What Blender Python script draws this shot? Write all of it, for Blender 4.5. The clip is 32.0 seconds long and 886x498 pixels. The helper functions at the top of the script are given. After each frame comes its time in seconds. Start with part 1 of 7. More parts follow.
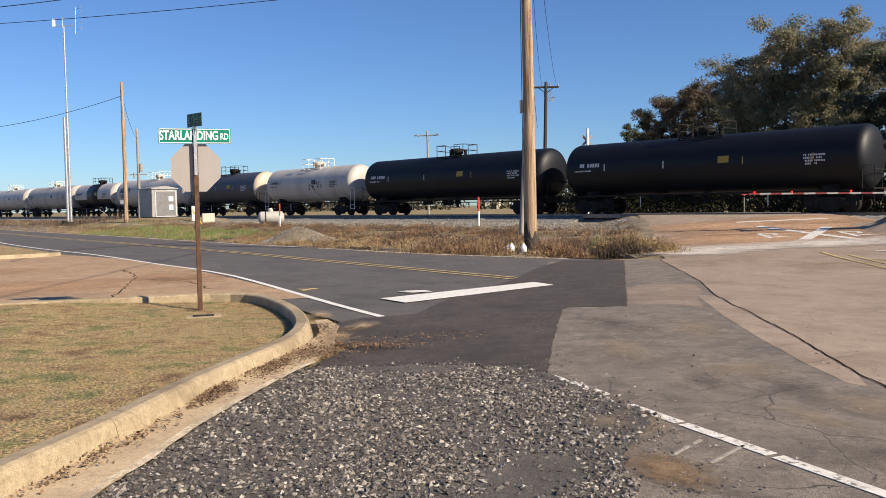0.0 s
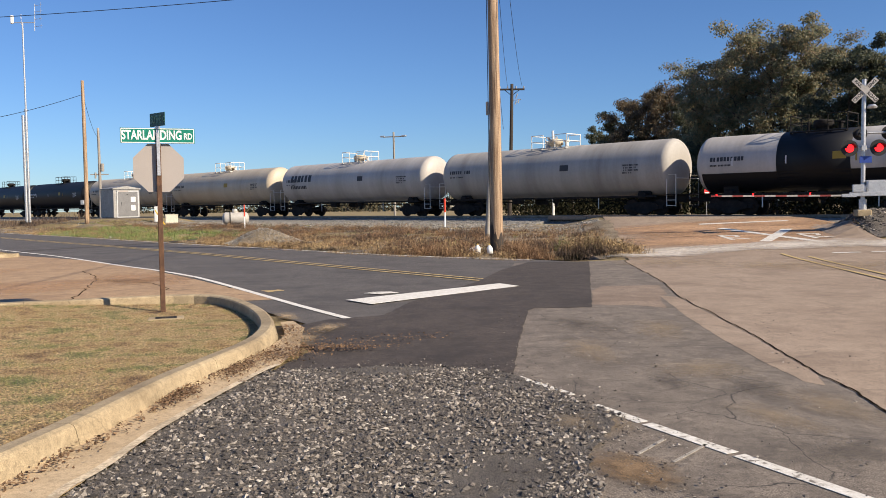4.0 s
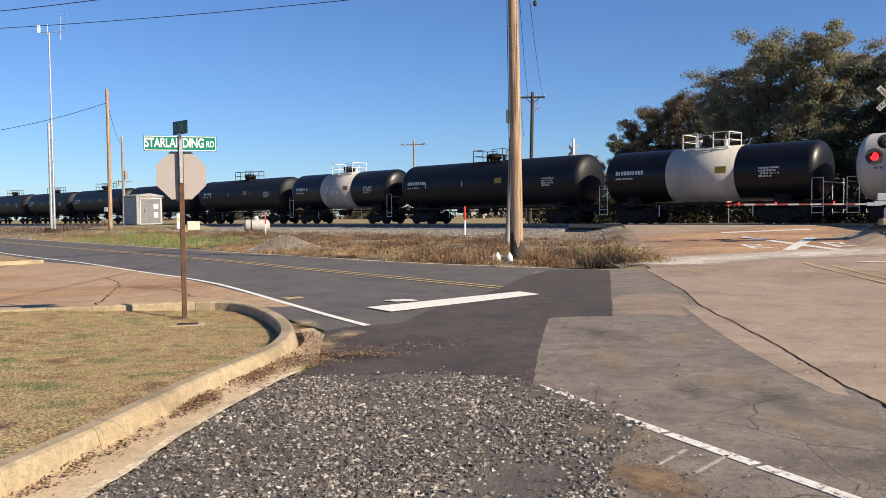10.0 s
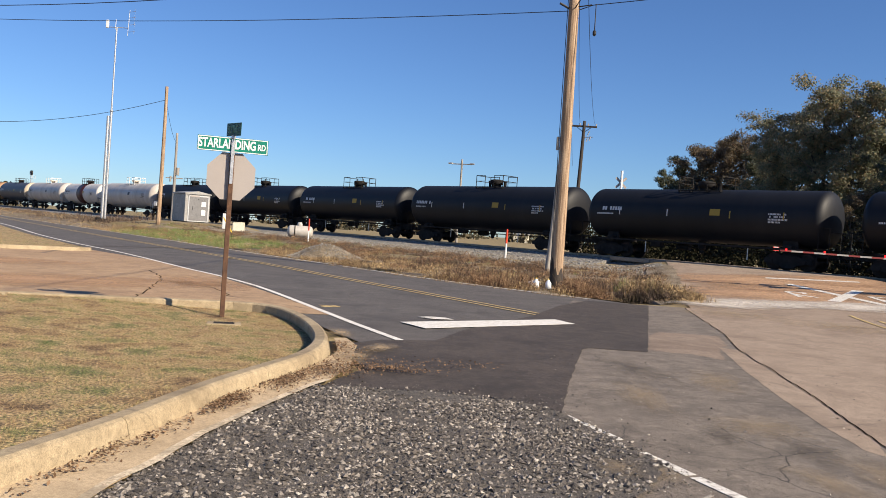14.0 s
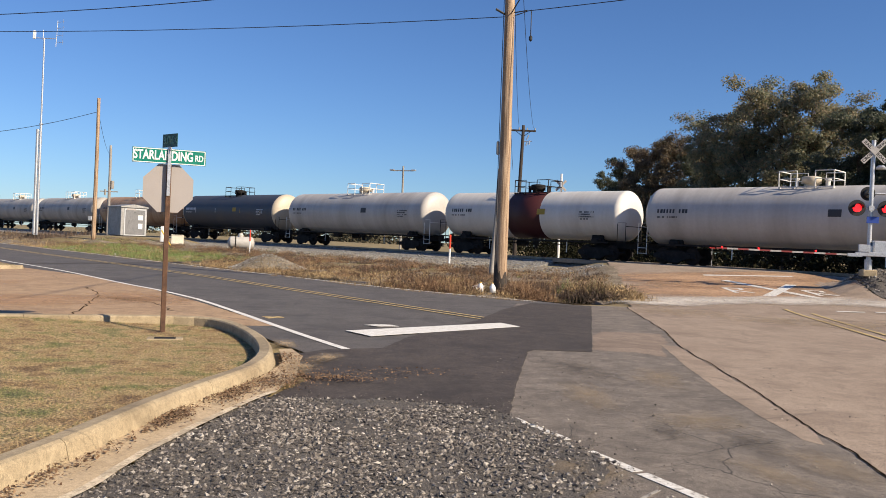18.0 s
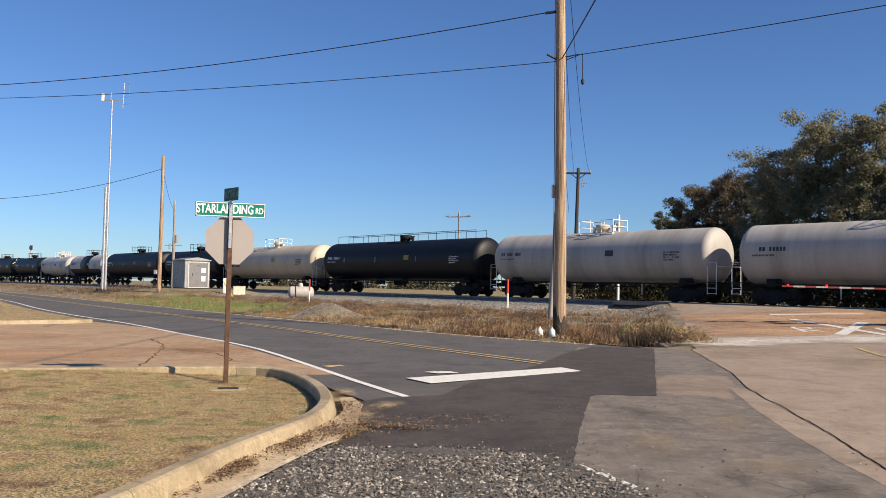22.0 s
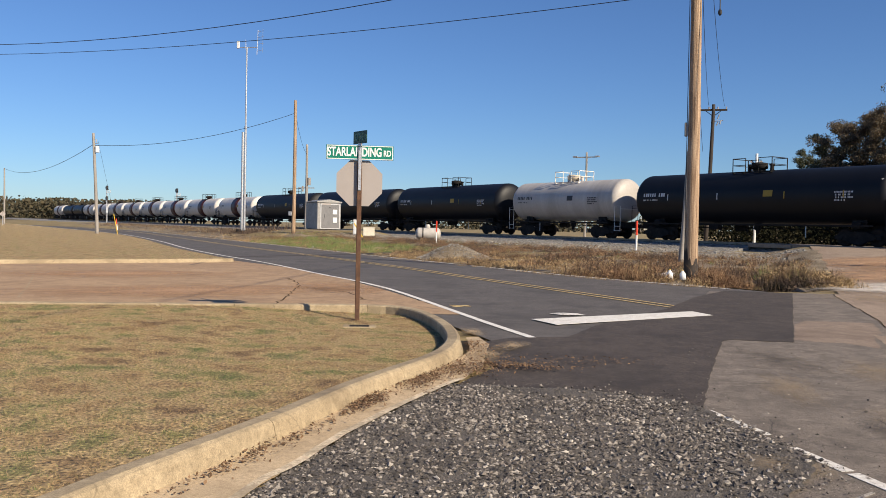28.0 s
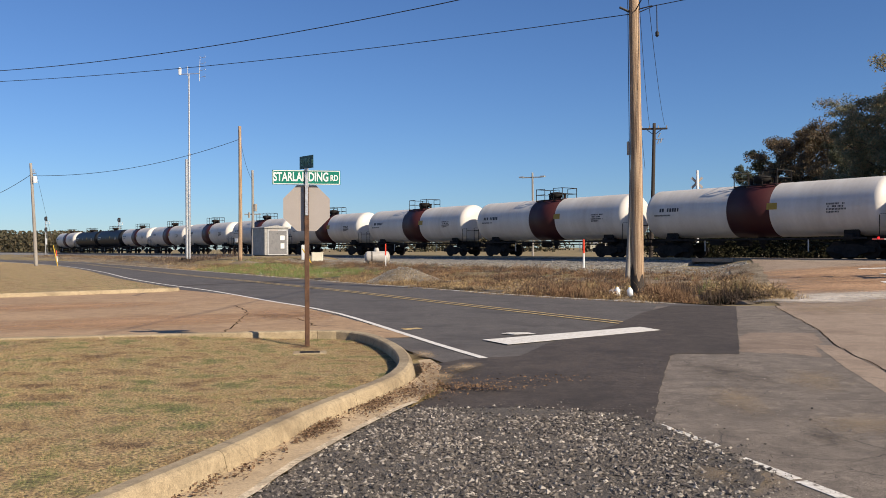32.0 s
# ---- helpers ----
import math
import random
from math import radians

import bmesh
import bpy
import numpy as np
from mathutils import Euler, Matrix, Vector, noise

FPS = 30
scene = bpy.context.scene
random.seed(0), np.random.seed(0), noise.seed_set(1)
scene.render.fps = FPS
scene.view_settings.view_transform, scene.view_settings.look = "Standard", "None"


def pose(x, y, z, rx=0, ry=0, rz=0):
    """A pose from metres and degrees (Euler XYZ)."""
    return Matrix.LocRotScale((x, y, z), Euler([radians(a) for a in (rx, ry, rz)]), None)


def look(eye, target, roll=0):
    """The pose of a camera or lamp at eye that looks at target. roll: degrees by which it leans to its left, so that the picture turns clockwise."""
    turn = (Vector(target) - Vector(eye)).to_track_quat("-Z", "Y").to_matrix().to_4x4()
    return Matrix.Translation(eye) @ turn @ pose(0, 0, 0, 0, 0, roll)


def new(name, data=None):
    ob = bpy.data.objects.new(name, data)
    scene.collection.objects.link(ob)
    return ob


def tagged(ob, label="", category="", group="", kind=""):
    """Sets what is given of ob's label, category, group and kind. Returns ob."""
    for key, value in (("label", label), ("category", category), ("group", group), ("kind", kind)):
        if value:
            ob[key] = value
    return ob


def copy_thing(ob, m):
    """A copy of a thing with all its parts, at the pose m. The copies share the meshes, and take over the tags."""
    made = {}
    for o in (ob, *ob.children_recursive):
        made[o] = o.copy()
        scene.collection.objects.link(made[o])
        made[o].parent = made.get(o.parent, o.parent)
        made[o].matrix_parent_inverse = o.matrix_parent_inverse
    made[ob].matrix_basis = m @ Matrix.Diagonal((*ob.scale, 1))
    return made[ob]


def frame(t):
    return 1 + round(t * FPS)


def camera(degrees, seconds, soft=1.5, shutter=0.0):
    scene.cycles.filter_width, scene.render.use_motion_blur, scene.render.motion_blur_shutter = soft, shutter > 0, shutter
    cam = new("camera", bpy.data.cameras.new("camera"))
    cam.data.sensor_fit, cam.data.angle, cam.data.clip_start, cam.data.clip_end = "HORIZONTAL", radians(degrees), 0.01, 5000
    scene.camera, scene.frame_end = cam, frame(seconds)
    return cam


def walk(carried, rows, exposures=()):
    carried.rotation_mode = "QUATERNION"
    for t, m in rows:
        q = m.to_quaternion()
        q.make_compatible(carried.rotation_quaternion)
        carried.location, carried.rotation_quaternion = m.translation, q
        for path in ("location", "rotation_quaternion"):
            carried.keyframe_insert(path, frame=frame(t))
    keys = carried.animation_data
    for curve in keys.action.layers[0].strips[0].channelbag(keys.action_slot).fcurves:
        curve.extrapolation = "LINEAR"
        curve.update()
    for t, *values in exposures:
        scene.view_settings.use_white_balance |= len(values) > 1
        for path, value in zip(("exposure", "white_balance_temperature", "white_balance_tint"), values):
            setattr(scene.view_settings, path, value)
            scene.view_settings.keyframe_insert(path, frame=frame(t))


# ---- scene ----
cam = camera(55.82, 32.0, 0.65)
PATH = [
    (0.0, (0, 0, 1.6), (0.0347, 9.9865, 1.0815), -0.953),
    (0.5, (0, 0, 1.6), (0.1316, 9.9798, 0.9790), -0.342),
    (1.0, (0, 0, 1.6), (0.2008, 9.9831, 1.0538), 0.105),
    (1.5, (0, 0, 1.6), (0.2563, 9.9859, 1.1345), -0.360),
    (2.0, (0, 0, 1.6), (0.2701, 9.9852, 1.1273), -0.578),
    (2.5, (0, 0, 1.6), (0.2784, 9.9841, 1.1103), -0.544),
    (3.0, (0, 0, 1.6), (0.3543, 9.9816, 1.1089), -0.620),
    (3.5, (0, 0, 1.6), (0.4425, 9.9771, 1.0879), -0.772),
    (5.5, (0, 0, 1.6), (0.3424, 9.9824, 1.1159), -0.883),
    (6.0, (0, 0, 1.6), (0.2502, 9.9855, 1.1227), -0.899),
    (6.5, (0, 0, 1.6), (0.1751, 9.9882, 1.1470), -1.283),
    (7.0, (0, 0, 1.6), (0.1339, 9.9896, 1.1636), -1.203),
    (7.5, (0, 0, 1.6), (0.0829, 9.9908, 1.1795), -0.878),
    (8.0, (0, 0, 1.6), (0.0753, 9.9918, 1.2026), -0.756),
    (8.5, (0, 0, 1.6), (0.1141, 9.9920, 1.2169), -0.782),
    (9.0, (0, 0, 1.6), (0.1575, 9.9911, 1.2097), -0.951),
    (9.5, (0, 0, 1.6), (0.1720, 9.9896, 1.1770), -0.652),
    (10.0, (0, 0, 1.6), (0.2026, 9.9894, 1.1871), -0.650),
    (10.5, (0, 0, 1.6), (0.1751, 9.9926, 1.2569), -0.415),
    (11.0, (0, 0, 1.6), (-0.0285, 9.9939, 1.2519), 0.517),
    (11.5, (0, 0, 1.6), (-0.2413, 9.9894, 1.2072), 2.205),
    (12.0, (0, 0, 1.6), (-0.4192, 9.9863, 1.2878), 3.173),
    (12.5, (0, 0, 1.6), (-0.5366, 9.9817, 1.3222), 3.139),
    (13.0, (0, 0, 1.6), (-0.2837, 9.9902, 1.2594), 3.082),
    (13.5, (0, 0, 1.6), (-0.1781, 9.9947, 1.3276), 4.006),
    (14.0, (0, 0, 1.6), (-0.2813, 9.9942, 1.4084), 4.088),
    (14.5, (0, 0, 1.6), (-0.1182, 9.9944, 1.2868), 3.075),
    (16.5, (0, 0, 1.6), (0.2423, 9.9805, 1.0245), 1.784),
    (17.0, (0, 0, 1.6), (0.5082, 9.9725, 1.0604), 3.200),
    (17.5, (0, 0, 1.6), (0.7162, 9.9671, 1.2205), 3.176),
    (18.0, (0, 0, 1.6), (0.3859, 9.9922, 1.5214), 2.485),
    (18.5, (0, 0, 1.6), (0.1141, 9.9991, 1.5301), 1.818),
    (19.0, (0, 0, 1.6), (0.0108, 9.9971, 1.3585), 1.498),
    (19.5, (0, 0, 1.6), (-0.0520, 9.9991, 1.4747), 1.326),
    (20.0, (0, 0, 1.6), (-0.1866, 9.9980, 1.6649), 1.001),
    (20.5, (0, 0, 1.6), (-0.2638, 9.9942, 1.8153), 0.685),
    (21.0, (0, 0, 1.6), (-0.2696, 9.9899, 1.9590), 0.961),
    (21.5, (0, 0, 1.6), (-0.2968, 9.9862, 2.0335), 1.063),
    (22.0, (0, 0, 1.6), (-0.3132, 9.9852, 2.0443), 1.103),
    (22.5, (0, 0, 1.6), (-0.3889, 9.9870, 1.9291), 0.852),
    (23.0, (0, 0, 1.6), (-0.5273, 9.9855, 1.7036), 1.096),
    (23.5, (0, 0, 1.6), (-0.6491, 9.9785, 1.5104), 1.351),
    (24.0, (0, 0, 1.6), (-0.7763, 9.9680, 1.4103), 1.049),
    (24.5, (0, 0, 1.6), (-1.0173, 9.9449, 1.3471), 0.975),
    (25.0, (0, 0, 1.6), (-1.3070, 9.9095, 1.2954), 0.815),
    (25.5, (0, 0, 1.6), (-1.6466, 9.8576, 1.2587), 0.607),
    (27.5, (0, 0, 1.6), (-1.9072, 9.8090, 1.2170), 1.451),
    (28.0, (0, 0, 1.6), (-1.7919, 9.8340, 1.3147), 1.213),
    (28.5, (0, 0, 1.6), (-1.7623, 9.8427, 1.4767), 0.294),
    (29.0, (0, 0, 1.6), (-1.5948, 9.8719, 1.5512), 0.102),
    (29.5, (0, 0, 1.6), (-1.3713, 9.9052, 1.5230), 0.128),
    (30.0, (0, 0, 1.6), (-1.3184, 9.9126, 1.5571), -0.145),
    (30.5, (0, 0, 1.6), (-1.3557, 9.9077, 1.6169), -0.339),
    (31.0, (0, 0, 1.6), (-1.3843, 9.9036, 1.6471), -0.346),
    (31.5, (0, 0, 1.6), (-1.3461, 9.9090, 1.6253), -0.297),
    (32.0, (0, 0, 1.6), (-1.1957, 9.9283, 1.5875), -0.265),
]
EXPOSURES = [(0.0, 0.66, 6500, 12), (3.0, 0.63, 6500, 12), (6.0, 0.66, 6500, 12), (9.0, 0.74, 6500, 12), (14.0, 0.68, 6500, 12), (18.0, 0.62, 6500, 12), (20.0, 0.58, 6500, 12), (25.0, 0.62, 6500, 12), (28.0, 0.48, 6500, 12), (30.0, 0.50, 6500, 12), (31.0, 0.54, 6500, 12), (32.0, 0.44, 6500, 12)]
walk(cam, [(t, look(eye, target, roll)) for t, eye, target, roll in PATH], EXPOSURES)
# ---------------------------------------------------------------- light
world = bpy.data.worlds.new("world")
scene.world = world
world.use_nodes = True
wn = world.node_tree
sky = wn.nodes.new("ShaderNodeTexSky")
sky.sky_type = "NISHITA"
sky.sun_disc = False
SUN_EL = 32.0
SUN_TO = Vector((0.83, -0.56, math.tan(radians(SUN_EL)) * math.hypot(0.83, 0.56)))
sky.sun_elevation = radians(SUN_EL)
sky.sun_rotation = math.atan2(0.83, -0.56)
sky.altitude = 100
sky.air_density = 1.0
sky.dust_density = 0.1
sky.ozone_density = 3.5
hue = wn.nodes.new("ShaderNodeMix")
hue.data_type, hue.blend_type = "RGBA", "MULTIPLY"
hue.inputs["Factor"].default_value = 1.0
hue.inputs["B"].default_value = (0.745, 1.0, 1.36, 1)
wn.links.new(sky.outputs[0], hue.inputs["A"])
wn.links.new(hue.outputs["Result"], wn.nodes["Background"].inputs[0])
wn.nodes["Background"].inputs[1].default_value = 0.055
sun = new("sun", bpy.data.lights.new("sun", "SUN"))
sun.data.energy = 5.0
sun.data.angle = radians(0.53)
sun.data.color = (1.0, 0.868, 0.665)
sun.matrix_world = look(SUN_TO * 100, (0, 0, 0))

# ---------------------------------------------------------------- plan: the track and the land
AZ = radians(43.30)
NQ = (math.cos(AZ), math.sin(AZ))          # across the track, away from the eye
DS = (math.sin(AZ), -math.cos(AZ))         # along the track, the way the train runs
QT, RAIL = 42.93, 0.93                     # distance and height of the rails
TURN = math.degrees(math.atan2(DS[1], DS[0]))


def on_track(s, q=QT):
    return NQ[0] * q + DS[0] * s, NQ[1] * q + DS[1] * s


def sm(a, lo, hi):
    t = min(max((a - lo) / (hi - lo), 0.0), 1.0)
    return t * t * (3 - 2 * t)


def ramp(a, table):
    for (a0, b0), (a1, b1) in zip(table, table[1:]):
        if a <= a1:
            return b0 + (b1 - b0) * max(0.0, (a - a0) / (a1 - a0))
    return table[-1][1]


# far edge of the road, as distance across at places along the track
EDGE_S, EDGE_Q = (-200, -119, -99, -85, -62, -50, -38, -30.2, -26, -22, -15), (26.2, 26.3, 25.1, 24.1, 22.0, 21.3, 19.8, 19.2, 19.1, 18.6, 19.2)
BED = [(19.5, 0.0), (24, 0.06), (30, 0.2), (34, 0.3), (37, 0.42), (39.5, 0.5), (46, 0.5), (50, 0.25), (60, 0.1)]
XC, XD = (9.0, 15.0), (0.2, 0.98)          # middle line of the road over the crossing


def cross_z(q):
    return 0.9 * sm(q, 23, 41) if q < 46 else 0.9 - 0.8 * sm(q, 46, 62)


def land(x, y):
    q, s = NQ[0] * x + NQ[1] * y, DS[0] * x + DS[1] * y
    past = sm(q - float(np.interp(s, EDGE_S, EDGE_Q)), 0.4, 4.0)
    z = ramp(q, BED) * past + 0.25 * sm(-s, 45, 140) * (1 - sm(q, 32, 40)) * past
    if q > 19 and q < 40 and -110 < s < 20:
        z += past * (0.12 * noise.noise((x * 0.25, y * 0.25, 3)) + 0.10 * noise.noise((x * 0.9, y * 0.9, 5))) * (1 - sm(q, 36, 39))
    z -= 0.85 * math.exp(-(((x - 5.0) / 1.2) ** 2 + ((y - 25.7) / 0.9) ** 2)) * sm(y + 0.5 * (x - 4), 24.75, 25.35)
    z += 0.22 * math.exp(-(((x - 6.2) / 0.9) ** 2 + ((y - 27.6) / 1.2) ** 2))
    z = max(z, 0.5 + 0.42 * sm(7.5 - math.hypot(x + 26.1, (y - 79.8)), 0, 4)) if math.hypot(x + 26.1, y - 79.8) < 7.4 else z
    lat = (x - XC[0]) * XD[1] - (y - XC[1]) * XD[0]
    w = (1 - sm(abs(lat), 4.3, 6.5)) * sm(q, 18, 21)
    z += (cross_z(q) - z) * w
    z += 0.90 * math.exp(-(((x - 17.9) / 2.0) ** 2 + ((y - 30.3) / 1.5) ** 2)) * sm(lat, 3.7, 4.7)
    return z


# ---------------------------------------------------------------- mesh helpers
class Geo:
    """Vertices and faces of one mesh."""

    def __init__(self):
        self.v, self.f = [], []

    def add(self, verts, faces):
        n = len(self.v)
        self.v.extend(verts)
        self.f.extend(tuple(i + n for i in f) for f in faces)
        return self

    def box(self, c, size, m=None, bevel=0.0):
        a, b, d = size[0] / 2, size[1] / 2, size[2] / 2
        if bevel:
            k = min(bevel, a * 0.8, b * 0.8, d * 0.8)
            ring = lambda u, w, z: [(-u + k, -w, z), (u - k, -w, z), (u, -w + k, z), (u, w - k, z), (u - k, w, z), (-u + k, w, z), (-u, w - k, z), (-u, -w + k, z)]
            vs = ring(a - k, b - k, -d) + ring(a, b, -d + k) + ring(a, b, d - k) + ring(a - k, b - k, d)
            fs = [tuple(range(7, -1, -1)), tuple(range(24, 32))]
            for r in range(3):
                fs += [(r * 8 + i, r * 8 + (i + 1) % 8, r * 8 + 8 + (i + 1) % 8, r * 8 + 8 + i) for i in range(8)]
        else:
            vs = [(x, y, z) for z in (-d, d) for x, y in ((-a, -b), (a, -b), (a, b), (-a, b))]
            fs = [(3, 2, 1, 0), (4, 5, 6, 7), (0, 1, 5, 4), (1, 2, 6, 5), (2, 3, 7, 6), (3, 0, 4, 7)]
        if m is not None:
            vs = [tuple(m @ Vector(p)) for p in vs]
        return self.add([(p[0] + c[0], p[1] + c[1], p[2] + c[2]) for p in vs], fs)

    def cyl(self, p0, p1, r0, r1=None, n=10, caps=True):
        r1 = r0 if r1 is None else r1
        p0, p1 = Vector(p0), Vector(p1)
        d = (p1 - p0).normalized()
        u = d.cross(Vector((0, 0, 1)) if abs(d.z) < 0.9 else Vector((1, 0, 0))).normalized()
        w = d.cross(u)
        vs = []
        for p, r in ((p0, r0), (p1, r1)):
            vs += [tuple(p + r * (math.cos(2 * math.pi * i / n) * u + math.sin(2 * math.pi * i / n) * w)) for i in range(n)]
        fs = [(i, (i + 1) % n, n + (i + 1) % n, n + i)[::-1] for i in range(n)]
        if caps:
            fs += [tuple(range(n)), tuple(range(2 * n - 1, n - 1, -1))]
        return self.add(vs, fs)

    def tube(self, pts, r, n=6):
        """One bent tube along a line of points."""
        ps = [Vector(p) for p in pts]
        u = None
        vs, fs = [], []
        for i, p in enumerate(ps):
            d = (ps[min(i + 1, len(ps) - 1)] - ps[max(i - 1, 0)]).normalized()
            if u is None:
                u = d.cross(Vector((0, 0, 1)) if abs(d.z) < 0.9 else Vector((1, 0, 0))).normalized()
            u = (u - d * u.dot(d)).normalized()
            w_ = d.cross(u)
            vs += [tuple(p + r * (math.cos(2 * math.pi * k / n) * u + math.sin(2 * math.pi * k / n) * w_)) for k in range(n)]
        for i in range(len(ps) - 1):
            fs += [(i * n + k, i * n + n + k, i * n + n + (k + 1) % n, i * n + (k + 1) % n)[::-1] for k in range(n)]
        e = (len(ps) - 1) * n
        fs += [tuple(range(n - 1, -1, -1)), tuple(range(e, e + n))]
        return self.add(vs, fs)

    def lathe(self, prof, n=32, axis="x", c=(0, 0, 0), caps=True):
        """prof: (along, radius) pairs."""
        vs, fs = [], []
        for a, r in prof:
            for i in range(n):
                t = 2 * math.pi * i / n
                p = (a, r * math.cos(t), r * math.sin(t)) if axis == "x" else (r * math.cos(t), r * math.sin(t), a)
                vs.append((p[0] + c[0], p[1] + c[1], p[2] + c[2]))
        for k in range(len(prof) - 1):
            fs += [(k * n + i, k * n + (i + 1) % n, (k + 1) * n + (i + 1) % n, (k + 1) * n + i) for i in range(n)]
        if axis == "x":
            fs = [f[::-1] for f in fs]
        if caps:
            e = (len(prof) - 1) * n
            fs += [tuple(range(n)), tuple(range(e + n - 1, e - 1, -1))]
        return self.add(vs, fs)

    def prism(self, poly, z0, z1):
        """An upright prism over a plan polygon that runs counter-clockwise."""
        n = len(poly)
        vs = [(x, y, z0) for x, y in poly] + [(x, y, z1) for x, y in poly]
        return self.add(vs, [tuple(range(n - 1, -1, -1)), tuple(range(n, 2 * n))] + [(i, (i + 1) % n, n + (i + 1) % n, n + i) for i in range(n)])

    def mesh(self, name, smooth=False):
        me = bpy.data.meshes.new(name)
        me.from_pydata(self.v, [], self.f)
        if smooth:
            me.polygons.foreach_set("use_smooth", [True] * len(me.polygons))
        me.update()
        return me


def part(name, geo, material, parent=None, label="", smooth=False, at=None):
    """Links one mesh object, under a thing or a part where one is given."""
    me = geo.mesh(name, smooth) if isinstance(geo, Geo) else geo
    ob = new(name, me)
    if not me.materials:
        me.materials.append(None)
    ob.material_slots[0].link = "OBJECT"
    ob.material_slots[0].material = material
    if parent is not None:
        ob.parent = parent
    if at is not None:
        ob.matrix_basis = at
    if label:
        ob["label"] = label
    return ob


def empty(name, m, label, category, group=""):
    ob = new(name)
    ob.matrix_basis = m
    ob.empty_display_size = 0.2
    return tagged(ob, label, category, group)


def spline(pts, step=0.4, closed=False):
    """Points along a smooth line through pts."""
    out = []
    n = len(pts)
    for i in range(n if closed else n - 1):
        p = [Vector((*pts[k % n if closed else min(max(k, 0), n - 1)], 0)) for k in (i - 1, i, i + 1, i + 2)]
        m = max(1, int((p[2] - p[1]).length / step))
        for j in range(m):
            t = j / m
            a = 0.5 * ((2 * p[1]) + (p[2] - p[0]) * t + (2 * p[0] - 5 * p[1] + 4 * p[2] - p[3]) * t * t + (3 * p[1] - p[0] - 3 * p[2] + p[3]) * t ** 3)
            out.append((a.x, a.y))
    if not closed:
        out.append(tuple(pts[-1]))
    return out


def ragged(poly, amp, seed=1):
    """The polygon with short uneven edges."""
    out = []
    for (x0, y0), (x1, y1) in zip(poly, poly[1:] + poly[:1]):
        d = math.hypot(x1 - x0, y1 - y0)
        n = max(1, min(60, int(d / 0.06))) if min(y0, y1) > 2.5 else 1
        for i in range(n):
            x, y = x0 + (x1 - x0) * i / n, y0 + (y1 - y0) * i / n
            k = amp if i else amp * 0.3
            out.append((x + k * (noise.noise((x * 3, y * 3, seed)) + 0.7 * noise.noise((x * 14, y * 14, seed))), y + k * 1.4 * (noise.noise((x * 3, y * 3, seed + 9)) + 0.7 * noise.noise((x * 14, y * 14, seed + 9)))))
    return out


def sheet(name, poly, z, material, label, rag=0.0):
    """A flat sheet over a plan polygon."""
    if rag:
        poly = ragged(poly, rag, len(name))
    bm = bmesh.new()
    vs = [bm.verts.new((x, y, z)) for x, y in poly]
    f = bm.faces.new(vs)
    if f.normal.z < 0 or f.calc_center_median() is None:
        f.normal_flip()
    bmesh.ops.triangulate(bm, faces=[f])
    bm.normal_update()
    for f in bm.faces:
        if f.normal.z < 0:
            f.normal_flip()
    me = bpy.data.meshes.new(name)
    bm.to_mesh(me)
    bm.free()
    return tagged(part(name, me, material), label, name.split("_")[-1], "", "structure")


def ribbon(name, left, right, lift, material, label, across=4, parent=None, kind="structure"):
    """A strip draped on the land between two lines with as many points."""
    g = Geo()
    for (x0, y0), (x1, y1) in zip(left, right):
        for k in range(across + 1):
            u = k / across
            x, y = x0 + (x1 - x0) * u, y0 + (y1 - y0) * u
            g.v.append((x, y, land(x, y) + lift))
    w = across + 1
    for i in range(len(left) - 1):
        g.f += [(i * w + k, i * w + k + 1, (i + 1) * w + k + 1, (i + 1) * w + k) for k in range(across)]
    a, b, c = (Vector(g.v[i]) for i in g.f[0][:3])
    if (b - a).cross(c - a).z < 0:
        g.f = [f[::-1] for f in g.f]
    ob = part(name, g, material, parent)
    return tagged(ob, label, name.replace("_", " ") if not parent else "", "", kind if not parent else "")


def offset(line, d):
    """The line moved d to its right."""
    out = []
    for i, p in enumerate(line):
        a, b = line[max(i - 1, 0)], line[min(i + 1, len(line) - 1)]
        t = Vector((b[0] - a[0], b[1] - a[1])).normalized()
        out.append((p[0] + t.y * d, p[1] - t.x * d))
    return out


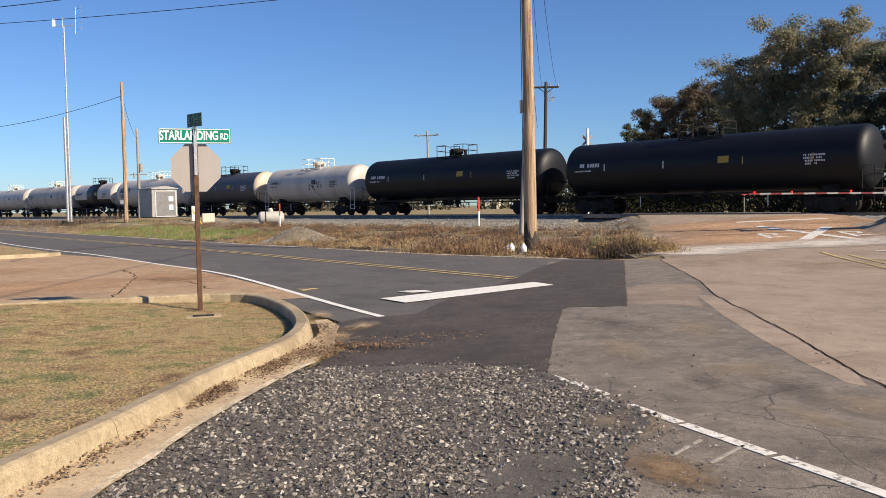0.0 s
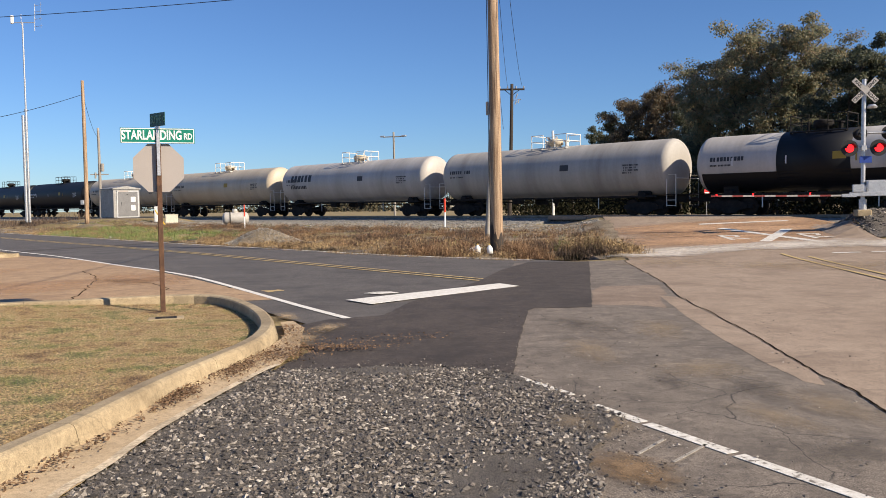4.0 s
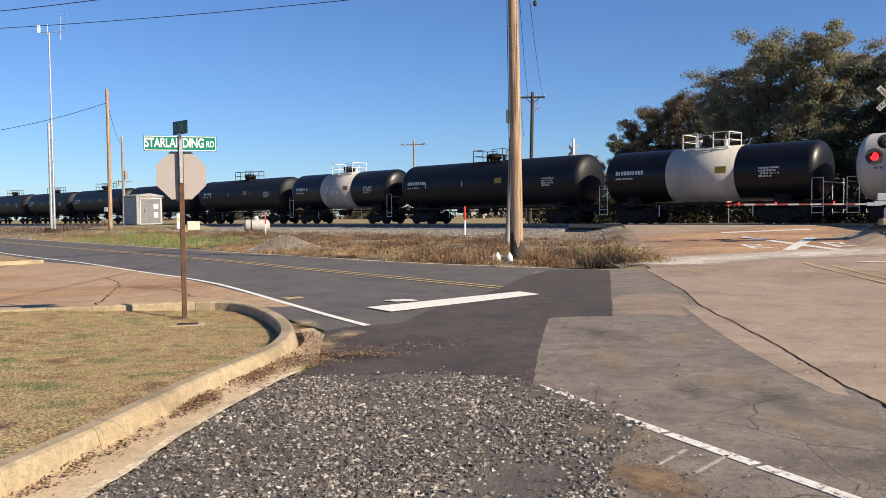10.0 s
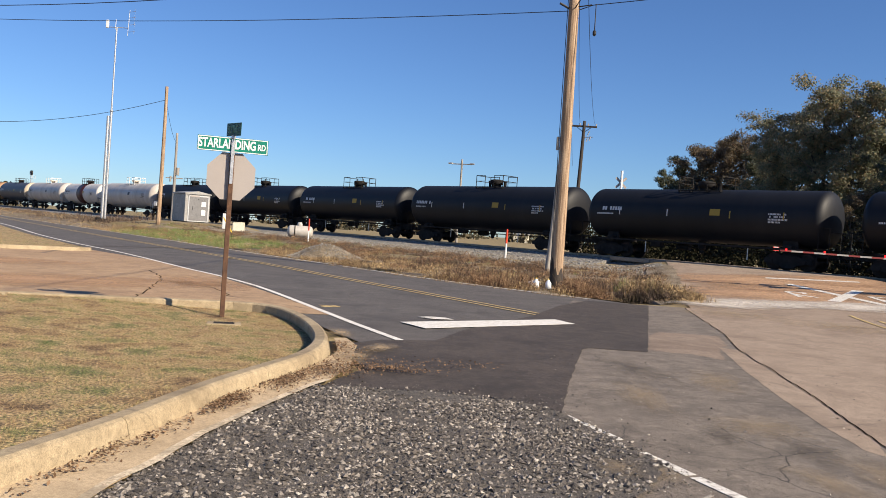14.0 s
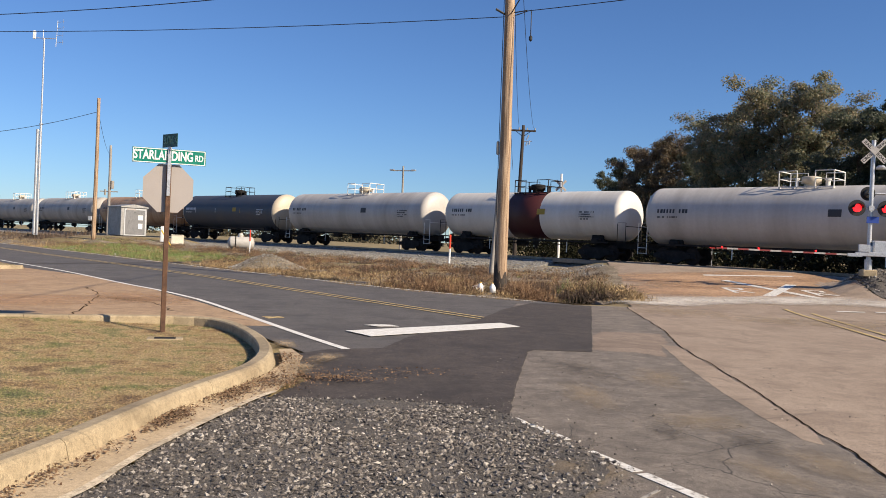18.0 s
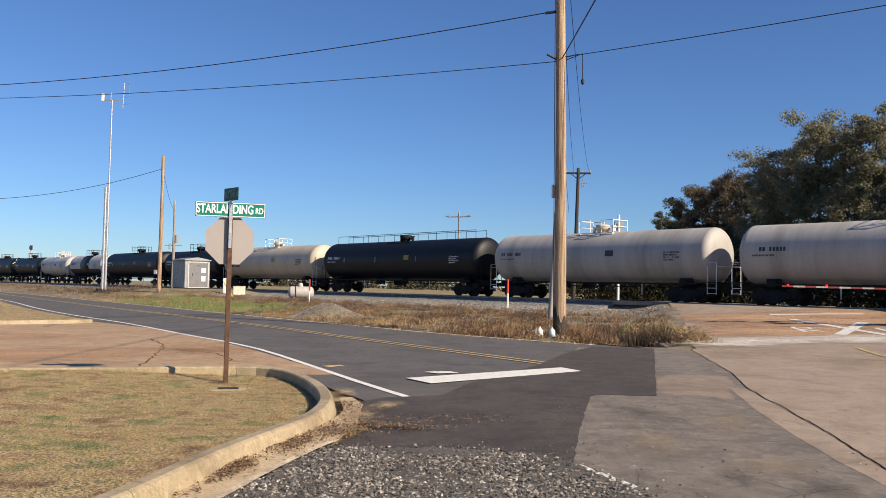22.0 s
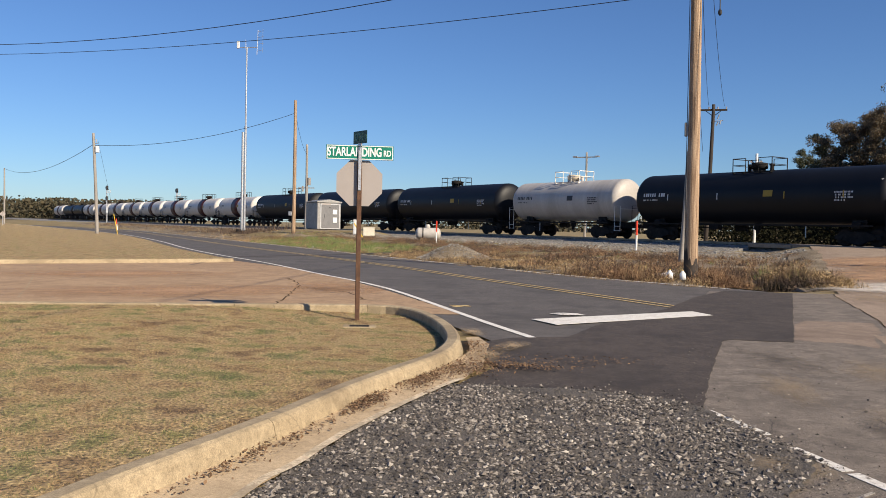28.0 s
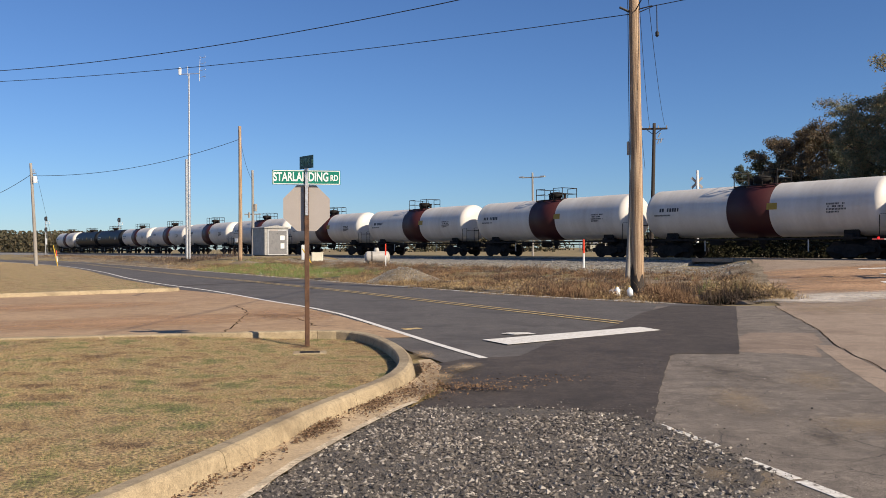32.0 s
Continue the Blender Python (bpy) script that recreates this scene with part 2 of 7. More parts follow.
# ---------------------------------------------------------------- materials
def shader(name, c1, c2, scale=8.0, rough=0.8, bump=0.3, metal=0.0, fine=60.0, c3=None, spread=0.5, depth=0.02, streak=(1, 1, 1), isle=False, obj=False, spec=0.5, grit=0.25, stops=None, mixw=(0.6, 0.7, -0.15)):
    """A surface with two scales of variation: broad patches from c1 to c2 (and c3) and a fine grain with relief."""
    m = bpy.data.materials.new(name)
    m.use_nodes = True
    t = m.node_tree
    b = t.nodes["Principled BSDF"]
    b.inputs["Roughness"].default_value = rough
    b.inputs["Metallic"].default_value = metal
    b.inputs["Specular IOR Level"].default_value = spec
    tc = t.nodes.new("ShaderNodeTexCoord")
    mp = t.nodes.new("ShaderNodeMapping")
    mp.inputs["Scale"].default_value = streak
    t.links.new(tc.outputs["Object"], mp.inputs[0])
    n1 = t.nodes.new("ShaderNodeTexNoise")
    n1.inputs["Scale"].default_value = scale
    n1.inputs["Detail"].default_value = 6
    n1.inputs["Roughness"].default_value = 0.6
    t.links.new(mp.outputs[0], n1.inputs[0])
    r = t.nodes.new("ShaderNodeValToRGB")
    lo = 0.5 - spread / 2
    r.color_ramp.elements[0].position, r.color_ramp.elements[0].color = lo, (*c1, 1)
    r.color_ramp.elements[1].position, r.color_ramp.elements[1].color = 1 - lo, (*c2, 1)
    if c3:
        e = r.color_ramp.elements.new(0.5)
        e.color = (*c3, 1)
    if stops:
        while len(r.color_ramp.elements) > 2:
            r.color_ramp.elements.remove(r.color_ramp.elements[1])
        r.color_ramp.elements[0].position, r.color_ramp.elements[0].color = stops[0][0], (*stops[0][1], 1)
        r.color_ramp.elements[1].position, r.color_ramp.elements[1].color = stops[-1][0], (*stops[-1][1], 1)
        for at_, col in stops[1:-1]:
            r.color_ramp.elements.new(at_).color = (*col, 1)
    if isle or obj:
        src = t.nodes.new("ShaderNodeNewGeometry") if isle else t.nodes.new("ShaderNodeObjectInfo")
        mx = t.nodes.new("ShaderNodeMath")
        mx.operation = "MULTIPLY_ADD"
        mx.inputs[1].default_value = mixw[0]
        sb = t.nodes.new("ShaderNodeMath")
        sb.operation = "MULTIPLY_ADD"
        sb.inputs[1].default_value = mixw[1]
        sb.inputs[2].default_value = mixw[2]
        t.links.new(n1.outputs[0], sb.inputs[0])
        t.links.new(src.outputs["Random Per Island" if isle else "Random"], mx.inputs[0])
        t.links.new(sb.outputs[0], mx.inputs[2])
        t.links.new(mx.outputs[0], r.inputs[0])
    else:
        t.links.new(n1.outputs[0], r.inputs[0])
    n2 = t.nodes.new("ShaderNodeTexNoise")
    n2.inputs["Scale"].default_value = fine
    n2.inputs["Detail"].default_value = 4
    t.links.new(tc.outputs["Object"], n2.inputs[0])
    mix = t.nodes.new("ShaderNodeMix")
    mix.data_type, mix.blend_type = "RGBA", "OVERLAY"
    mix.inputs["Factor"].default_value = grit
    t.links.new(r.outputs[0], mix.inputs["A"])
    mr = t.nodes.new("ShaderNodeMapRange")
    mr.inputs["From Min"].default_value, mr.inputs["From Max"].default_value = 0.3, 0.7
    mr.inputs["To Min"].default_value, mr.inputs["To Max"].default_value = 0.08, 0.92
    t.links.new(n2.outputs[0], mr.inputs["Value"])
    t.links.new(mr.outputs[0], mix.inputs["B"])
    t.links.new(mix.outputs["Result"], b.inputs["Base Color"])
    if bump:
        bp = t.nodes.new("ShaderNodeBump")
        bp.inputs["Strength"].default_value = bump
        bp.inputs["Distance"].default_value = depth
        t.links.new(n2.outputs[0], bp.inputs["Height"])
        t.links.new(bp.outputs[0], b.inputs["Normal"])
    return m


def leafy(name, stops, scale=0.3, through_light=0.35):
    """Thin leaves that pass a part of the light."""
    m = shader(name, stops[0][1], stops[-1][1], scale, 0.6, 0, fine=4, isle=True, stops=stops)
    t = m.node_tree
    b = t.nodes["Principled BSDF"]
    tr = t.nodes.new("ShaderNodeBsdfTranslucent")
    t.links.new(b.inputs["Base Color"].links[0].from_socket, tr.inputs["Color"])
    mx = t.nodes.new("ShaderNodeMixShader")
    mx.inputs[0].default_value = through_light
    t.links.new(b.outputs[0], mx.inputs[1])
    t.links.new(tr.outputs[0], mx.inputs[2])
    t.links.new(mx.outputs[0], t.nodes["Material Output"].inputs["Surface"])
    return m


def pavement(name, c1, c2, stain, cracks=0.0, scale=0.55, grain=160.0, rough=0.85, size=0.7, streak=(1, 1, 1), speck=0.5, blotch=1.0):
    """Worn paving: broad patches, darker stains, stone grain and thin branching cracks."""
    m = shader(name, c1, c2, scale, rough, 0.35, fine=grain, depth=0.006, streak=streak, grit=speck)
    t = m.node_tree
    b = t.nodes["Principled BSDF"]
    src = b.inputs["Base Color"].links[0].from_socket
    tc = t.nodes.new("ShaderNodeTexCoord")

    def noise_(sc, det, dist=0.0):
        nn = t.nodes.new("ShaderNodeTexNoise")
        nn.inputs["Scale"].default_value, nn.inputs["Detail"].default_value, nn.inputs["Distortion"].default_value = sc, det, dist
        t.links.new(tc.outputs["Object"], nn.inputs[0])
        return nn

    def span(sock, lo, hi, a=0.0, z=1.0):
        mr = t.nodes.new("ShaderNodeMapRange")
        mr.inputs["From Min"].default_value, mr.inputs["From Max"].default_value = lo, hi
        mr.inputs["To Min"].default_value, mr.inputs["To Max"].default_value = a, z
        t.links.new(sock, mr.inputs["Value"])
        return mr.outputs[0]

    def blend(fac, colour, base):
        mx = t.nodes.new("ShaderNodeMix")
        mx.data_type = "RGBA"
        t.links.new(fac, mx.inputs["Factor"])
        t.links.new(base, mx.inputs["A"])
        mx.inputs["B"].default_value = (*colour, 1)
        return mx.outputs["Result"]

    src = blend(span(noise_(0.9, 8, 0.4).outputs[0], 0.52, 0.70, 0.0, 0.75), stain, src)
    src = blend(span(noise_(3.2, 10, 0.6).outputs[0], 0.47, 0.60, 0.0, 0.6 * blotch), tuple(c * 0.6 for c in c1), src)
    src = blend(span(noise_(26.0, 8).outputs[0], 0.50, 0.64, 0.0, 0.6 * blotch), tuple(c * 0.5 for c in c1), src)
    src = blend(span(noise_(7.0, 6).outputs[0], 0.56, 0.72, 0.0, 0.55 * blotch), tuple(min(1, c * 1.35) for c in c2), src)
    if cracks:
        warp = t.nodes.new("ShaderNodeVectorMath")
        warp.operation = "MULTIPLY_ADD"
        wv = noise_(2.5, 5)
        t.links.new(wv.outputs[1], warp.inputs[0])
        warp.inputs[1].default_value = (0.35, 0.35, 0)
        t.links.new(tc.outputs["Object"], warp.inputs[2])
        vo = t.nodes.new("ShaderNodeTexVoronoi")
        vo.feature = "DISTANCE_TO_EDGE"
        vo.inputs["Scale"].default_value = size
        t.links.new(warp.outputs[0], vo.inputs["Vector"])
        line = span(vo.outputs["Distance"], 0.006, 0.0)
        mask = span(noise_(0.6, 3).outputs[0], 0.47, 0.56)
        mu = t.nodes.new("ShaderNodeMath")
        mu.operation = "MULTIPLY"
        t.links.new(line, mu.inputs[0])
        t.links.new(mask, mu.inputs[1])
        m2 = t.nodes.new("ShaderNodeMath")
        m2.operation = "MULTIPLY"
        m2.inputs[1].default_value = cracks
        t.links.new(mu.outputs[0], m2.inputs[0])
        src = blend(m2.outputs[0], (0.02, 0.018, 0.016), src)
    t.links.new(src, b.inputs["Base Color"])
    return m


def soft(name, c1, c2, strength=1.0, grain=90.0, edge=0.5, scale=5.0, reach=1.45):
    """A thin stain that thins out to nothing over one unit from its middle."""
    m = shader(name, c1, c2, scale, 0.9, 0.4, fine=grain, depth=0.006, grit=0.7)
    t = m.node_tree
    tc = t.nodes.new("ShaderNodeTexCoord")
    ln = t.nodes.new("ShaderNodeVectorMath")
    ln.operation = "LENGTH"
    t.links.new(tc.outputs["Object"], ln.inputs[0])
    nz = t.nodes.new("ShaderNodeTexNoise")
    nz.inputs["Scale"].default_value, nz.inputs["Detail"].default_value, nz.inputs["Roughness"].default_value = 3.0, 10, 0.7
    t.links.new(tc.outputs["Object"], nz.inputs[0])
    ma = t.nodes.new("ShaderNodeMath")
    ma.operation = "MULTIPLY_ADD"
    ma.inputs[1].default_value = 1.6
    t.links.new(nz.outputs[0], ma.inputs[0])
    t.links.new(ln.outputs["Value"], ma.inputs[2])
    mr = t.nodes.new("ShaderNodeMapRange")
    mr.inputs["From Min"].default_value, mr.inputs["From Max"].default_value = reach, reach - edge
    mr.inputs["To Min"].default_value, mr.inputs["To Max"].default_value = 0.0, strength
    t.links.new(ln.outputs["Value"], ma.inputs[2])
    t.links.new(ma.outputs[0], mr.inputs["Value"])
    t.links.new(mr.outputs[0], t.nodes["Principled BSDF"].inputs["Alpha"])
    return m


def stain(name, x, y, rx, ry, turn, z, material, label, category="stain", lift=None):
    """A stain round a place, flat at z or laid on the land."""
    g = Geo()
    n, rings = 24, 8
    at = pose(x, y, z, 0, 0, turn) @ Matrix.Diagonal((rx, ry, 1, 1))
    g.v.append((0, 0, 0))
    for r in range(1, rings + 1):
        g.v += [(r / rings * math.cos(2 * math.pi * i / n), r / rings * math.sin(2 * math.pi * i / n), 0) for i in range(n)]
    if lift is not None:
        full = [at @ Vector(p) for p in g.v]
        g.v = [(p[0], p[1], land(w.x, w.y) + lift - z) for p, w in zip(g.v, full)]
    g.f = [(0, 1 + i, 1 + (i + 1) % n) for i in range(n)]
    for r in range(rings - 1):
        g.f += [(1 + r * n + i, 1 + r * n + n + i, 1 + r * n + n + (i + 1) % n, 1 + r * n + (i + 1) % n) for i in range(n)]
    ob = part(name, g, material)
    ob.matrix_basis = at
    return tagged(ob, label, category, "", "structure")


def plain(name, c, rough=0.5, metal=0.0, glow=None, power=0.0):
    m = bpy.data.materials.new(name)
    m.use_nodes = True
    b = m.node_tree.nodes["Principled BSDF"]
    b.inputs["Base Color"].default_value = (*c, 1)
    b.inputs["Roughness"].default_value = rough
    b.inputs["Metallic"].default_value = metal
    if glow:
        b.inputs["Emission Color"].default_value = (*glow, 1)
        b.inputs["Emission Strength"].default_value = power
    return m


M_LAND = shader("dry_land", (0.17, 0.115, 0.055), (0.34, 0.25, 0.13), 0.35, 0.95, 0.6, fine=14, c3=(0.22, 0.17, 0.075), depth=0.05)
M_ROAD = pavement("worn_asphalt", (0.079, 0.070, 0.064), (0.124, 0.111, 0.10), (0.052, 0.046, 0.042), 0.6, grain=130, speck=0.9, blotch=0.5)
M_PATCH = pavement("fresh_asphalt", (0.046, 0.036, 0.029), (0.085, 0.067, 0.054), (0.030, 0.023, 0.018), 0.0, grain=110, speck=1.0, blotch=0.75)
M_APRON = pavement("old_grey_asphalt", (0.138, 0.115, 0.093), (0.245, 0.206, 0.167), (0.078, 0.066, 0.056), 1.0, 0.9, grain=110, size=0.75, speck=1.0, blotch=0.75)
M_CROSS = pavement("brownish_worn_asphalt", (0.255, 0.190, 0.138), (0.37, 0.288, 0.216), (0.205, 0.151, 0.109), 0.3, 0.35, grain=110, size=0.3, speck=0.8, blotch=0.45)
M_BROWN = pavement("brown_patch_asphalt", (0.20, 0.148, 0.108), (0.30, 0.232, 0.175), (0.16, 0.115, 0.082), 0.2, 0.6, grain=110, speck=0.8, blotch=0.5)
M_CONC = pavement("stained_concrete", (0.31, 0.238, 0.142), (0.45, 0.36, 0.23), (0.20, 0.15, 0.09), 0.3, 0.8, grain=110, size=0.4, speck=0.35, blotch=0.6)
M_GUTTER = pavement("orange_stained_concrete", (0.44, 0.325, 0.195), (0.58, 0.45, 0.29), (0.33, 0.23, 0.135), 0.2, 0.8, grain=110, size=0.4, speck=0.3, blotch=0.5)
M_FADED = shader("faded_paint", (0.26, 0.23, 0.195), (0.42, 0.39, 0.34), 25.0, 0.8, 0.1, fine=80, grit=0.6)
M_DRIVE = pavement("clay_stained_concrete", (0.325, 0.210, 0.118), (0.46, 0.315, 0.185), (0.26, 0.165, 0.095), 0.6, 0.35, grain=110, size=0.22, speck=0.35, blotch=0.6)
M_GRAVEL = shader("gravel_bed", (0.066, 0.057, 0.049), (0.165, 0.145, 0.124), 1.6, 0.9, 1.0, fine=150, depth=0.02, grit=1.0)
M_STONE = shader("crushed_stone", (0.04, 0.038, 0.037), (0.30, 0.285, 0.265), 2.0, 0.75, 0.3, fine=70, isle=True, mixw=(0.75, 0.3, -0.03), stops=[(0.12, (0.034, 0.030, 0.027)), (0.44, (0.098, 0.086, 0.076)), (0.58, (0.155, 0.130, 0.107)), (0.70, (0.22, 0.195, 0.17)), (0.83, (0.34, 0.305, 0.26)), (0.93, (0.70, 0.63, 0.54))])
M_BALLAST = shader("ballast_bed", (0.12, 0.115, 0.105), (0.36, 0.34, 0.31), 5.0, 0.9, 1.0, fine=9, c3=(0.21, 0.2, 0.185), depth=0.06, grit=0.6)
M_BSTONE = shader("ballast_stone", (0.10, 0.092, 0.083), (0.40, 0.38, 0.34), 1.0, 0.85, 0.3, fine=20, isle=True, spread=0.9)
M_GRASS = shader("lawn_blades", (0.42, 0.31, 0.14), (0.10, 0.14, 0.03), 1.9, 0.85, 0, fine=30, isle=True, mixw=(0.60, 2.1, -0.84), stops=[(0.05, (0.13, 0.075, 0.038)), (0.22, (0.36, 0.24, 0.115)), (0.46, (0.48, 0.35, 0.18)), (0.57, (0.36, 0.28, 0.125)), (0.68, (0.18, 0.19, 0.065)), (0.92, (0.095, 0.14, 0.036))])
M_TURF = shader("lawn_soil", (0.2, 0.13, 0.06), (0.3, 0.22, 0.11), 1.9, 0.95, 1.0, fine=38, depth=0.08, grit=1.0, stops=[(0.32, (0.15, 0.09, 0.042)), (0.43, (0.32, 0.215, 0.105)), (0.52, (0.43, 0.31, 0.155)), (0.60, (0.27, 0.22, 0.095)), (0.72, (0.165, 0.165, 0.058))])
M_WEED = shader("dry_weeds", (0.46, 0.33, 0.16), (0.16, 0.11, 0.06), 0.7, 0.9, 0, fine=20, isle=True, mixw=(0.7, 1.1, -0.33), stops=[(0.15, (0.05, 0.031, 0.019)), (0.4, (0.14, 0.09, 0.048)), (0.6, (0.28, 0.185, 0.094)), (0.85, (0.52, 0.38, 0.195))])
M_RUSTW = shader("rusty_dead_weeds", (0.10, 0.05, 0.028), (0.34, 0.19, 0.10), 0.9, 0.9, 0, fine=20, isle=True, mixw=(0.6, 1.2, -0.35), stops=[(0.15, (0.05, 0.028, 0.017)), (0.5, (0.17, 0.095, 0.05)), (0.85, (0.38, 0.24, 0.13))])
M_TWIG = shader("brown_twigs", (0.05, 0.035, 0.028), (0.16, 0.11, 0.075), 0.5, 0.9, 0, fine=20, isle=True, spread=0.8)
M_BANK = shader("gravelly_bank", (0.11, 0.082, 0.055), (0.31, 0.255, 0.185), 0.9, 0.95, 0.9, fine=16, c3=(0.19, 0.15, 0.10), depth=0.06, grit=0.9)
M_GREEN = shader("green_verge", (0.09, 0.15, 0.035), (0.27, 0.25, 0.09), 0.6, 0.85, 0, fine=20, c3=(0.15, 0.20, 0.055), isle=True, spread=0.9)
M_WHITE = shader("worn_white_paint", (0.5, 0.48, 0.44), (0.8, 0.79, 0.76), 16.0, 0.7, 0.1, fine=50, stops=[(0.37, (0.17, 0.15, 0.125)), (0.43, (0.60, 0.57, 0.51)), (0.7, (0.80, 0.78, 0.73))])
M_LINE = shader("road_white_paint", (0.5, 0.48, 0.44), (0.8, 0.79, 0.76), 9.0, 0.7, 0.1, fine=70, grit=0.4, stops=[(0.26, (0.30, 0.27, 0.23)), (0.33, (0.62, 0.59, 0.53)), (0.7, (0.80, 0.78, 0.73))])
M_YELLOW = shader("worn_yellow_paint", (0.40, 0.29, 0.125), (0.58, 0.43, 0.19), 6.0, 0.7, 0.1, fine=50, grit=0.5)
M_CRACK = shader("crack_dirt", (0.008, 0.006, 0.005), (0.022, 0.017, 0.013), 20.0, 1.0, 0.3, fine=90, spec=0.0)
M_POLE = shader("weathered_pine", (0.17, 0.10, 0.055), (0.50, 0.36, 0.235), 2.6, 0.8, 0.8, fine=26, streak=(8, 8, 0.3), depth=0.015, spread=0.3)
M_POLEG = shader("grey_pine", (0.20, 0.18, 0.16), (0.36, 0.335, 0.30), 2.0, 0.85, 0.5, fine=30, streak=(6, 6, 0.4), depth=0.01)
M_POLED = shader("dark_creosote_pine", (0.022, 0.018, 0.015), (0.06, 0.046, 0.037), 2.0, 0.85, 0.4, fine=30, streak=(6, 6, 0.4))
M_GALV = shader("galvanised_steel", (0.42, 0.43, 0.44), (0.62, 0.63, 0.64), 5.0, 0.45, 0.1, metal=0.7, fine=40)
M_ALU = shader("dull_aluminium", (0.22, 0.215, 0.21), (0.36, 0.355, 0.34), 2.0, 0.55, 0.15, metal=0.4, fine=18)
M_RUST = shader("rusty_post", (0.045, 0.022, 0.014), (0.15, 0.075, 0.04), 9.0, 0.85, 0.4, fine=60)
M_DARKST = shader("dark_steel", (0.010, 0.0095, 0.0095), (0.032, 0.029, 0.027), 3.0, 0.9, 0.2, fine=30, spec=0.2)
M_WHEEL = shader("brown_wheel_steel", (0.015, 0.011, 0.009), (0.042, 0.031, 0.025), 4.0, 0.8, 0.2, fine=30, spec=0.2)
M_RAIL = shader("worn_rail", (0.12, 0.09, 0.07), (0.3, 0.26, 0.22), 3.0, 0.4, 0.1, metal=0.6, fine=40)
M_TIE = shader("creosoted_tie", (0.03, 0.024, 0.02), (0.09, 0.07, 0.055), 3.0, 0.9, 0.4, fine=30, obj=True)
M_WIRE = plain("black_cable", (0.012, 0.012, 0.013), 0.6)
M_BARK = shader("bark", (0.05, 0.04, 0.03), (0.14, 0.11, 0.085), 4.0, 0.9, 0.5, fine=18, streak=(3, 3, 0.5), depth=0.03)
M_LEAF = leafy("autumn_leaves", [(0.2, (0.13, 0.158, 0.10)), (0.45, (0.22, 0.222, 0.135)), (0.65, (0.30, 0.255, 0.15)), (0.85, (0.34, 0.235, 0.14))], 0.3, 0.5)
M_LEAF2 = leafy("rusty_oak_leaves", [(0.2, (0.080, 0.080, 0.053)), (0.5, (0.158, 0.126, 0.078)), (0.8, (0.24, 0.16, 0.096))], 0.3, 0.5)
M_LEAF3 = leafy("dark_evergreen_leaves", [(0.2, (0.052, 0.070, 0.046)), (0.5, (0.092, 0.106, 0.064)), (0.8, (0.14, 0.134, 0.08))], 0.3, 0.45)
# near-black colour carries the shade of the woods and of the ditch hollow
M_UNDER = shader("painted_shade_foliage", (0.01, 0.012, 0.007), (0.03, 0.028, 0.016), 0.4, 0.95, 0, fine=4, isle=True, spec=0.02)
M_FARWOOD = shader("far_woods", (0.03, 0.036, 0.02), (0.10, 0.075, 0.04), 0.05, 0.9, 0, fine=1, isle=True, spread=0.9)
M_LITTER = shader("fallen_leaves", (0.075, 0.04, 0.022), (0.26, 0.16, 0.085), 3, 0.85, 0, fine=30, isle=True, spread=0.9)
M_EDGE = pavement("pale_broken_concrete", (0.50, 0.40, 0.27), (0.68, 0.57, 0.41), (0.36, 0.27, 0.17), 0.0, 3.0, grain=90, speck=0.5)

# ---------------------------------------------------------------- ground
def axis_lines(lo, hi, step, far):
    a = list(np.arange(lo, hi + 0.01, step))
    d = step
    while a[-1] < far:
        d *= 1.25
        a.append(a[-1] + d)
    d, left = step, []
    v = lo
    while v > -far:
        d *= 1.25
        v -= d
        left.append(v)
    return left[::-1] + a


gx, gy = axis_lines(-60, 34, 0.7, 2600), axis_lines(-4, 110, 0.7, 2600)
g = Geo()
for y in gy:
    for x in gx:
        g.v.append((x, y, land(x, y) - 0.03))
w = len(gx)
g.f = [(j * w + i, j * w + i + 1, (j + 1) * w + i + 1, (j + 1) * w + i) for j in range(len(gy) - 1) for i in range(w - 1)]
tagged(part("ground", g, M_LAND, smooth=True), "dry brown grass and bare clay land", "ground", "", "structure")

# the main road, its edge lines and its double yellow line
FAR = (-200.0, -500.0, -1000.0)
E1 = spline([(4.5, 4.0), (1.6, 8.4), (-0.83, 11.98), (-5.2, 20.4), (-8.1, 24.4), (-12.8, 30.9), (-17.3, 36.4), (-23.0, 44.1), (-31.8, 57.0), (-43.5, 72.7), (-55.0, 86.0)] + [on_track(s, 19.2) for s in FAR], 2.0)
E2 = spline([(12.0, 13.0), (8.0, 18.5), (3.66, 24.12), (0.7, 26.6), (-1.55, 28.9), (-3.9, 31.9), (-6.74, 35.3), (-11.67, 41.4), (-18.9, 50.9), (-26.84, 60.8), (-40.4, 78.0), (-49.9, 89.5), (-61.9, 104.0)] + [on_track(s, 26.2) for s in FAR], 2.0)


def even(line, n):
    p = np.array(line)
    d = np.r_[0, np.cumsum(np.hypot(*np.diff(p, axis=0).T))]
    # closer steps near the start
    u = np.linspace(0, 1, n) ** 2.2 * d[-1]
    return list(zip(np.interp(u, d, p[:, 0]), np.interp(u, d, p[:, 1])))


E1, E2 = even(E1, 160), even(E2, 160)
road = ribbon("road", offset(E1, -0.7), offset(E2, 0.3), 0.0, M_ROAD, "worn grey asphalt two-lane road", 10)


def stripe(name, line, width, lift, material, label, lo=0, hi=None):
    line = line[lo:hi]
    return ribbon(name, offset(line, -width / 2), offset(line, width / 2), lift, material, label, 1)


def first(line, test):
    return next(i for i, p in enumerate(line) if test(p))


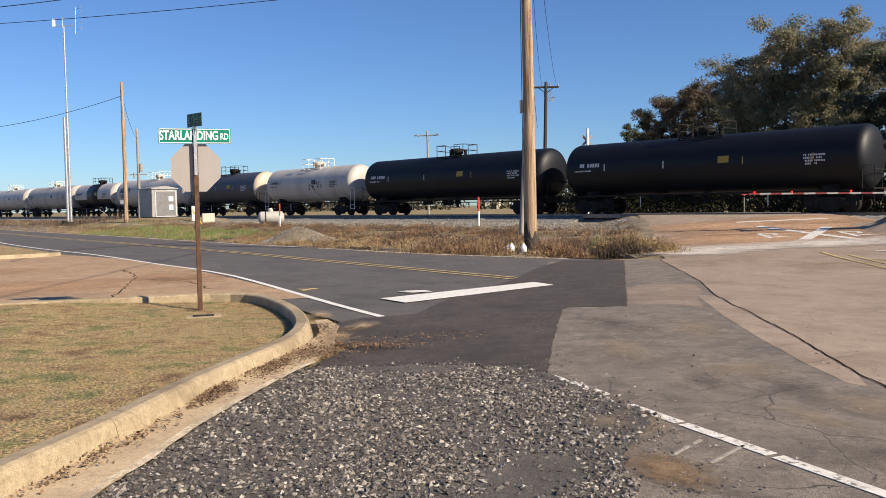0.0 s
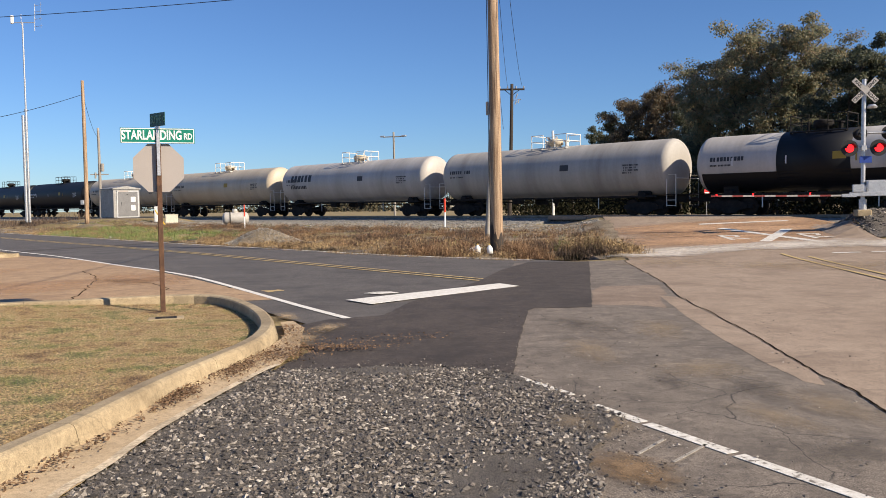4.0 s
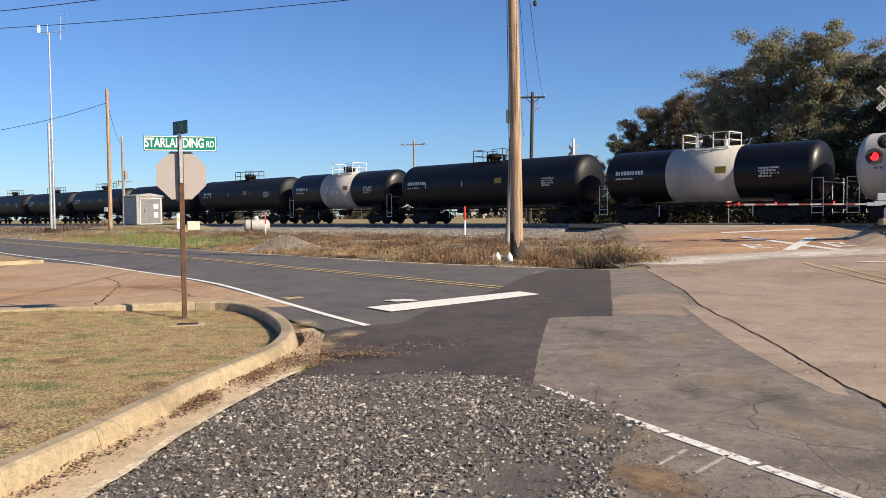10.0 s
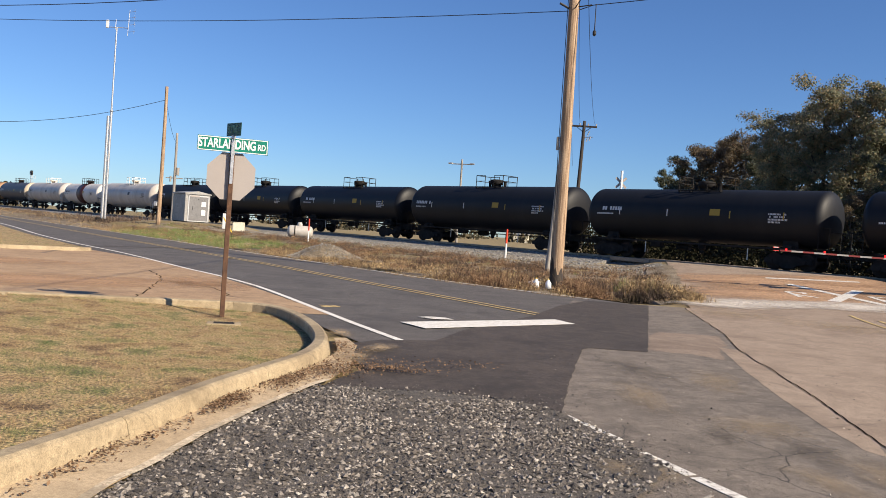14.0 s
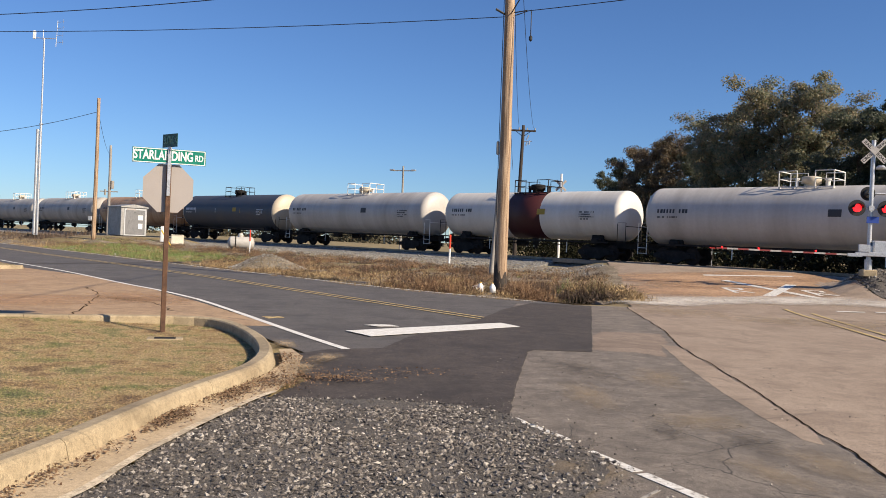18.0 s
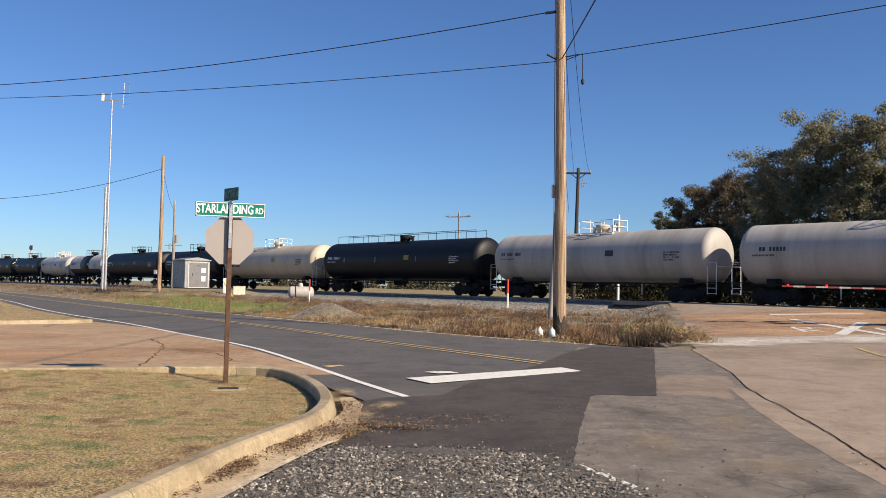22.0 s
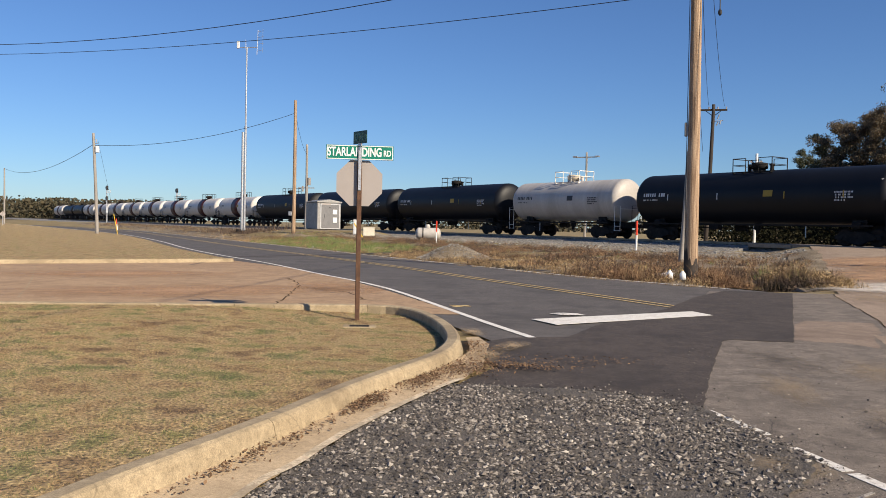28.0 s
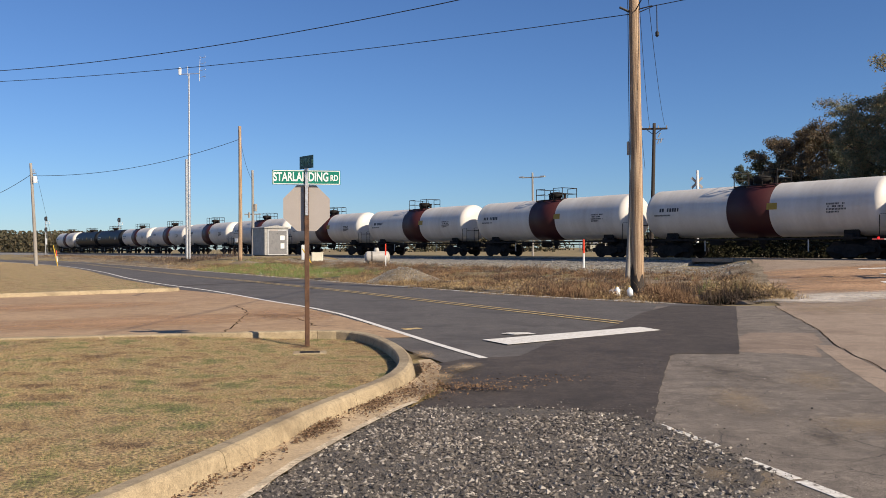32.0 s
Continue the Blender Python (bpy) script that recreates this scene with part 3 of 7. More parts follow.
YL = spline([(1.75, 17.75), (-2.2, 23.3), (-4.1, 25.9), (-6.7, 29.7), (-9.6, 33.5), (-14.9, 40.4), (-21.3, 48.4), (-33.2, 64.2), (-43.9, 78.2), (-57.0, 94.5)] + [on_track(s, 23.0) for s in FAR], 2.0)
k1 = first(E1, lambda p: p[0] < -0.83)
k2 = first(E2, lambda p: p[0] < 3.7)
stripe("edge_line_near", [(-0.72, 11.8)] + E1[k1:], 0.13, 0.010, M_LINE, "white painted edge line on the asphalt road")
stripe("edge_line_far", [(3.66, 24.12)] + E2[k2:], 0.13, 0.010, M_LINE, "white painted edge line on the far road side")
YD = even(YL, 120)
stripe("centre_line_a", offset(YD, 0.165), 0.10, 0.012, M_YELLOW, "yellow painted centre line of the road")
stripe("centre_line_b", offset(YD, -0.165), 0.10, 0.012, M_YELLOW, "yellow painted centre line of the road")

# surfaces round the camera
SEAM = [(3.45, 3.0), (3.5, 5.0), (3.58, 6.02), (3.73, 6.71), (3.79, 7.55), (4.0, 8.9), (4.12, 9.66), (4.41, 12.01), (4.64, 14.04), (5.23, 17.0), (5.96, 22.3), (6.2, 23.4)]
sheet("junction_road", [(3.3, -6)] + SEAM + [(8.4, 23.3), (16.0, 22.6), (60, 12), (60, -6)], 0.004, M_CROSS, "pinkish worn asphalt of the road junction")
sheet("apron_road", [(0.8, -6), (0.7, 3.0), (0.8, 5.0), (1.1, 6.2), (1.0, 7.0), (0.9, 7.6), (0.9, 12), (2.0, 18), (3.0, 23.0), (6.2, 23.4)] + SEAM[::-1][1:] + [(3.3, -6)], 0.008, M_APRON, "old grey patched asphalt apron")
sheet("fresh_patch_road", [(0.99, 7.75), (1.2, 9.1), (1.42, 10.3), (1.62, 11.4), (1.83, 12.5), (1.96, 12.76), (2.86, 12.78), (5.1, 23.1), (3.4, 23.2), (2.37, 20.67), (1.44, 17.32), (0.55, 15.3), (0.05, 13.9), (-0.35, 12.3), (-1.14, 11.9), (-1.5, 11.3), (-1.35, 10.2), (-1.05, 9.4), (-1.25, 8.6), (-1.5, 7.2), (0.8, 7.4)], 0.014, M_PATCH, "fresh dark asphalt patch over the junction", 0.018)
sheet("concrete_strip_road", [(4.35, 14.16), (3.93, 11.6), (3.67, 9.55), (3.54, 8.12), (3.5, 7.2), (3.6, 7.0), (3.77, 7.5), (3.98, 8.9), (4.1, 9.7), (4.38, 12.0), (4.6, 14.0)], 0.0102, M_CROSS, "pale concrete strip beside the seam", 0.015)
sheet("brown_patch_road", [(2.95, 13.15), (3.3, 12.95), (3.6, 12.95), (3.95, 12.5), (4.3, 14.0), (4.6, 14.6), (4.9, 16.0), (4.4, 16.1), (3.75, 16.0), (3.4, 15.2)], 0.0098, M_BROWN, "brown worn asphalt patch", 0.05)
sheet("gravel_lot", [(-1.75, -6), (-1.93, 4.5), (-1.84, 5.3), (-1.77, 6.0), (-1.6, 7.1), (-1.4, 8.0), (-1.1, 8.15), (-0.25, 8.25), (0.3, 8.15), (0.8, 7.95), (0.99, 7.65), (1.3, 6.85), (1.55, 6.15), (1.35, 5.6), (1.15, 5.25), (1.05, 4.7), (0.95, 4.2), (0.9, 3.0), (1.1, -6)], 0.03, M_GRAVEL, "dark grey crushed gravel parking ground", 0.06)


def bar(name, poly, z, material, label, parent=None):
    area = sum(a[0] * b[1] - b[0] * a[1] for a, b in zip(poly, poly[1:] + poly[:1]))
    ob = part(name, Geo().prism(poly if area > 0 else poly[::-1], z - 0.003, z), material, parent)
    return tagged(ob, label, "road marking", "", "structure") if label else ob


bar("stop_bar", [(-1.05, 14.37), (-0.59, 13.69), (2.2, 16.3), (1.89, 16.93)], 0.021, M_LINE, "thick white painted stop bar across the lane")
# the broken white line beside the gravel
LW = [((1.0, 7.66), (1.36, 6.86)), ((1.46, 6.5), (1.7, 5.95)), ((1.72, 5.9), (2.05, 5.15)), ((2.07, 5.1), (2.55, 4.0)), ((2.57, 3.95), (2.9, 3.2))]
for i, (a, b) in enumerate(LW):
    d = Vector((b[0] - a[0], b[1] - a[1])).normalized() * 0.05
    bar("parking_line_%d" % i, [(a[0] - d.y, a[1] + d.x), (b[0] - d.y, b[1] + d.x), (b[0] + d.y, b[1] - d.x), (a[0] + d.y, a[1] - d.x)], 0.014, M_WHITE, "chipped white painted line beside the gravel")
cr = []
rnd = random.Random(4)
for x, y in spline(SEAM, 0.06):
    cr.append((x + 0.05 * noise.noise((0, y * 1.3, 0)) + 0.02 * noise.noise((3, y * 6, 0)) + rnd.uniform(-0.007, 0.007), y))
tagged(part("seam", Geo().add([(x - 0.009 - 0.008 * abs(noise.noise((y * 5, 1, 0))), y, 0.0145) for x, y in cr] + [(x + 0.009 + 0.016 * abs(noise.noise((y * 4, 7, 0))), y, 0.0145) for x, y in cr],
       [(i, len(cr) + i, len(cr) + i + 1, i + 1) for i in range(len(cr) - 1)]), M_CRACK), "dark open crack along the pavement seam", "crack", "", "structure")

# road over the crossing
qs = np.linspace(19.6, 62, 60)
lft, rgt = [], []
for qv in qs:
    # place on the middle line with this distance to the track
    k = (qv - NQ[0] * XC[0] - NQ[1] * XC[1]) / (NQ[0] * XD[0] + NQ[1] * XD[1])
    cx, cy = XC[0] + XD[0] * k, XC[1] + XD[1] * k
    hw = 4.3
    lft.append((cx - XD[1] * hw, cy + XD[0] * hw))
    rgt.append((cx + XD[1] * hw, cy - XD[0] * hw))
ribbon("crossing_road", lft, rgt, 0.006, M_CROSS, "clay-stained asphalt road rising over the railway crossing", 8)

# concrete drive and curbs on the far side of the lawn
sheet("drive", [(-3.0, 14.6), (-2.3, 14.8), (-4.4, 18.6), (-6.9, 22.8), (-10.0, 27.2), (-14.3, 31.5), (-19.5, 26.5), (-42, 7), (-30, 4.9), (-9.6, 12.0), (-4.9, 13.6)], 0.006, M_DRIVE, "clay-stained concrete driveway", 0.03)
CURB_IN = spline([(-3.1, -5.0), (-2.93, 2.0), (-2.78, 3.84), (-2.64, 4.6), (-2.42, 5.69), (-2.24, 7.0), (-2.02, 8.1), (-1.86, 8.8), (-1.78, 9.5), (-1.82, 10.3), (-2.0, 11.2), (-2.35, 12.3), (-2.85, 13.4), (-3.3, 14.0), (-3.9, 14.12), (-4.91, 13.8), (-7.07, 13.08), (-9.62, 12.22), (-30, 5.3)], 0.3)


def lawn_z(x, y):
    return 0.115 - 0.085 * sm(y, 5.5, 10.5) * sm(x, -6.5, -3.6) + 0.03 * sm(-x, 4.0, 7.0)


PROFILE = [(0.0, -0.05), (0.0, 0.155), (0.02, 0.172), (0.14, 0.18), (0.17, 0.165), (0.185, 0.14), (0.22, 0.0), (0.22, -0.05)]


def curb(name, line, sections, label, profile=PROFILE, z=0.0):
    """A concrete curb in cast sections, along a line with the road on its right."""
    top = empty(name, Matrix(), label, "curb")
    tagged(top, kind="structure")
    outer = {d: offset(line, d) for d, _ in profile}
    n = len(line)
    cuts = [round(i * (n - 1) / sections) for i in range(sections + 1)]
    for a, b in zip(cuts, cuts[1:]):
        gg = Geo()
        m = len(profile)
        for i in range(a, b + 1):
            for d, h in profile:
                x, y = outer[d][i]
                if i == b:
                    px0, py0 = outer[d][i - 1]
                    x, y = x + (px0 - x) * 0.02, y + (py0 - y) * 0.02
                gg.v.append((x, y, z + h + 0.002 * noise.noise((x * 1.7, y * 1.7, h))))
        for i in range(b - a):
            gg.f += [(i * m + k, (i + 1) * m + k, (i + 1) * m + k + 1, i * m + k + 1) for k in range(m - 1)]
        gg.f += [tuple(range(m - 1, -1, -1)), tuple((b - a) * m + k for k in range(m))]
        gg.f = [f[::-1] for f in gg.f]
        part("curb_section", gg, M_CONC, top, smooth=False)
    return top


curb("curb_lawn", CURB_IN, 22, "stained pale concrete curb round the lawn")
curb("curb_drive", spline([(-60, -9.5), (-20.01, 24.6), (-17.5, 26.9), (-14.6, 29.6), (-13.9, 30.5)], 0.6), 10, "weathered concrete curb beyond the driveway", [(d, h * 0.8) for d, h in PROFILE])
sheet("gutter", [(-2.5, -5), (-2.52, 4.4), (-2.36, 5.4), (-2.18, 6.2), (-2.05, 7.1), (-1.85, 8.3), (-1.68, 8.9), (-1.55, 9.6), (-1.52, 10.4), (-1.75, 11.6), (-1.6, 11.7), (-1.35, 11.0), (-1.3, 10.2), (-1.2, 9.3), (-1.3, 8.4), (-1.4, 8.1), (-1.62, 7.0), (-1.8, 5.9), (-1.87, 5.07), (-1.95, 4.4), (-1.8, -5)], 0.034, M_GUTTER, "orange-stained concrete gutter strip", 0.014)
top_i = max(range(len(CURB_IN)), key=lambda i: CURB_IN[i][1])
near_c, far_c = np.array(CURB_IN[:top_i + 1]), np.array(CURB_IN[top_i:])[::-1]
lg = Geo()
ly = np.linspace(-4.9, 14.1, 90)
for y in ly:
    xr = float(np.interp(y, near_c[:, 1], near_c[:, 0]))
    xl = min(xr - 0.01, float(np.interp(y, far_c[:, 1], far_c[:, 0]))) if y > 5.3 else -30.0
    lx = [xl + (xr + 0.01 - xl) * (1 - (1 - k / 30) ** 2) for k in range(31)]
    lg.v += [(x, y, lawn_z(x, y)) for x in lx]
lg.f = [(i * 31 + k, i * 31 + k + 1, i * 31 + k + 32, i * 31 + k + 31) for i in range(len(ly) - 1) for k in range(30)]
tagged(part("lawn", lg, M_TURF), "dry autumn lawn soil", "lawn", "", "structure")
FIELD = [(-14.0, 30.9)] + [p for p in offset(E1, -0.8) if p[1] > 34.5 and p[1] < 340][::3] + [(-400, 200), (-60, -8.5), (-20.3, 25.0)]
sheet("far_lawn", FIELD, 0.07, M_TURF, "dry grass field beside the road")

bl, br = [], []
for i, (x, y) in enumerate(E2):
    if k2 - 1 <= i and y < 150:
        q0 = NQ[0] * x + NQ[1] * y
        bl.append(on_track(DS[0] * x + DS[1] * y, q0 + 0.7))
        br.append(on_track(DS[0] * x + DS[1] * y, max(38.8, q0 + 1)))
ribbon("bank", bl, br, -0.012, M_BANK, "gravelly brown bank between the road and the track", 14)


for i, (a, b, wd) in enumerate([((1.42, 5.15), (1.72, 5.5), 0.014), ((1.62, 5.0), (1.95, 5.35), 0.012)]):
    d = Vector((b[0] - a[0], b[1] - a[1])).normalized() * wd
    bar("old_paint_%d" % i, [(a[0] - d.y, a[1] + d.x), (b[0] - d.y, b[1] + d.x), (b[0] + d.y, b[1] - d.x), (a[0] + d.y, a[1] - d.x)], 0.014, M_FADED, "faded old paint dash")
bar("paint_spot", [(-0.80, 15.45), (-0.55, 15.3), (-0.15, 15.45), (-0.3, 15.68), (-0.62, 15.7)], 0.018, M_WHITE, "small white paint spot on the road")
bar("survey_mark_a", [(-2.75, 16.2), (-2.65, 16.1), (-2.45, 16.5), (-2.55, 16.6)], 0.006, M_YELLOW, "yellow sprayed survey mark")
bar("survey_mark_b", [(-2.85, 16.45), (-2.8, 16.35), (-2.4, 16.3), (-2.4, 16.4)], 0.009, M_YELLOW, "yellow sprayed survey mark")
# joints and cracks in the drive
for i, ln in enumerate([[(-11.1, 14.6), (-14, 18.9), (-18.1, 24.6)], [(-6.0, 15.0), (-6.6, 17.5), (-7.4, 20.2), (-8.6, 22.6)], [(-4.7, 16.8), (-5.6, 18.5), (-6.9, 19.4)]]):
    ls = spline(ln, 0.25)
    r3 = random.Random(i)
    ls = [(x + r3.uniform(-0.05, 0.05), y + r3.uniform(-0.05, 0.05)) for x, y in ls] if i else ls
    ribbon("drive_crack_%d" % i, offset(ls, -0.014), offset(ls, 0.014), 0.009, M_CRACK if i else M_CONC, "dark crack across the concrete driveway" if i else "pale joint across the concrete driveway", 1)

tr = spline([(-16.3, 33.9), (-14.9, 36.4), (-13.4, 39.3), (-12.0, 42.6), (-11.0, 46.6)], 0.6)
ribbon("trench_patch", offset(tr, -0.3), offset(tr, 0.35), 0.004, M_PATCH, "dark asphalt trench patch across the road", 1)

# soft stains, dust and dirt
S_DUST = soft("pale_dust_film", (0.50, 0.445, 0.38), (0.64, 0.585, 0.515), 0.95, 60, 0.8, 5.0, 1.85)
S_RISE = soft("orange_clay_film", (0.37, 0.215, 0.12), (0.47, 0.30, 0.175), 0.95, 60, 0.9, 5.0, 2.0)
S_SANDF = soft("tan_sand_film", (0.30, 0.225, 0.145), (0.40, 0.31, 0.205), 0.6, 110, 0.9)
S_DIRT = soft("brown_dirt_film", (0.13, 0.080, 0.042), (0.29, 0.195, 0.105), 1.0, 45, 0.7, 14.0, 1.6)
S_OIL = soft("dark_damp_stain", (0.06, 0.05, 0.042), (0.095, 0.08, 0.068), 0.5, 110, 0.9)
S_CLAY = soft("red_clay_film", (0.40, 0.23, 0.12), (0.50, 0.315, 0.18), 0.85, 60, 0.9, 5.0, 1.75)
S_SILT = soft("damp_silt", (0.32, 0.23, 0.135), (0.46, 0.345, 0.205), 1.0, 110, 0.8)
for x, y, rx, ry, tn in ((11.6, 30.6, 4.4, 3.2, -12), (14.2, 33.0, 4.6, 3.4, -12), (12.4, 35.4, 4.6, 3.0, -12), (16.0, 36.2, 3.4, 3.0, -12)):
    stain("clay_film", x, y, rx, ry, tn, land(x, y), S_RISE, "orange clay worn into the rising road", "clay", 0.014)
for x, y, rx, ry, tn in ((9.6, 27.0, 3.0, 1.5, 5), (12.6, 27.1, 3.4, 1.5, -8), (15.8, 25.6, 3.2, 1.3, -25), (8.0, 25.9, 2.2, 1.6, 30)):
    stain("gravel_dust", x, y, rx, ry, tn, land(x, y), S_DUST, "pale gravel dust across the road", "dust", 0.032)
for x, y, rx, ry, tn in ((2.85, 7.83, 0.9, 0.7, 20), (3.3, 6.3, 0.5, 0.9, 10), (2.72, 6.0, 0.35, 0.8, 20), (2.0, 9.0, 0.5, 1.4, 0), (3.2, 10.4, 0.6, 1.4, -10), (1.5, 5.9, 0.28, 0.35, 0)):
    stain("sand_film", x, y, rx, ry, tn, 0.0185, S_SANDF, "thin tan sand film on the asphalt", "sand")
for x, y, rx, ry, tn in ((2.7, 5.1, 0.75, 0.5, 20), (3.0, 7.0, 0.5, 0.7, 0), (2.3, 10.9, 0.7, 1.5, 15), (2.35, 7.3, 0.4, 0.6, 0)):
    stain("damp_stain", x, y, rx, ry, tn, 0.0225, S_OIL, "dark damp stain on old asphalt")
stain("dirt_patch", 1.33, 4.86, 0.34, 0.5, 22, 0.0265, S_DIRT, "brown crumbly dirt on the asphalt edge", "dirt")
stain("dirt_patch", 1.2, 5.95, 0.3, 0.4, 10, 0.034, S_SANDF, "tan dirt at the gravel edge", "dirt")
for x, y, rx, ry, tn in ((-1.28, 10.1, 0.42, 0.95, 4), (-1.05, 10.9, 0.36, 0.7, -10), (-1.75, 12.2, 0.3, 0.7, 20)):
    stain("gutter_silt", x, y, rx, ry, tn, 0.040 + 0.004 * round(rx * 10 % 3), S_SILT, "tan silt washed into the gutter end", "silt")
for x, y, rx, ry, tn in ((-9.0, 17.5, 4.5, 2.0, 30), (-13.5, 22.0, 4.0, 2.0, 30), (-6.2, 19.8, 2.4, 1.2, -55)):
    stain("clay_film", x, y, rx, ry, tn, 0.011, S_CLAY, "red clay washed over the driveway", "clay")
# crumbly gravel shoulder beside the rising road
sl, sr = [], []
for qv in np.linspace(25.2, 39.5, 56):
    k = (qv - NQ[0] * XC[0] - NQ[1] * XC[1]) / (NQ[0] * XD[0] + NQ[1] * XD[1])
    cx, cy = XC[0] + XD[0] * k, XC[1] + XD[1] * k
    w0 = 4.2 + 0.15 * noise.noise((qv * 0.9, 0, 0))
    sl.append((cx - XD[1] * 5.6, cy + XD[0] * 5.6 * 0.2))
    sr.append((cx - XD[1] * w0, cy + XD[0] * w0 * 0.2))
ribbon("road_shoulder", sl, sr, 0.024, M_BANK, "loose gravel shoulder of the crossing road", 6)

ge = spline([(-1.30, 8.35), (-1.4, 8.05), (-1.62, 7.0), (-1.8, 5.9), (-1.87, 5.07), (-1.95, 4.4), (-1.9, 2.0), (-1.82, -4)], 0.12)
ge = [(x + 0.012 * noise.noise((x * 5, y * 5, 3)), y) for x, y in ge]
ribbon("gutter_edge", offset(ge, -0.035), offset(ge, 0.035), 0.05, M_EDGE, "raised pale edge of the concrete gutter", 2)
for x, y, rx, ry, tn in ((7.2, 22.2, 3.0, 2.6, 0), (9.4, 20.6, 3.2, 2.6, 0), (11.5, 20.0, 3.6, 3.0, 20), (14.2, 18.4, 3.6, 3.0, -20), (6.9, 24.6, 1.6, 1.6, 0)):
    stain("clay_dust", x, y, rx, ry, tn, land(x, y), S_SANDF, "tan dust over the junction", "dust", 0.027)

# ---------------------------------------------------------------- railway
S0, S1 = -1150.0, 900.0


def along(profile, s0, s1, material, name, parent=None, n=1):
    """A section (q from the track's middle, z) drawn out along the track."""
    gg = Geo()
    m = len(profile)
    for i in range(n + 1):
        for dq, z in profile:
            x, y = on_track(s0 + (s1 - s0) * i / n, QT + dq)
            gg.v.append((x, y, z))
    for i in range(n):
        gg.f += [(i * m + k, i * m + (k + 1) % m, (i + 1) * m + (k + 1) % m, (i + 1) * m + k) for k in range(m)]
    gg.f += [tuple(range(m - 1, -1, -1)), tuple(n * m + k for k in range(m))]
    return part(name, gg, material, parent)


XS0, XS1 = -30.6, -19.5     # stretch of the track under the crossing
for a, b in ((S0, XS0), (XS1, S1)):
    tagged(along([(-4.6, 0.25), (-2.3, 0.74), (-1.5, 0.79), (1.5, 0.79), (2.3, 0.74), (4.6, 0.25)], a, b, M_BALLAST, "ballast"), "grey crushed stone track ballast", "ballast", "", "structure")
tagged(along([(-3.0, 0.2), (-1.9, 0.7), (1.9, 0.7), (3.0, 0.2)], XS0, XS1, M_BALLAST, "ballast"), "grey crushed stone under the crossing", "ballast", "", "structure")
track = empty("railway_track", Matrix(), "single railway track with worn steel rails on wooden ties", "railway track")
tagged(track, kind="structure")
for side in (-0.755, 0.755):
    along([(side - 0.037, RAIL - 0.045), (side - 0.01, RAIL - 0.05), (side - 0.01, RAIL - 0.15), (side - 0.07, RAIL - 0.17), (side + 0.07, RAIL - 0.17), (side + 0.01, RAIL - 0.15), (side + 0.01, RAIL - 0.05), (side + 0.037, RAIL - 0.045), (side + 0.037, RAIL), (side - 0.037, RAIL)][::-1], S0, S1, M_RAIL, "rail", track)
tg = Geo()
for i in range(560):
    s = -300 + i * 0.6
    if XS0 < s < XS1:
        continue
    x, y = on_track(s)
    tg.box((x, y, 0.765), (0.23, 2.6, 0.1), Matrix.Rotation(radians(TURN + random.uniform(-1, 1)), 3, "Z"))
tagged(part("ties", tg, M_TIE, track), kind="stuff")
for a in np.arange(XS0, XS1 - 0.5, 2.78):
    for q0, q1 in ((-2.3, -0.84), (-0.66, 0.66), (0.84, 2.3)):
        along([(q0, 0.72), (q1, 0.72), (q1, RAIL - 0.006), (q0, RAIL - 0.006)], a, a + 2.75, M_CROSS, "crossing_panel", track)

# ---------------------------------------------------------------- the train
SPEED = 23.4


def paint(name, c, dirt, rough=0.45, amount=0.55, rust=None):
    return shader(name, tuple(a * (1 - amount) + b * amount for a, b in zip(c, dirt)), c, 0.55, rough, 0.0, fine=7, c3=rust, streak=(2.2, 0.5, 0.22), spread=0.5, grit=0.05, depth=0.01, spec=0.5 if max(c) > 0.1 else 0.28)


P_BLACK = paint("black_tank_paint", (0.0045, 0.0055, 0.0085), (0.010, 0.011, 0.014), 0.5)
P_BLACK2 = paint("dusty_black_tank_paint", (0.007, 0.008, 0.011), (0.019, 0.0195, 0.022), 0.55)
P_GLOSS = paint("glossy_black_tank_paint", (0.006, 0.0065, 0.009), (0.012, 0.012, 0.014), 0.36)
P_WHITE = paint("white_tank_paint", (0.54, 0.515, 0.48), (0.22, 0.185, 0.155), 0.5)
P_CREAM = paint("cream_tank_paint", (0.55, 0.48, 0.37), (0.32, 0.25, 0.17), 0.5)
P_GREYW = paint("grimy_grey_tank_paint", (0.48, 0.455, 0.415), (0.20, 0.18, 0.155), 0.6, 0.7)
P_SLATE = paint("slate_tank_paint", (0.05, 0.062, 0.085), (0.09, 0.085, 0.08), 0.5)
P_RUST = paint("rust_stained_tan_paint", (0.50, 0.36, 0.23), (0.30, 0.13, 0.045), 0.6, 0.9)
P_RED = paint("maroon_band_paint", (0.055, 0.013, 0.014), (0.045, 0.02, 0.018), 0.5)
P_CLEANW = paint("clean_white_tank_paint", (0.68, 0.655, 0.61), (0.40, 0.355, 0.305), 0.5)
P_YEL = plain("yellow_placard_paint", (0.36, 0.24, 0.03), 0.6)
P_MARKW = plain("white_stencil_paint", (0.6, 0.6, 0.6), 0.6)
P_MARKD = plain("dark_stencil_paint", (0.04, 0.04, 0.045), 0.6)
P_RAILW = shader("white_rail_paint", (0.6, 0.57, 0.5), (0.8, 0.78, 0.74), 3, 0.5, 0.1)

CACHE = {}


def cached(key, make, smooth=False):
    if key not in CACHE:
        CACHE[key] = make().mesh(key[0], smooth)
    return CACHE[key]


ZC = 2.70


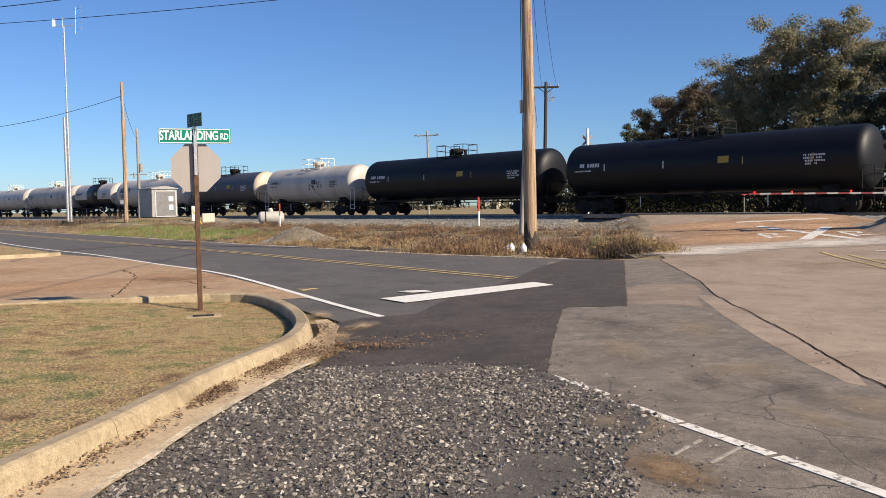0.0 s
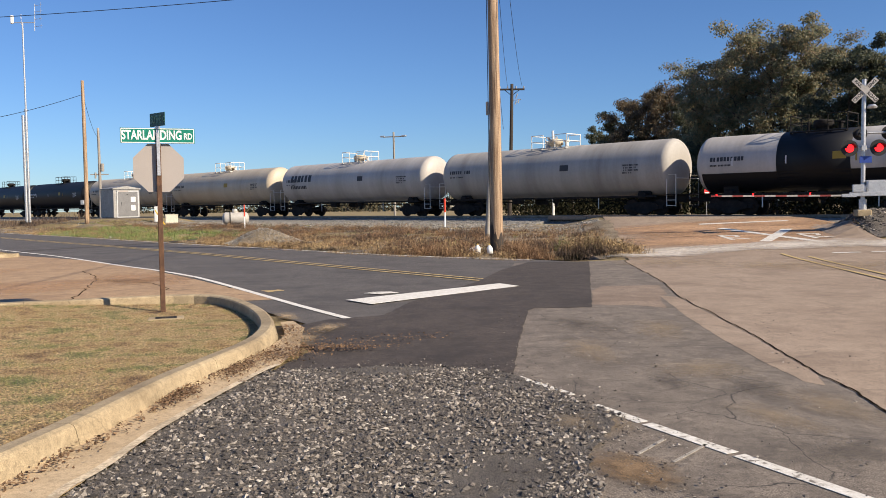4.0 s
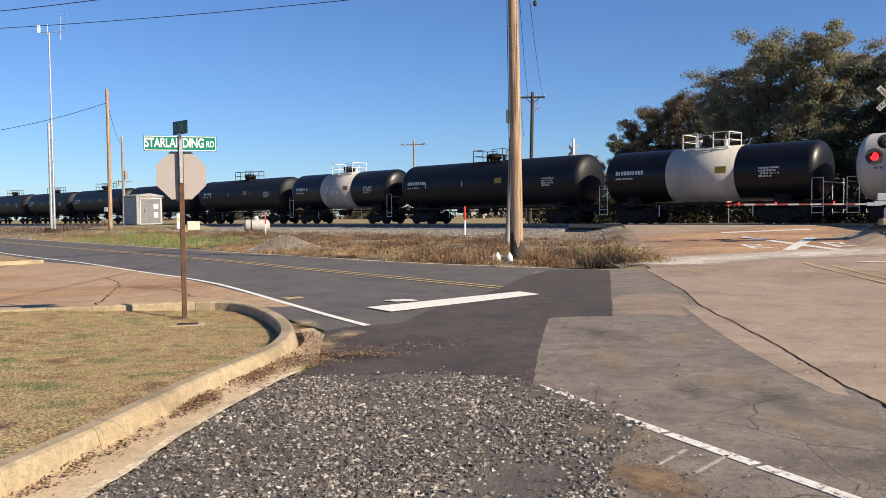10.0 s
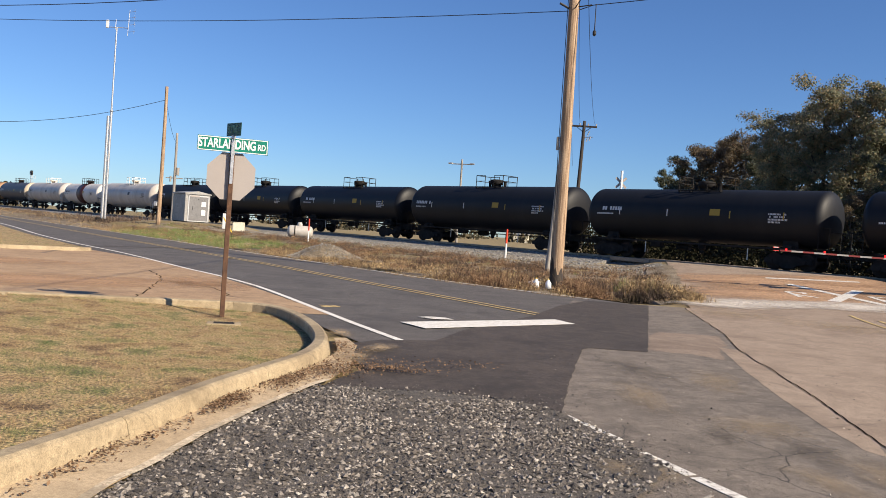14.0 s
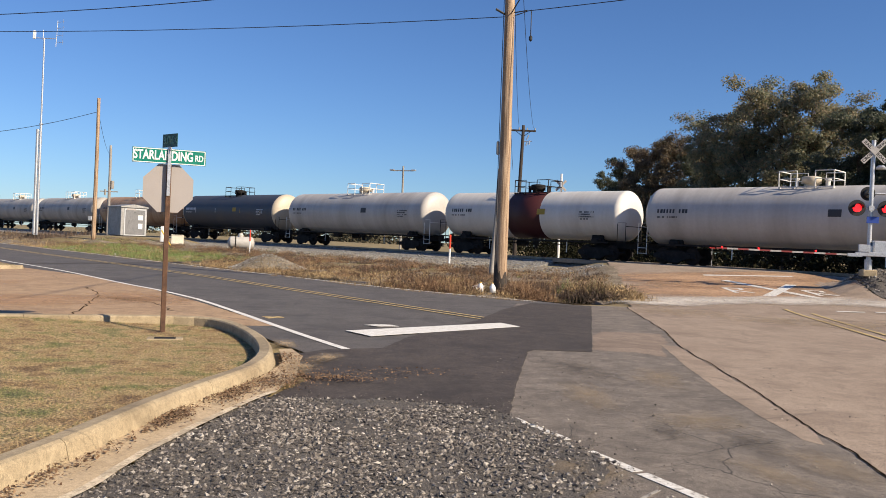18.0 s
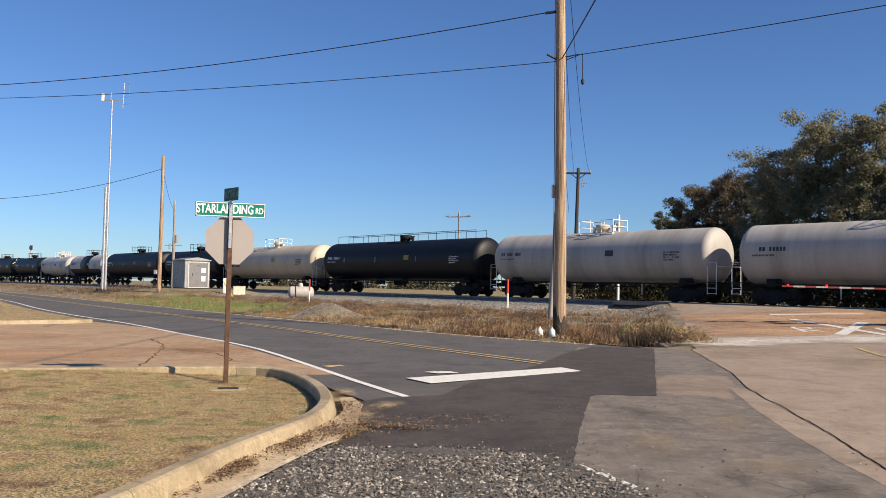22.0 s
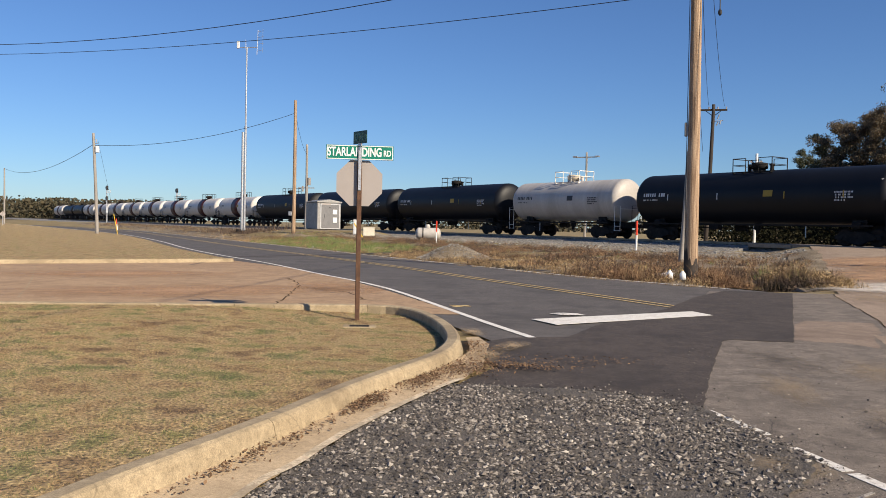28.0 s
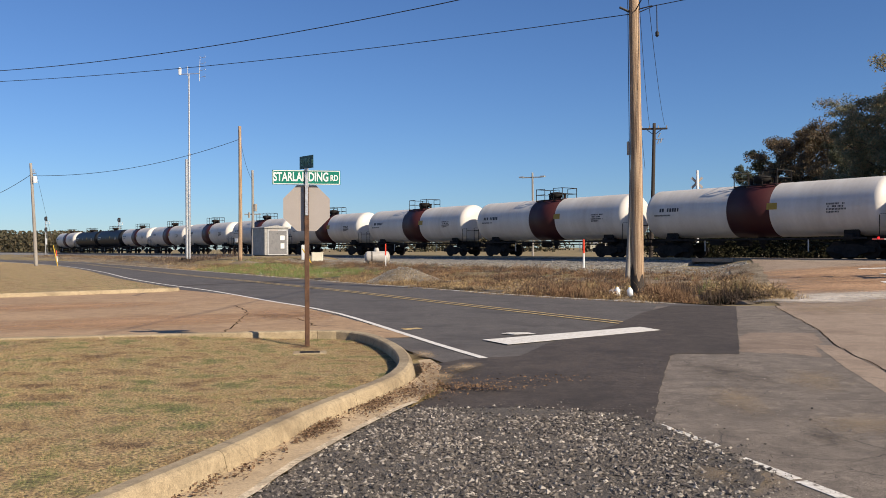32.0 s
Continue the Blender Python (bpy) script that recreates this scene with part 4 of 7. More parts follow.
def arc(gg, x0, x1, r, a0, a1, n=8, zc=ZC):
    """A patch of a tank's skin, between two angles from the far side over the top."""
    vs = []
    for i in range(n + 1):
        t = radians(a0 + (a1 - a0) * i / n)
        vs += [(x0, r * math.cos(t), zc + r * math.sin(t)), (x1, r * math.cos(t), zc + r * math.sin(t))]
    fs = [(2 * i, 2 * i + 2, 2 * i + 3, 2 * i + 1)[::-1] for i in range(n)]
    return gg.add(vs, fs)


def g_tank(lt, r, hd):
    prof = [(-lt / 2 + hd, r)]
    for k in range(1, 8):
        prof.append((-lt / 2 + hd + (lt - 2 * hd) * k / 8, r))
    prof.append((lt / 2 - hd, r))
    return Geo().lathe(prof, 44, "x", (0, 0, ZC), caps=False)


def g_head(lt, r, hd, sign):
    prof = [(lt / 2 - hd + hd * math.sqrt(1 - k ** 2.9), r * k) for k in (1, 0.995, 0.985, 0.965, 0.935, 0.89, 0.82, 0.7, 0.5, 0.25, 0.02)]
    gg = Geo().lathe(prof, 44, "x", (0, 0, ZC))
    gg.f = gg.f[:-2] + [gg.f[-1]]
    if sign < 0:
        gg.v = [(-x, -y, z) for x, y, z in gg.v]
    return gg


def g_ring(x0, x1, r):
    return Geo().lathe([(x0, r - 0.004), (x0 + 0.002, r + 0.006), (x1 - 0.002, r + 0.006), (x1, r - 0.004)], 44, "x", (0, 0, ZC), caps=False)


def g_bogie():
    gg = Geo()
    side = [(-1.25, 0.36), (-1.25, 0.6), (-0.75, 0.66), (-0.4, 0.78), (0.4, 0.78), (0.75, 0.66), (1.25, 0.6), (1.25, 0.36), (0.95, 0.36), (0.5, 0.26), (0.3, 0.12), (-0.3, 0.12), (-0.5, 0.26), (-0.95, 0.36)]
    for y in (-1.02, 1.02):
        n = len(side)
        vs = [(x, y - 0.07, z) for x, z in side] + [(x, y + 0.07, z) for x, z in side]
        gg.add(vs, [tuple(range(n - 1, -1, -1)), tuple(range(n, 2 * n))] + [(i, (i + 1) % n, n + (i + 1) % n, n + i)[::-1] for i in range(n)])
        for x in (-0.18, 0.0, 0.18):
            gg.cyl((x, y, 0.14), (x, y, 0.45), 0.075, n=8)
        for x in (-0.88, 0.88):
            gg.cyl((x, y - 0.12, 0.46), (x, y + 0.12, 0.46), 0.11, n=10)
    gg.box((0, 0, 0.55), (0.35, 2.2, 0.25), bevel=0.03)
    return gg


def g_wheelset():
    gg = Geo()
    prof = [(-0.79, 0.07), (-0.79, 0.4), (-0.785, 0.44), (-0.66, 0.465), (-0.64, 0.49), (-0.62, 0.46), (-0.62, 0.36), (-0.69, 0.3), (-0.69, 0.1), (0.69, 0.09), (0.69, 0.3), (0.62, 0.36), (0.62, 0.46), (0.64, 0.49), (0.66, 0.465), (0.785, 0.44), (0.79, 0.4), (0.79, 0.07)]
    gg.lathe(prof, 22, "x")
    gg.cyl((-1.05, 0, 0), (1.05, 0, 0), 0.07, n=10)
    gg.v = [(y, x, z) for x, y, z in gg.v]
    gg.f = [f[::-1] for f in gg.f]
    return gg


def g_railing(w, h, r, top, sign):
    """One loop of rail round an end of the platform."""
    z0, z1 = top - 0.17, top + h
    gg = Geo().tube([(sign * 0.45, -0.72, z0), (sign * 0.45, -0.72, z1), (sign * w, -0.72, z1), (sign * w, 0.72, z1), (sign * 0.45, 0.72, z1), (sign * 0.45, 0.72, z0)], r, 6)
    gg.tube([(sign * 0.45, -0.72, z1 - 0.4), (sign * w, -0.72, z1 - 0.4), (sign * w, 0.72, z1 - 0.4), (sign * 0.45, 0.72, z1 - 0.4)], r * 0.8, 6)
    for y in (-0.72, 0.72):
        gg.cyl((sign * w, y, z0), (sign * w, y, z1), r, n=6)
    return gg


def g_longrail(lt, top):
    gg = Geo()
    for y in (-0.55, 0.55):
        for x in np.linspace(-lt / 2 + 1.2, lt / 2 - 1.2, 9):
            gg.cyl((x, y, top - 0.2), (x, y, top + 0.55), 0.02, n=5)
        gg.cyl((-lt / 2 + 1.2, y, top + 0.55), (lt / 2 - 1.2, y, top + 0.55), 0.022, n=5)
    return gg


def g_platform(top):
    gg = Geo()
    for y in np.linspace(-0.75, 0.75, 9):
        gg.box((0, y, top - 0.1), (2.7, 0.07, 0.04))
    for x in (-1.3, -0.6, 0.6, 1.3):
        gg.box((x, 0, top - 0.14), (0.06, 1.6, 0.05))
        for y in (-0.7, 0.7):
            gg.cyl((x, y, top - 0.3), (x, y, top - 0.1), 0.025, n=5)
    return gg


def g_housing(top):
    gg = Geo().lathe([(top - 0.1, 0.36), (top + 0.12, 0.36), (top + 0.12, 0.47), (top + 0.42, 0.47), (top + 0.46, 0.44), (top + 0.5, 0.2)], 20, "z")
    return gg


def g_valve(top, x, r, h):
    return Geo().lathe([(top - 0.05, r), (top + h, r), (top + h, r * 1.5), (top + h + 0.06, r * 1.5), (top + h + 0.08, r * 0.6)], 10, "z", (x, 0.1, 0))


def g_sill(L, sign):
    x = sign * (L / 2 - 1.9)
    gg = Geo().box((x, 0, 0.93), (2.9, 0.36, 0.4), bevel=0.02)
    gg.box((sign * (L / 2 - 2.65), 0, 1.12), (0.5, 2.5, 0.34), bevel=0.04)
    for y in (-0.85, 0.85):
        gg.box((sign * (L / 2 - 2.65), y, 1.32), (0.8, 0.12, 0.5))
    gg.box((sign * (L / 2 - 0.78), 0, 1.16), (0.55, 2.7, 0.05))
    return gg


def g_coupler(L, sign):
    gg = Geo().box((sign * (L / 2 - 0.3), 0, 0.86), (0.5, 0.16, 0.16), bevel=0.02)
    gg.box((sign * (L / 2 - 0.06), 0.03, 0.86), (0.26, 0.3, 0.28), bevel=0.05)
    gg.tube([(sign * (L / 2 - 0.5), 0.35, 0.8), (sign * (L / 2 - 0.2), 0.3, 0.45), (sign * L / 2, 0.2, 0.4)], 0.03, 6)
    return gg


def g_grab(L, sign):
    gg = Geo()
    x0, x1 = sign * (L / 2 - 1.05), sign * (L / 2 - 0.5)
    for y in (-1.3, 1.3):
        gg.tube([(x0, y, 1.15), (x0, y, 2.25), (x1, y, 2.25), (x1, y, 1.15)], 0.022, 5)
        for z in (0.55, 0.85):
            gg.cyl((x0, y, z), (x1, y, z), 0.018, n=5)
        for x in (x0, x1):
            gg.cyl((x, y, 0.5), (x, y, 1.15), 0.02, n=5)
    gg.cyl((x1, -1.3, 2.05), (x1, 1.3, 2.05), 0.02, n=5)
    return gg


def g_side(L):
    gg = Geo()
    for y in (-1.28, 1.28):
        gg.box((0, y, 1.08), (L - 3.4, 0.07, 0.09))
    gg.cyl((-L / 2 + 2.5, 0.45, 0.88), (L / 2 - 2.5, 0.45, 0.88), 0.035, n=6)
    return gg


def g_brake(L):
    gg = Geo().cyl((-1.9, 0.5, 0.88), (-1.1, 0.5, 0.88), 0.2, n=12)
    gg.box((-2.7, -0.45, 0.9), (0.7, 0.45, 0.3), bevel=0.03)
    gg.cyl((-3.2, 0, 1.05), (3.0, 0, 1.05), 0.03, n=6)
    return gg


def g_outlet():
    return Geo().lathe([(0.55, 0.07), (0.62, 0.12), (0.75, 0.12), (0.8, 0.2), (1.25, 0.24)], 14, "z")


def g_marks(r, x0, big, rows, side, step=0.2):
    """Stencilled lettering as plain bars on the tank's skin."""
    gg = Geo()
    rr = random.Random(int(r * 100 + x0 * 7 + len(rows)))
    ang = 176.0
    for size, count in rows:
        d = math.degrees(size / r)
        x = x0
        for i in range(count):
            wd = size * rr.uniform(0.45, 0.7)
            if rr.random() < 0.87:
                arc(gg, x, x + wd, r + 0.009, ang - d, ang, 2)
            x += size * 0.85
        ang += d * 0.9 + 2.2
    if side > 0:
        gg.v = [(-x, -y, z) for x, y, z in gg.v]
    return gg


def g_placard(r, x, a, w, h):
    gg = Geo()
    d = math.degrees(h / r)
    arc(gg, x - w / 2, x + w / 2, r + 0.012, a - d / 2, a + d / 2, 4)
    return gg


def g_scrawl(r, x0, seed, n=9, size=0.55):
    """Loose painted strokes."""
    gg = Geo()
    rr = random.Random(seed)
    for i in range(n):
        x, a = x0 + i * size * 0.42 + rr.uniform(-0.1, 0.1), 188 + rr.uniform(-9, 9)
        pts = []
        for k in range(5):
            pts.append((x, a))
            x += rr.uniform(-0.28, 0.3) * size
            a += rr.uniform(-12, 12) * size * 1.6
        for (xa, aa), (xb, ab) in zip(pts, pts[1:]):
            d = Vector((xb - xa, (ab - aa) * r * math.pi / 180))
            nn = Vector((-d.y, d.x)).normalized() * 0.035
            vs = []
            for u, sg in ((0, 1), (0, -1), (1, -1), (1, 1)):
                px_, pa = xa + d.x * u + nn.x * sg, radians(aa + (ab - aa) * u) + nn.y * sg / r
                rad = r + 0.014 + 0.002 * (i % 3)
                vs.append((px_, rad * math.cos(pa), ZC + rad * math.sin(pa)))
            gg.add(vs, [(0, 1, 2, 3), (3, 2, 1, 0)])
    return gg


def g_headscrawl(lt, r, hd, seed):
    """Loose painted strokes on the front head."""
    gg = Geo()
    rr = random.Random(seed)
    skin = lambda y, z: lt / 2 - hd + hd * math.sqrt(max(0.0, 1 - (min(1.0, math.hypot(y, z) / r)) ** 2.9)) + 0.02
    for i in range(7):
        y, z = -0.9 + rr.uniform(-0.2, 0.5), 0.2 + rr.uniform(-0.4, 0.5)
        for k in range(4):
            y2, z2 = y + rr.uniform(-0.3, 0.35), z + rr.uniform(-0.3, 0.3)
            d = Vector((y2 - y, z2 - z))
            nn = Vector((-d.y, d.x)).normalized() * 0.03
            vs = [(skin(a, b) + 0.001 * i, a, ZC + b) for a, b in ((y + nn.x, z + nn.y), (y - nn.x, z - nn.y), (y2 - nn.x, z2 - nn.y), (y2 + nn.x, z2 + nn.y))]
            gg.add(vs, [(0, 1, 2, 3), (3, 2, 1, 0)])
            y, z = y2, z2
    return gg


STYLES = {
    # body, band, fittings, marks, label
    "black": (P_BLACK, None, M_DARKST, P_MARKW, "black railway tank car with white stencils"),
    "dusty": (P_BLACK2, None, M_DARKST, P_MARKW, "dusty black railway tank car"),
    "gloss": (P_GLOSS, None, M_DARKST, P_MARKW, "glossy black railway tank car"),
    "white": (P_WHITE, None, P_RAILW, P_MARKD, "white railway tank car with grimy shaded side"),
    "cream": (P_CREAM, None, P_RAILW, P_MARKD, "cream railway tank car"),
    "grey": (P_GREYW, None, P_RAILW, P_MARKD, "grimy grey-white railway tank car"),
    "slate": (P_SLATE, None, M_DARKST, P_MARKW, "dark slate railway tank car"),
    "rust": (P_RUST, None, P_RAILW, P_MARKD, "tan railway tank car with rust stains"),
    "wbw": (P_WHITE, P_BLACK, M_DARKST, P_MARKD, "white railway tank car with a black middle band"),
    "bwb": (P_GLOSS, P_GREYW, P_RAILW, P_MARKW, "black railway tank car with a white middle band"),
    "rw": (P_CLEANW, P_RED, M_DARKST, P_MARKD, "white railway tank car with a maroon middle band"),
}


def tank_car(L, style, extra=""):
    body, band, fit, mark, label = STYLES[style]
    L = round(L * 2) / 2
    r = 1.5 if L < 17.4 else 1.6
    lt, hd = L - 1.45, r * 0.36
    top = ZC + r
    car = empty("tank_car", Matrix(), label, "tank car", "cars of the freight train")
    k = (L, r)
    part("tank", cached(("tank", *k), lambda: g_tank(lt, r, hd), True), body, car)
    for s in (1, -1):
        part("tank_head", cached(("tank_head", s, *k), lambda: g_head(lt, r, hd, s), True), P_CREAM if style == "slate" else body, car)
        part("stub_sill", cached(("stub_sill", s, *k), lambda: g_sill(L, s)), M_DARKST, car)
        part("coupler", cached(("coupler", s, *k), lambda: g_coupler(L, s)), M_WHEEL, car)
        part("grab_rail", cached(("grab_rail", s, *k), lambda: g_grab(L, s)), fit, car)
        bogie = part("bogie", cached(("bogie",), g_bogie), M_DARKST, car, at=pose(s * (L / 2 - 2.65), 0, 0))
        for e in (1, -1):
            part("wheelset", cached(("wheelset",), g_wheelset, True), M_WHEEL, bogie, at=pose(e * 0.88, 0, 0.46))
    if band:
        wd = {"wbw": 1.75, "bwb": 2.0, "rw": 1.35}[style]
        part("middle_band", cached(("middle_band", wd, *k), lambda: g_ring(-wd, wd, r), True), band, car)
    if style == "wbw":
        part("lower_jacket", cached(("lower_jacket", *k), lambda: arc(Geo(), -lt / 2 + hd, lt / 2 - hd, r + 0.008, 200, 340, 14), True), P_BLACK, car)
    part("top_platform", cached(("top_platform", *k), lambda: g_platform(top)), fit, car)
    if extra == "longrail":
        part("top_railing", cached(("top_railing_long", *k), lambda: g_longrail(lt, top)), fit, car)
    else:
        for s in (1, -1):
            part("top_railing", cached(("top_railing", s, *k), lambda: g_railing(1.35, 0.72, 0.028, top, s)), fit, car)
    part("manway_housing", cached(("manway_housing", *k), lambda: g_housing(top), True), P_CREAM if style in ("cream", "white", "grey", "rust") else M_DARKST, car)
    for vx, vr, vh in ((-0.75, 0.09, 0.35), (0.78, 0.11, 0.3)):
        part("valve", cached(("valve", vx, *k), lambda: g_valve(top, vx, vr, vh)), fit, car)
    part("side_sill", cached(("side_sill", *k), lambda: g_side(L)), M_DARKST, car)
    part("brake_gear", cached(("brake_gear", *k), lambda: g_brake(L)), M_DARKST, car)
    part("bottom_outlet", cached(("bottom_outlet",), g_outlet), M_DARKST, car)
    for jx in (-L * 0.18, L * 0.21):
        part("jacking_post", cached(("jacking_post", jx, *k), lambda: Geo().cyl((jx, -1.25, 0.4), (jx, -1.25, 1.12), 0.03, n=6)), M_GALV, car)
    for s in (1, -1):
        part("lettering", cached(("lettering", s, *k), lambda: g_marks(r, -lt / 2 + hd + 0.5, 1, [(0.22, 10), (0.09, 16)], s)), mark, car)["kind"] = "stuff"
        part("data_panel", cached(("data_panel", s, *k), lambda: g_marks(r, lt / 2 - hd - 2.4, 1, [(0.09, 14), (0.09, 12), (0.09, 14), (0.09, 9)], s)), mark, car)["kind"] = "stuff"
    part("placard", cached(("placard", *k), lambda: g_placard(r, lt * 0.1, 174, 0.62, 0.36)), P_YEL if style not in ("white", "grey") else P_MARKD, car)
    if style in ("black", "dusty", "gloss", "slate", "wbw"):
        for x in (-0.32, -0.1, 0.16, 0.36):
            part("reflector", cached(("reflector", x, *k), lambda: g_placard(r, lt * x, 178, 0.07, 0.4)), P_YEL if (x > 0) else P_MARKW, car)
    if extra == "logo":
        part("emblem", cached(("emblem", *k), lambda: g_marks(r, -lt / 2 + hd + 1.1, 1, [(0.55, 6), (0.26, 10)], -1)), mark, car)["kind"] = "stuff"
    if extra == "scrawl_c":
        part("graffiti", cached(("graffiti", extra, *k), lambda: g_headscrawl(lt, r, hd, 5)), P_MARKW, car)["kind"] = "stuff"
    elif extra.startswith("scrawl"):
        part("graffiti", cached(("graffiti", extra, *k), lambda: g_scrawl(r, {"scrawl_a": 0.5, "scrawl_b": -1.6, "scrawl_c": lt / 2 - 2.6}[extra], len(extra) + ord(extra[-1]))), P_MARKD if style == "white" else P_MARKW, car)["kind"] = "stuff"
    return car


CARS = """black black white:scrawl_a slate white:logo wbw grey white:logo cream cream dusty black grey bwb black bwb:scrawl_b
dusty dusty black dusty dusty black black dusty white rw white slate rust grey grey black:longrail cream:logo black black wbw white
black black:scrawl_c white black black:logo dusty rw rw rw rw rw rw rw rw black black rw""".split()
GAPS = [-13.9, -33.6, -53.6, -68.3, -82.6, -102.1, -115.9, -134.7, -153.8, -172.7, -192.2, -211.0, -230.9, -249.5, -263.6, -281.5, -295.8, -312.1, -328.7, -345.3,
        -361.8, -379.2, -395.5, -411.8, -428.2, -447.0, -462.9, -481.6, -499.6, -519.3, -538.7, -557.2, -578.6, -597.6, -613.0, -632.5, -647.5, -661.8, -677.4,
        -696.4, -710.1, -728.5, -747.9, -768.0, -784.6, -801.4, -818.0, -834.5, -851.0, -867.5, -884.0, -900.0, -916.5, -933.5, -951.0]
TRAIN = []
for kind, front, rear in zip(CARS, GAPS, GAPS[1:]):
    style, _, extra = kind.partition(":")
    TRAIN.append((tank_car(front - rear, style, extra), (front + rear) / 2))

# ---------------------------------------------------------------- signs, poles and wires
def letters(body, size, name, material, parent, m, label="", depth=0.002, align="CENTER"):
    cu = bpy.data.curves.new(name, "FONT")
    cu.body, cu.size, cu.extrude, cu.align_x, cu.align_y = body, size, depth, align, "CENTER"
    cu.offset = size * 0.028
    tmp = bpy.data.objects.new(name, cu)
    scene.collection.objects.link(tmp)
    me = bpy.data.meshes.new_from_object(tmp.evaluated_get(bpy.context.evaluated_depsgraph_get()))
    bpy.data.objects.remove(tmp)
    return part(name, me, material, parent, label, at=m)


P_SIGNG = shader("green_sign_sheeting", (0.0, 0.15, 0.10), (0.005, 0.20, 0.135), 4, 0.4, 0.03)
# crossing blade: shade mixed into a darker green and dimmed lettering
P_SIGND = shader("shaded_green_sign", (0.008, 0.06, 0.045), (0.02, 0.09, 0.07), 5, 0.5, 0.05)
P_SIGNL = plain("shaded_sign_lettering", (0.10, 0.24, 0.18), 0.5)
P_SIGNW = plain("white_sign_sheeting", (0.75, 0.76, 0.75), 0.45)
P_SIGNB = shader("bare_aluminium_sign_back", (0.33, 0.295, 0.27), (0.38, 0.34, 0.315), 1.6, 0.5, 0.0, metal=0.1, grit=0.03)
P_ARMW = shader("grimy_white_arm", (0.30, 0.28, 0.26), (0.5, 0.48, 0.45), 4.0, 0.6, 0.1)
P_RED2 = shader("faded_dark_red", (0.16, 0.02, 0.02), (0.30, 0.05, 0.045), 4.0, 0.6, 0.1)
P_RED1 = plain("red_paint", (0.55, 0.02, 0.02), 0.45)
P_LAMP = plain("lit_red_lamp", (0.8, 0.02, 0.01), 0.3, glow=(1.0, 0.012, 0.016), power=1.8)
P_BLK = plain("matt_black_paint", (0.012, 0.012, 0.013), 0.6)
P_ORANGE = plain("orange_marker", (0.72, 0.055, 0.02), 0.5)
P_YELP = plain("yellow_plastic", (0.75, 0.5, 0.03), 0.5)
P_TANKW = shader("white_propane_tank_paint", (0.36, 0.335, 0.30), (0.50, 0.475, 0.44), 2.5, 0.5, 0.08)
P_BEIGE = shader("cream_cabinet_paint", (0.62, 0.57, 0.45), (0.75, 0.70, 0.57), 2.5, 0.5, 0.08)

SX, SY = -3.77, 13.05
sign = empty("street_sign", pose(SX, SY, lawn_z(-3.5, 12.5), 0, 0, 17), "rusty post with a stop sign back and green street name blades", "street sign")
part("post", Geo().box((0, 0, 1.3), (0.075, 0.05, 2.6), bevel=0.008).box((0, 0.03, 1.3), (0.03, 0.03, 2.6)), M_RUST, sign, "rusty steel post")
part("post_extension", Geo().box((0, -0.03, 2.45), (0.05, 0.02, 0.7), bevel=0.004), M_GALV, sign)
oct_ = [(0.40 * math.cos(radians(22.5 + 45 * i)), 0.40 * math.sin(radians(22.5 + 45 * i))) for i in range(8)]
og = Geo().prism(oct_, -0.0015, 0.0015)
og.v = [(x, 0.05 + z, 2.22 + y) for x, y, z in og.v]
stop = part("stop_plate", og, P_SIGNB, sign, "bare metal back of an octagonal stop sign")
og2 = Geo().prism([(x * 0.97, y * 0.97) for x, y in oct_], -0.0005, 0.0005)
og2.v = [(x, 0.0535 + z, 2.22 + y) for x, y, z in og2.v]
part("stop_face", og2, P_RED1, stop, "red stop sign face")
part("bolt", Geo().cyl((0, 0.03, 2.42), (0, 0.045, 2.42), 0.012).cyl((0, 0.03, 2.02), (0, 0.045, 2.02), 0.012), M_GALV, stop)
blade = part("name_blade", Geo().box((0, 0, 2.71), (1.08, 0.008, 0.232), bevel=0.003), P_SIGNG, sign, "green street name blade with white lettering")
bg = Geo()
for z in (2.71 - 0.105, 2.71 + 0.105):
    bg.box((0, -0.0055, z), (1.06, 0.002, 0.012))
for x in (-0.525, 0.525):
    bg.box((x, -0.0055, 2.71), (0.012, 0.002, 0.222))
part("white_border", bg, P_SIGNW, blade)
letters("STARLANDING", 0.195, "blade_word", P_SIGNW, blade, pose(-0.085, -0.0065, 2.712, 90, 0, 0) @ Matrix.Diagonal((0.66, 1, 1, 1)), depth=0.001)
letters("RD", 0.13, "blade_word", P_SIGNW, blade, pose(0.44, -0.0065, 2.70, 90, 0, 0) @ Matrix.Diagonal((0.72, 1, 1, 1)), depth=0.001)
for z in (2.835, 2.58):
    part("blade_bracket", Geo().box((0, 0, z), (0.065, 0.055, 0.05), bevel=0.004), M_GALV, sign)
cross = part("cross_blade", Geo().box((0, 0, 2.955), (0.42, 0.008, 0.205), bevel=0.003), P_SIGND, sign, "crossing street blade, its green darkened as if in shade", at=pose(0, 0, 0, 0, 0, -60))
letters("BLYTHE", 0.16, "blade_word", P_SIGNL, cross, pose(-0.03, -0.0065, 2.957, 90, 0, 0) @ Matrix.Diagonal((0.5, 1, 1, 1)), depth=0.001)
letters("RD", 0.1, "blade_word", P_SIGNL, cross, pose(0.175, -0.0065, 2.95, 90, 0, 0) @ Matrix.Diagonal((0.45, 1, 1, 1)), depth=0.001)

# small meter cover in the lawn
mc = empty("meter_cover", pose(-3.5, 12.25, lawn_z(-3.5, 12.5), 0, 0, 15), "square grey meter cover set in the lawn", "meter cover")
part("frame", Geo().box((0, 0, -0.012), (0.5, 0.34, 0.05), bevel=0.01), M_CONC, mc)
part("lid", Geo().box((0, 0, 0.012), (0.3, 0.2, 0.012), bevel=0.005), M_DARKST, mc)


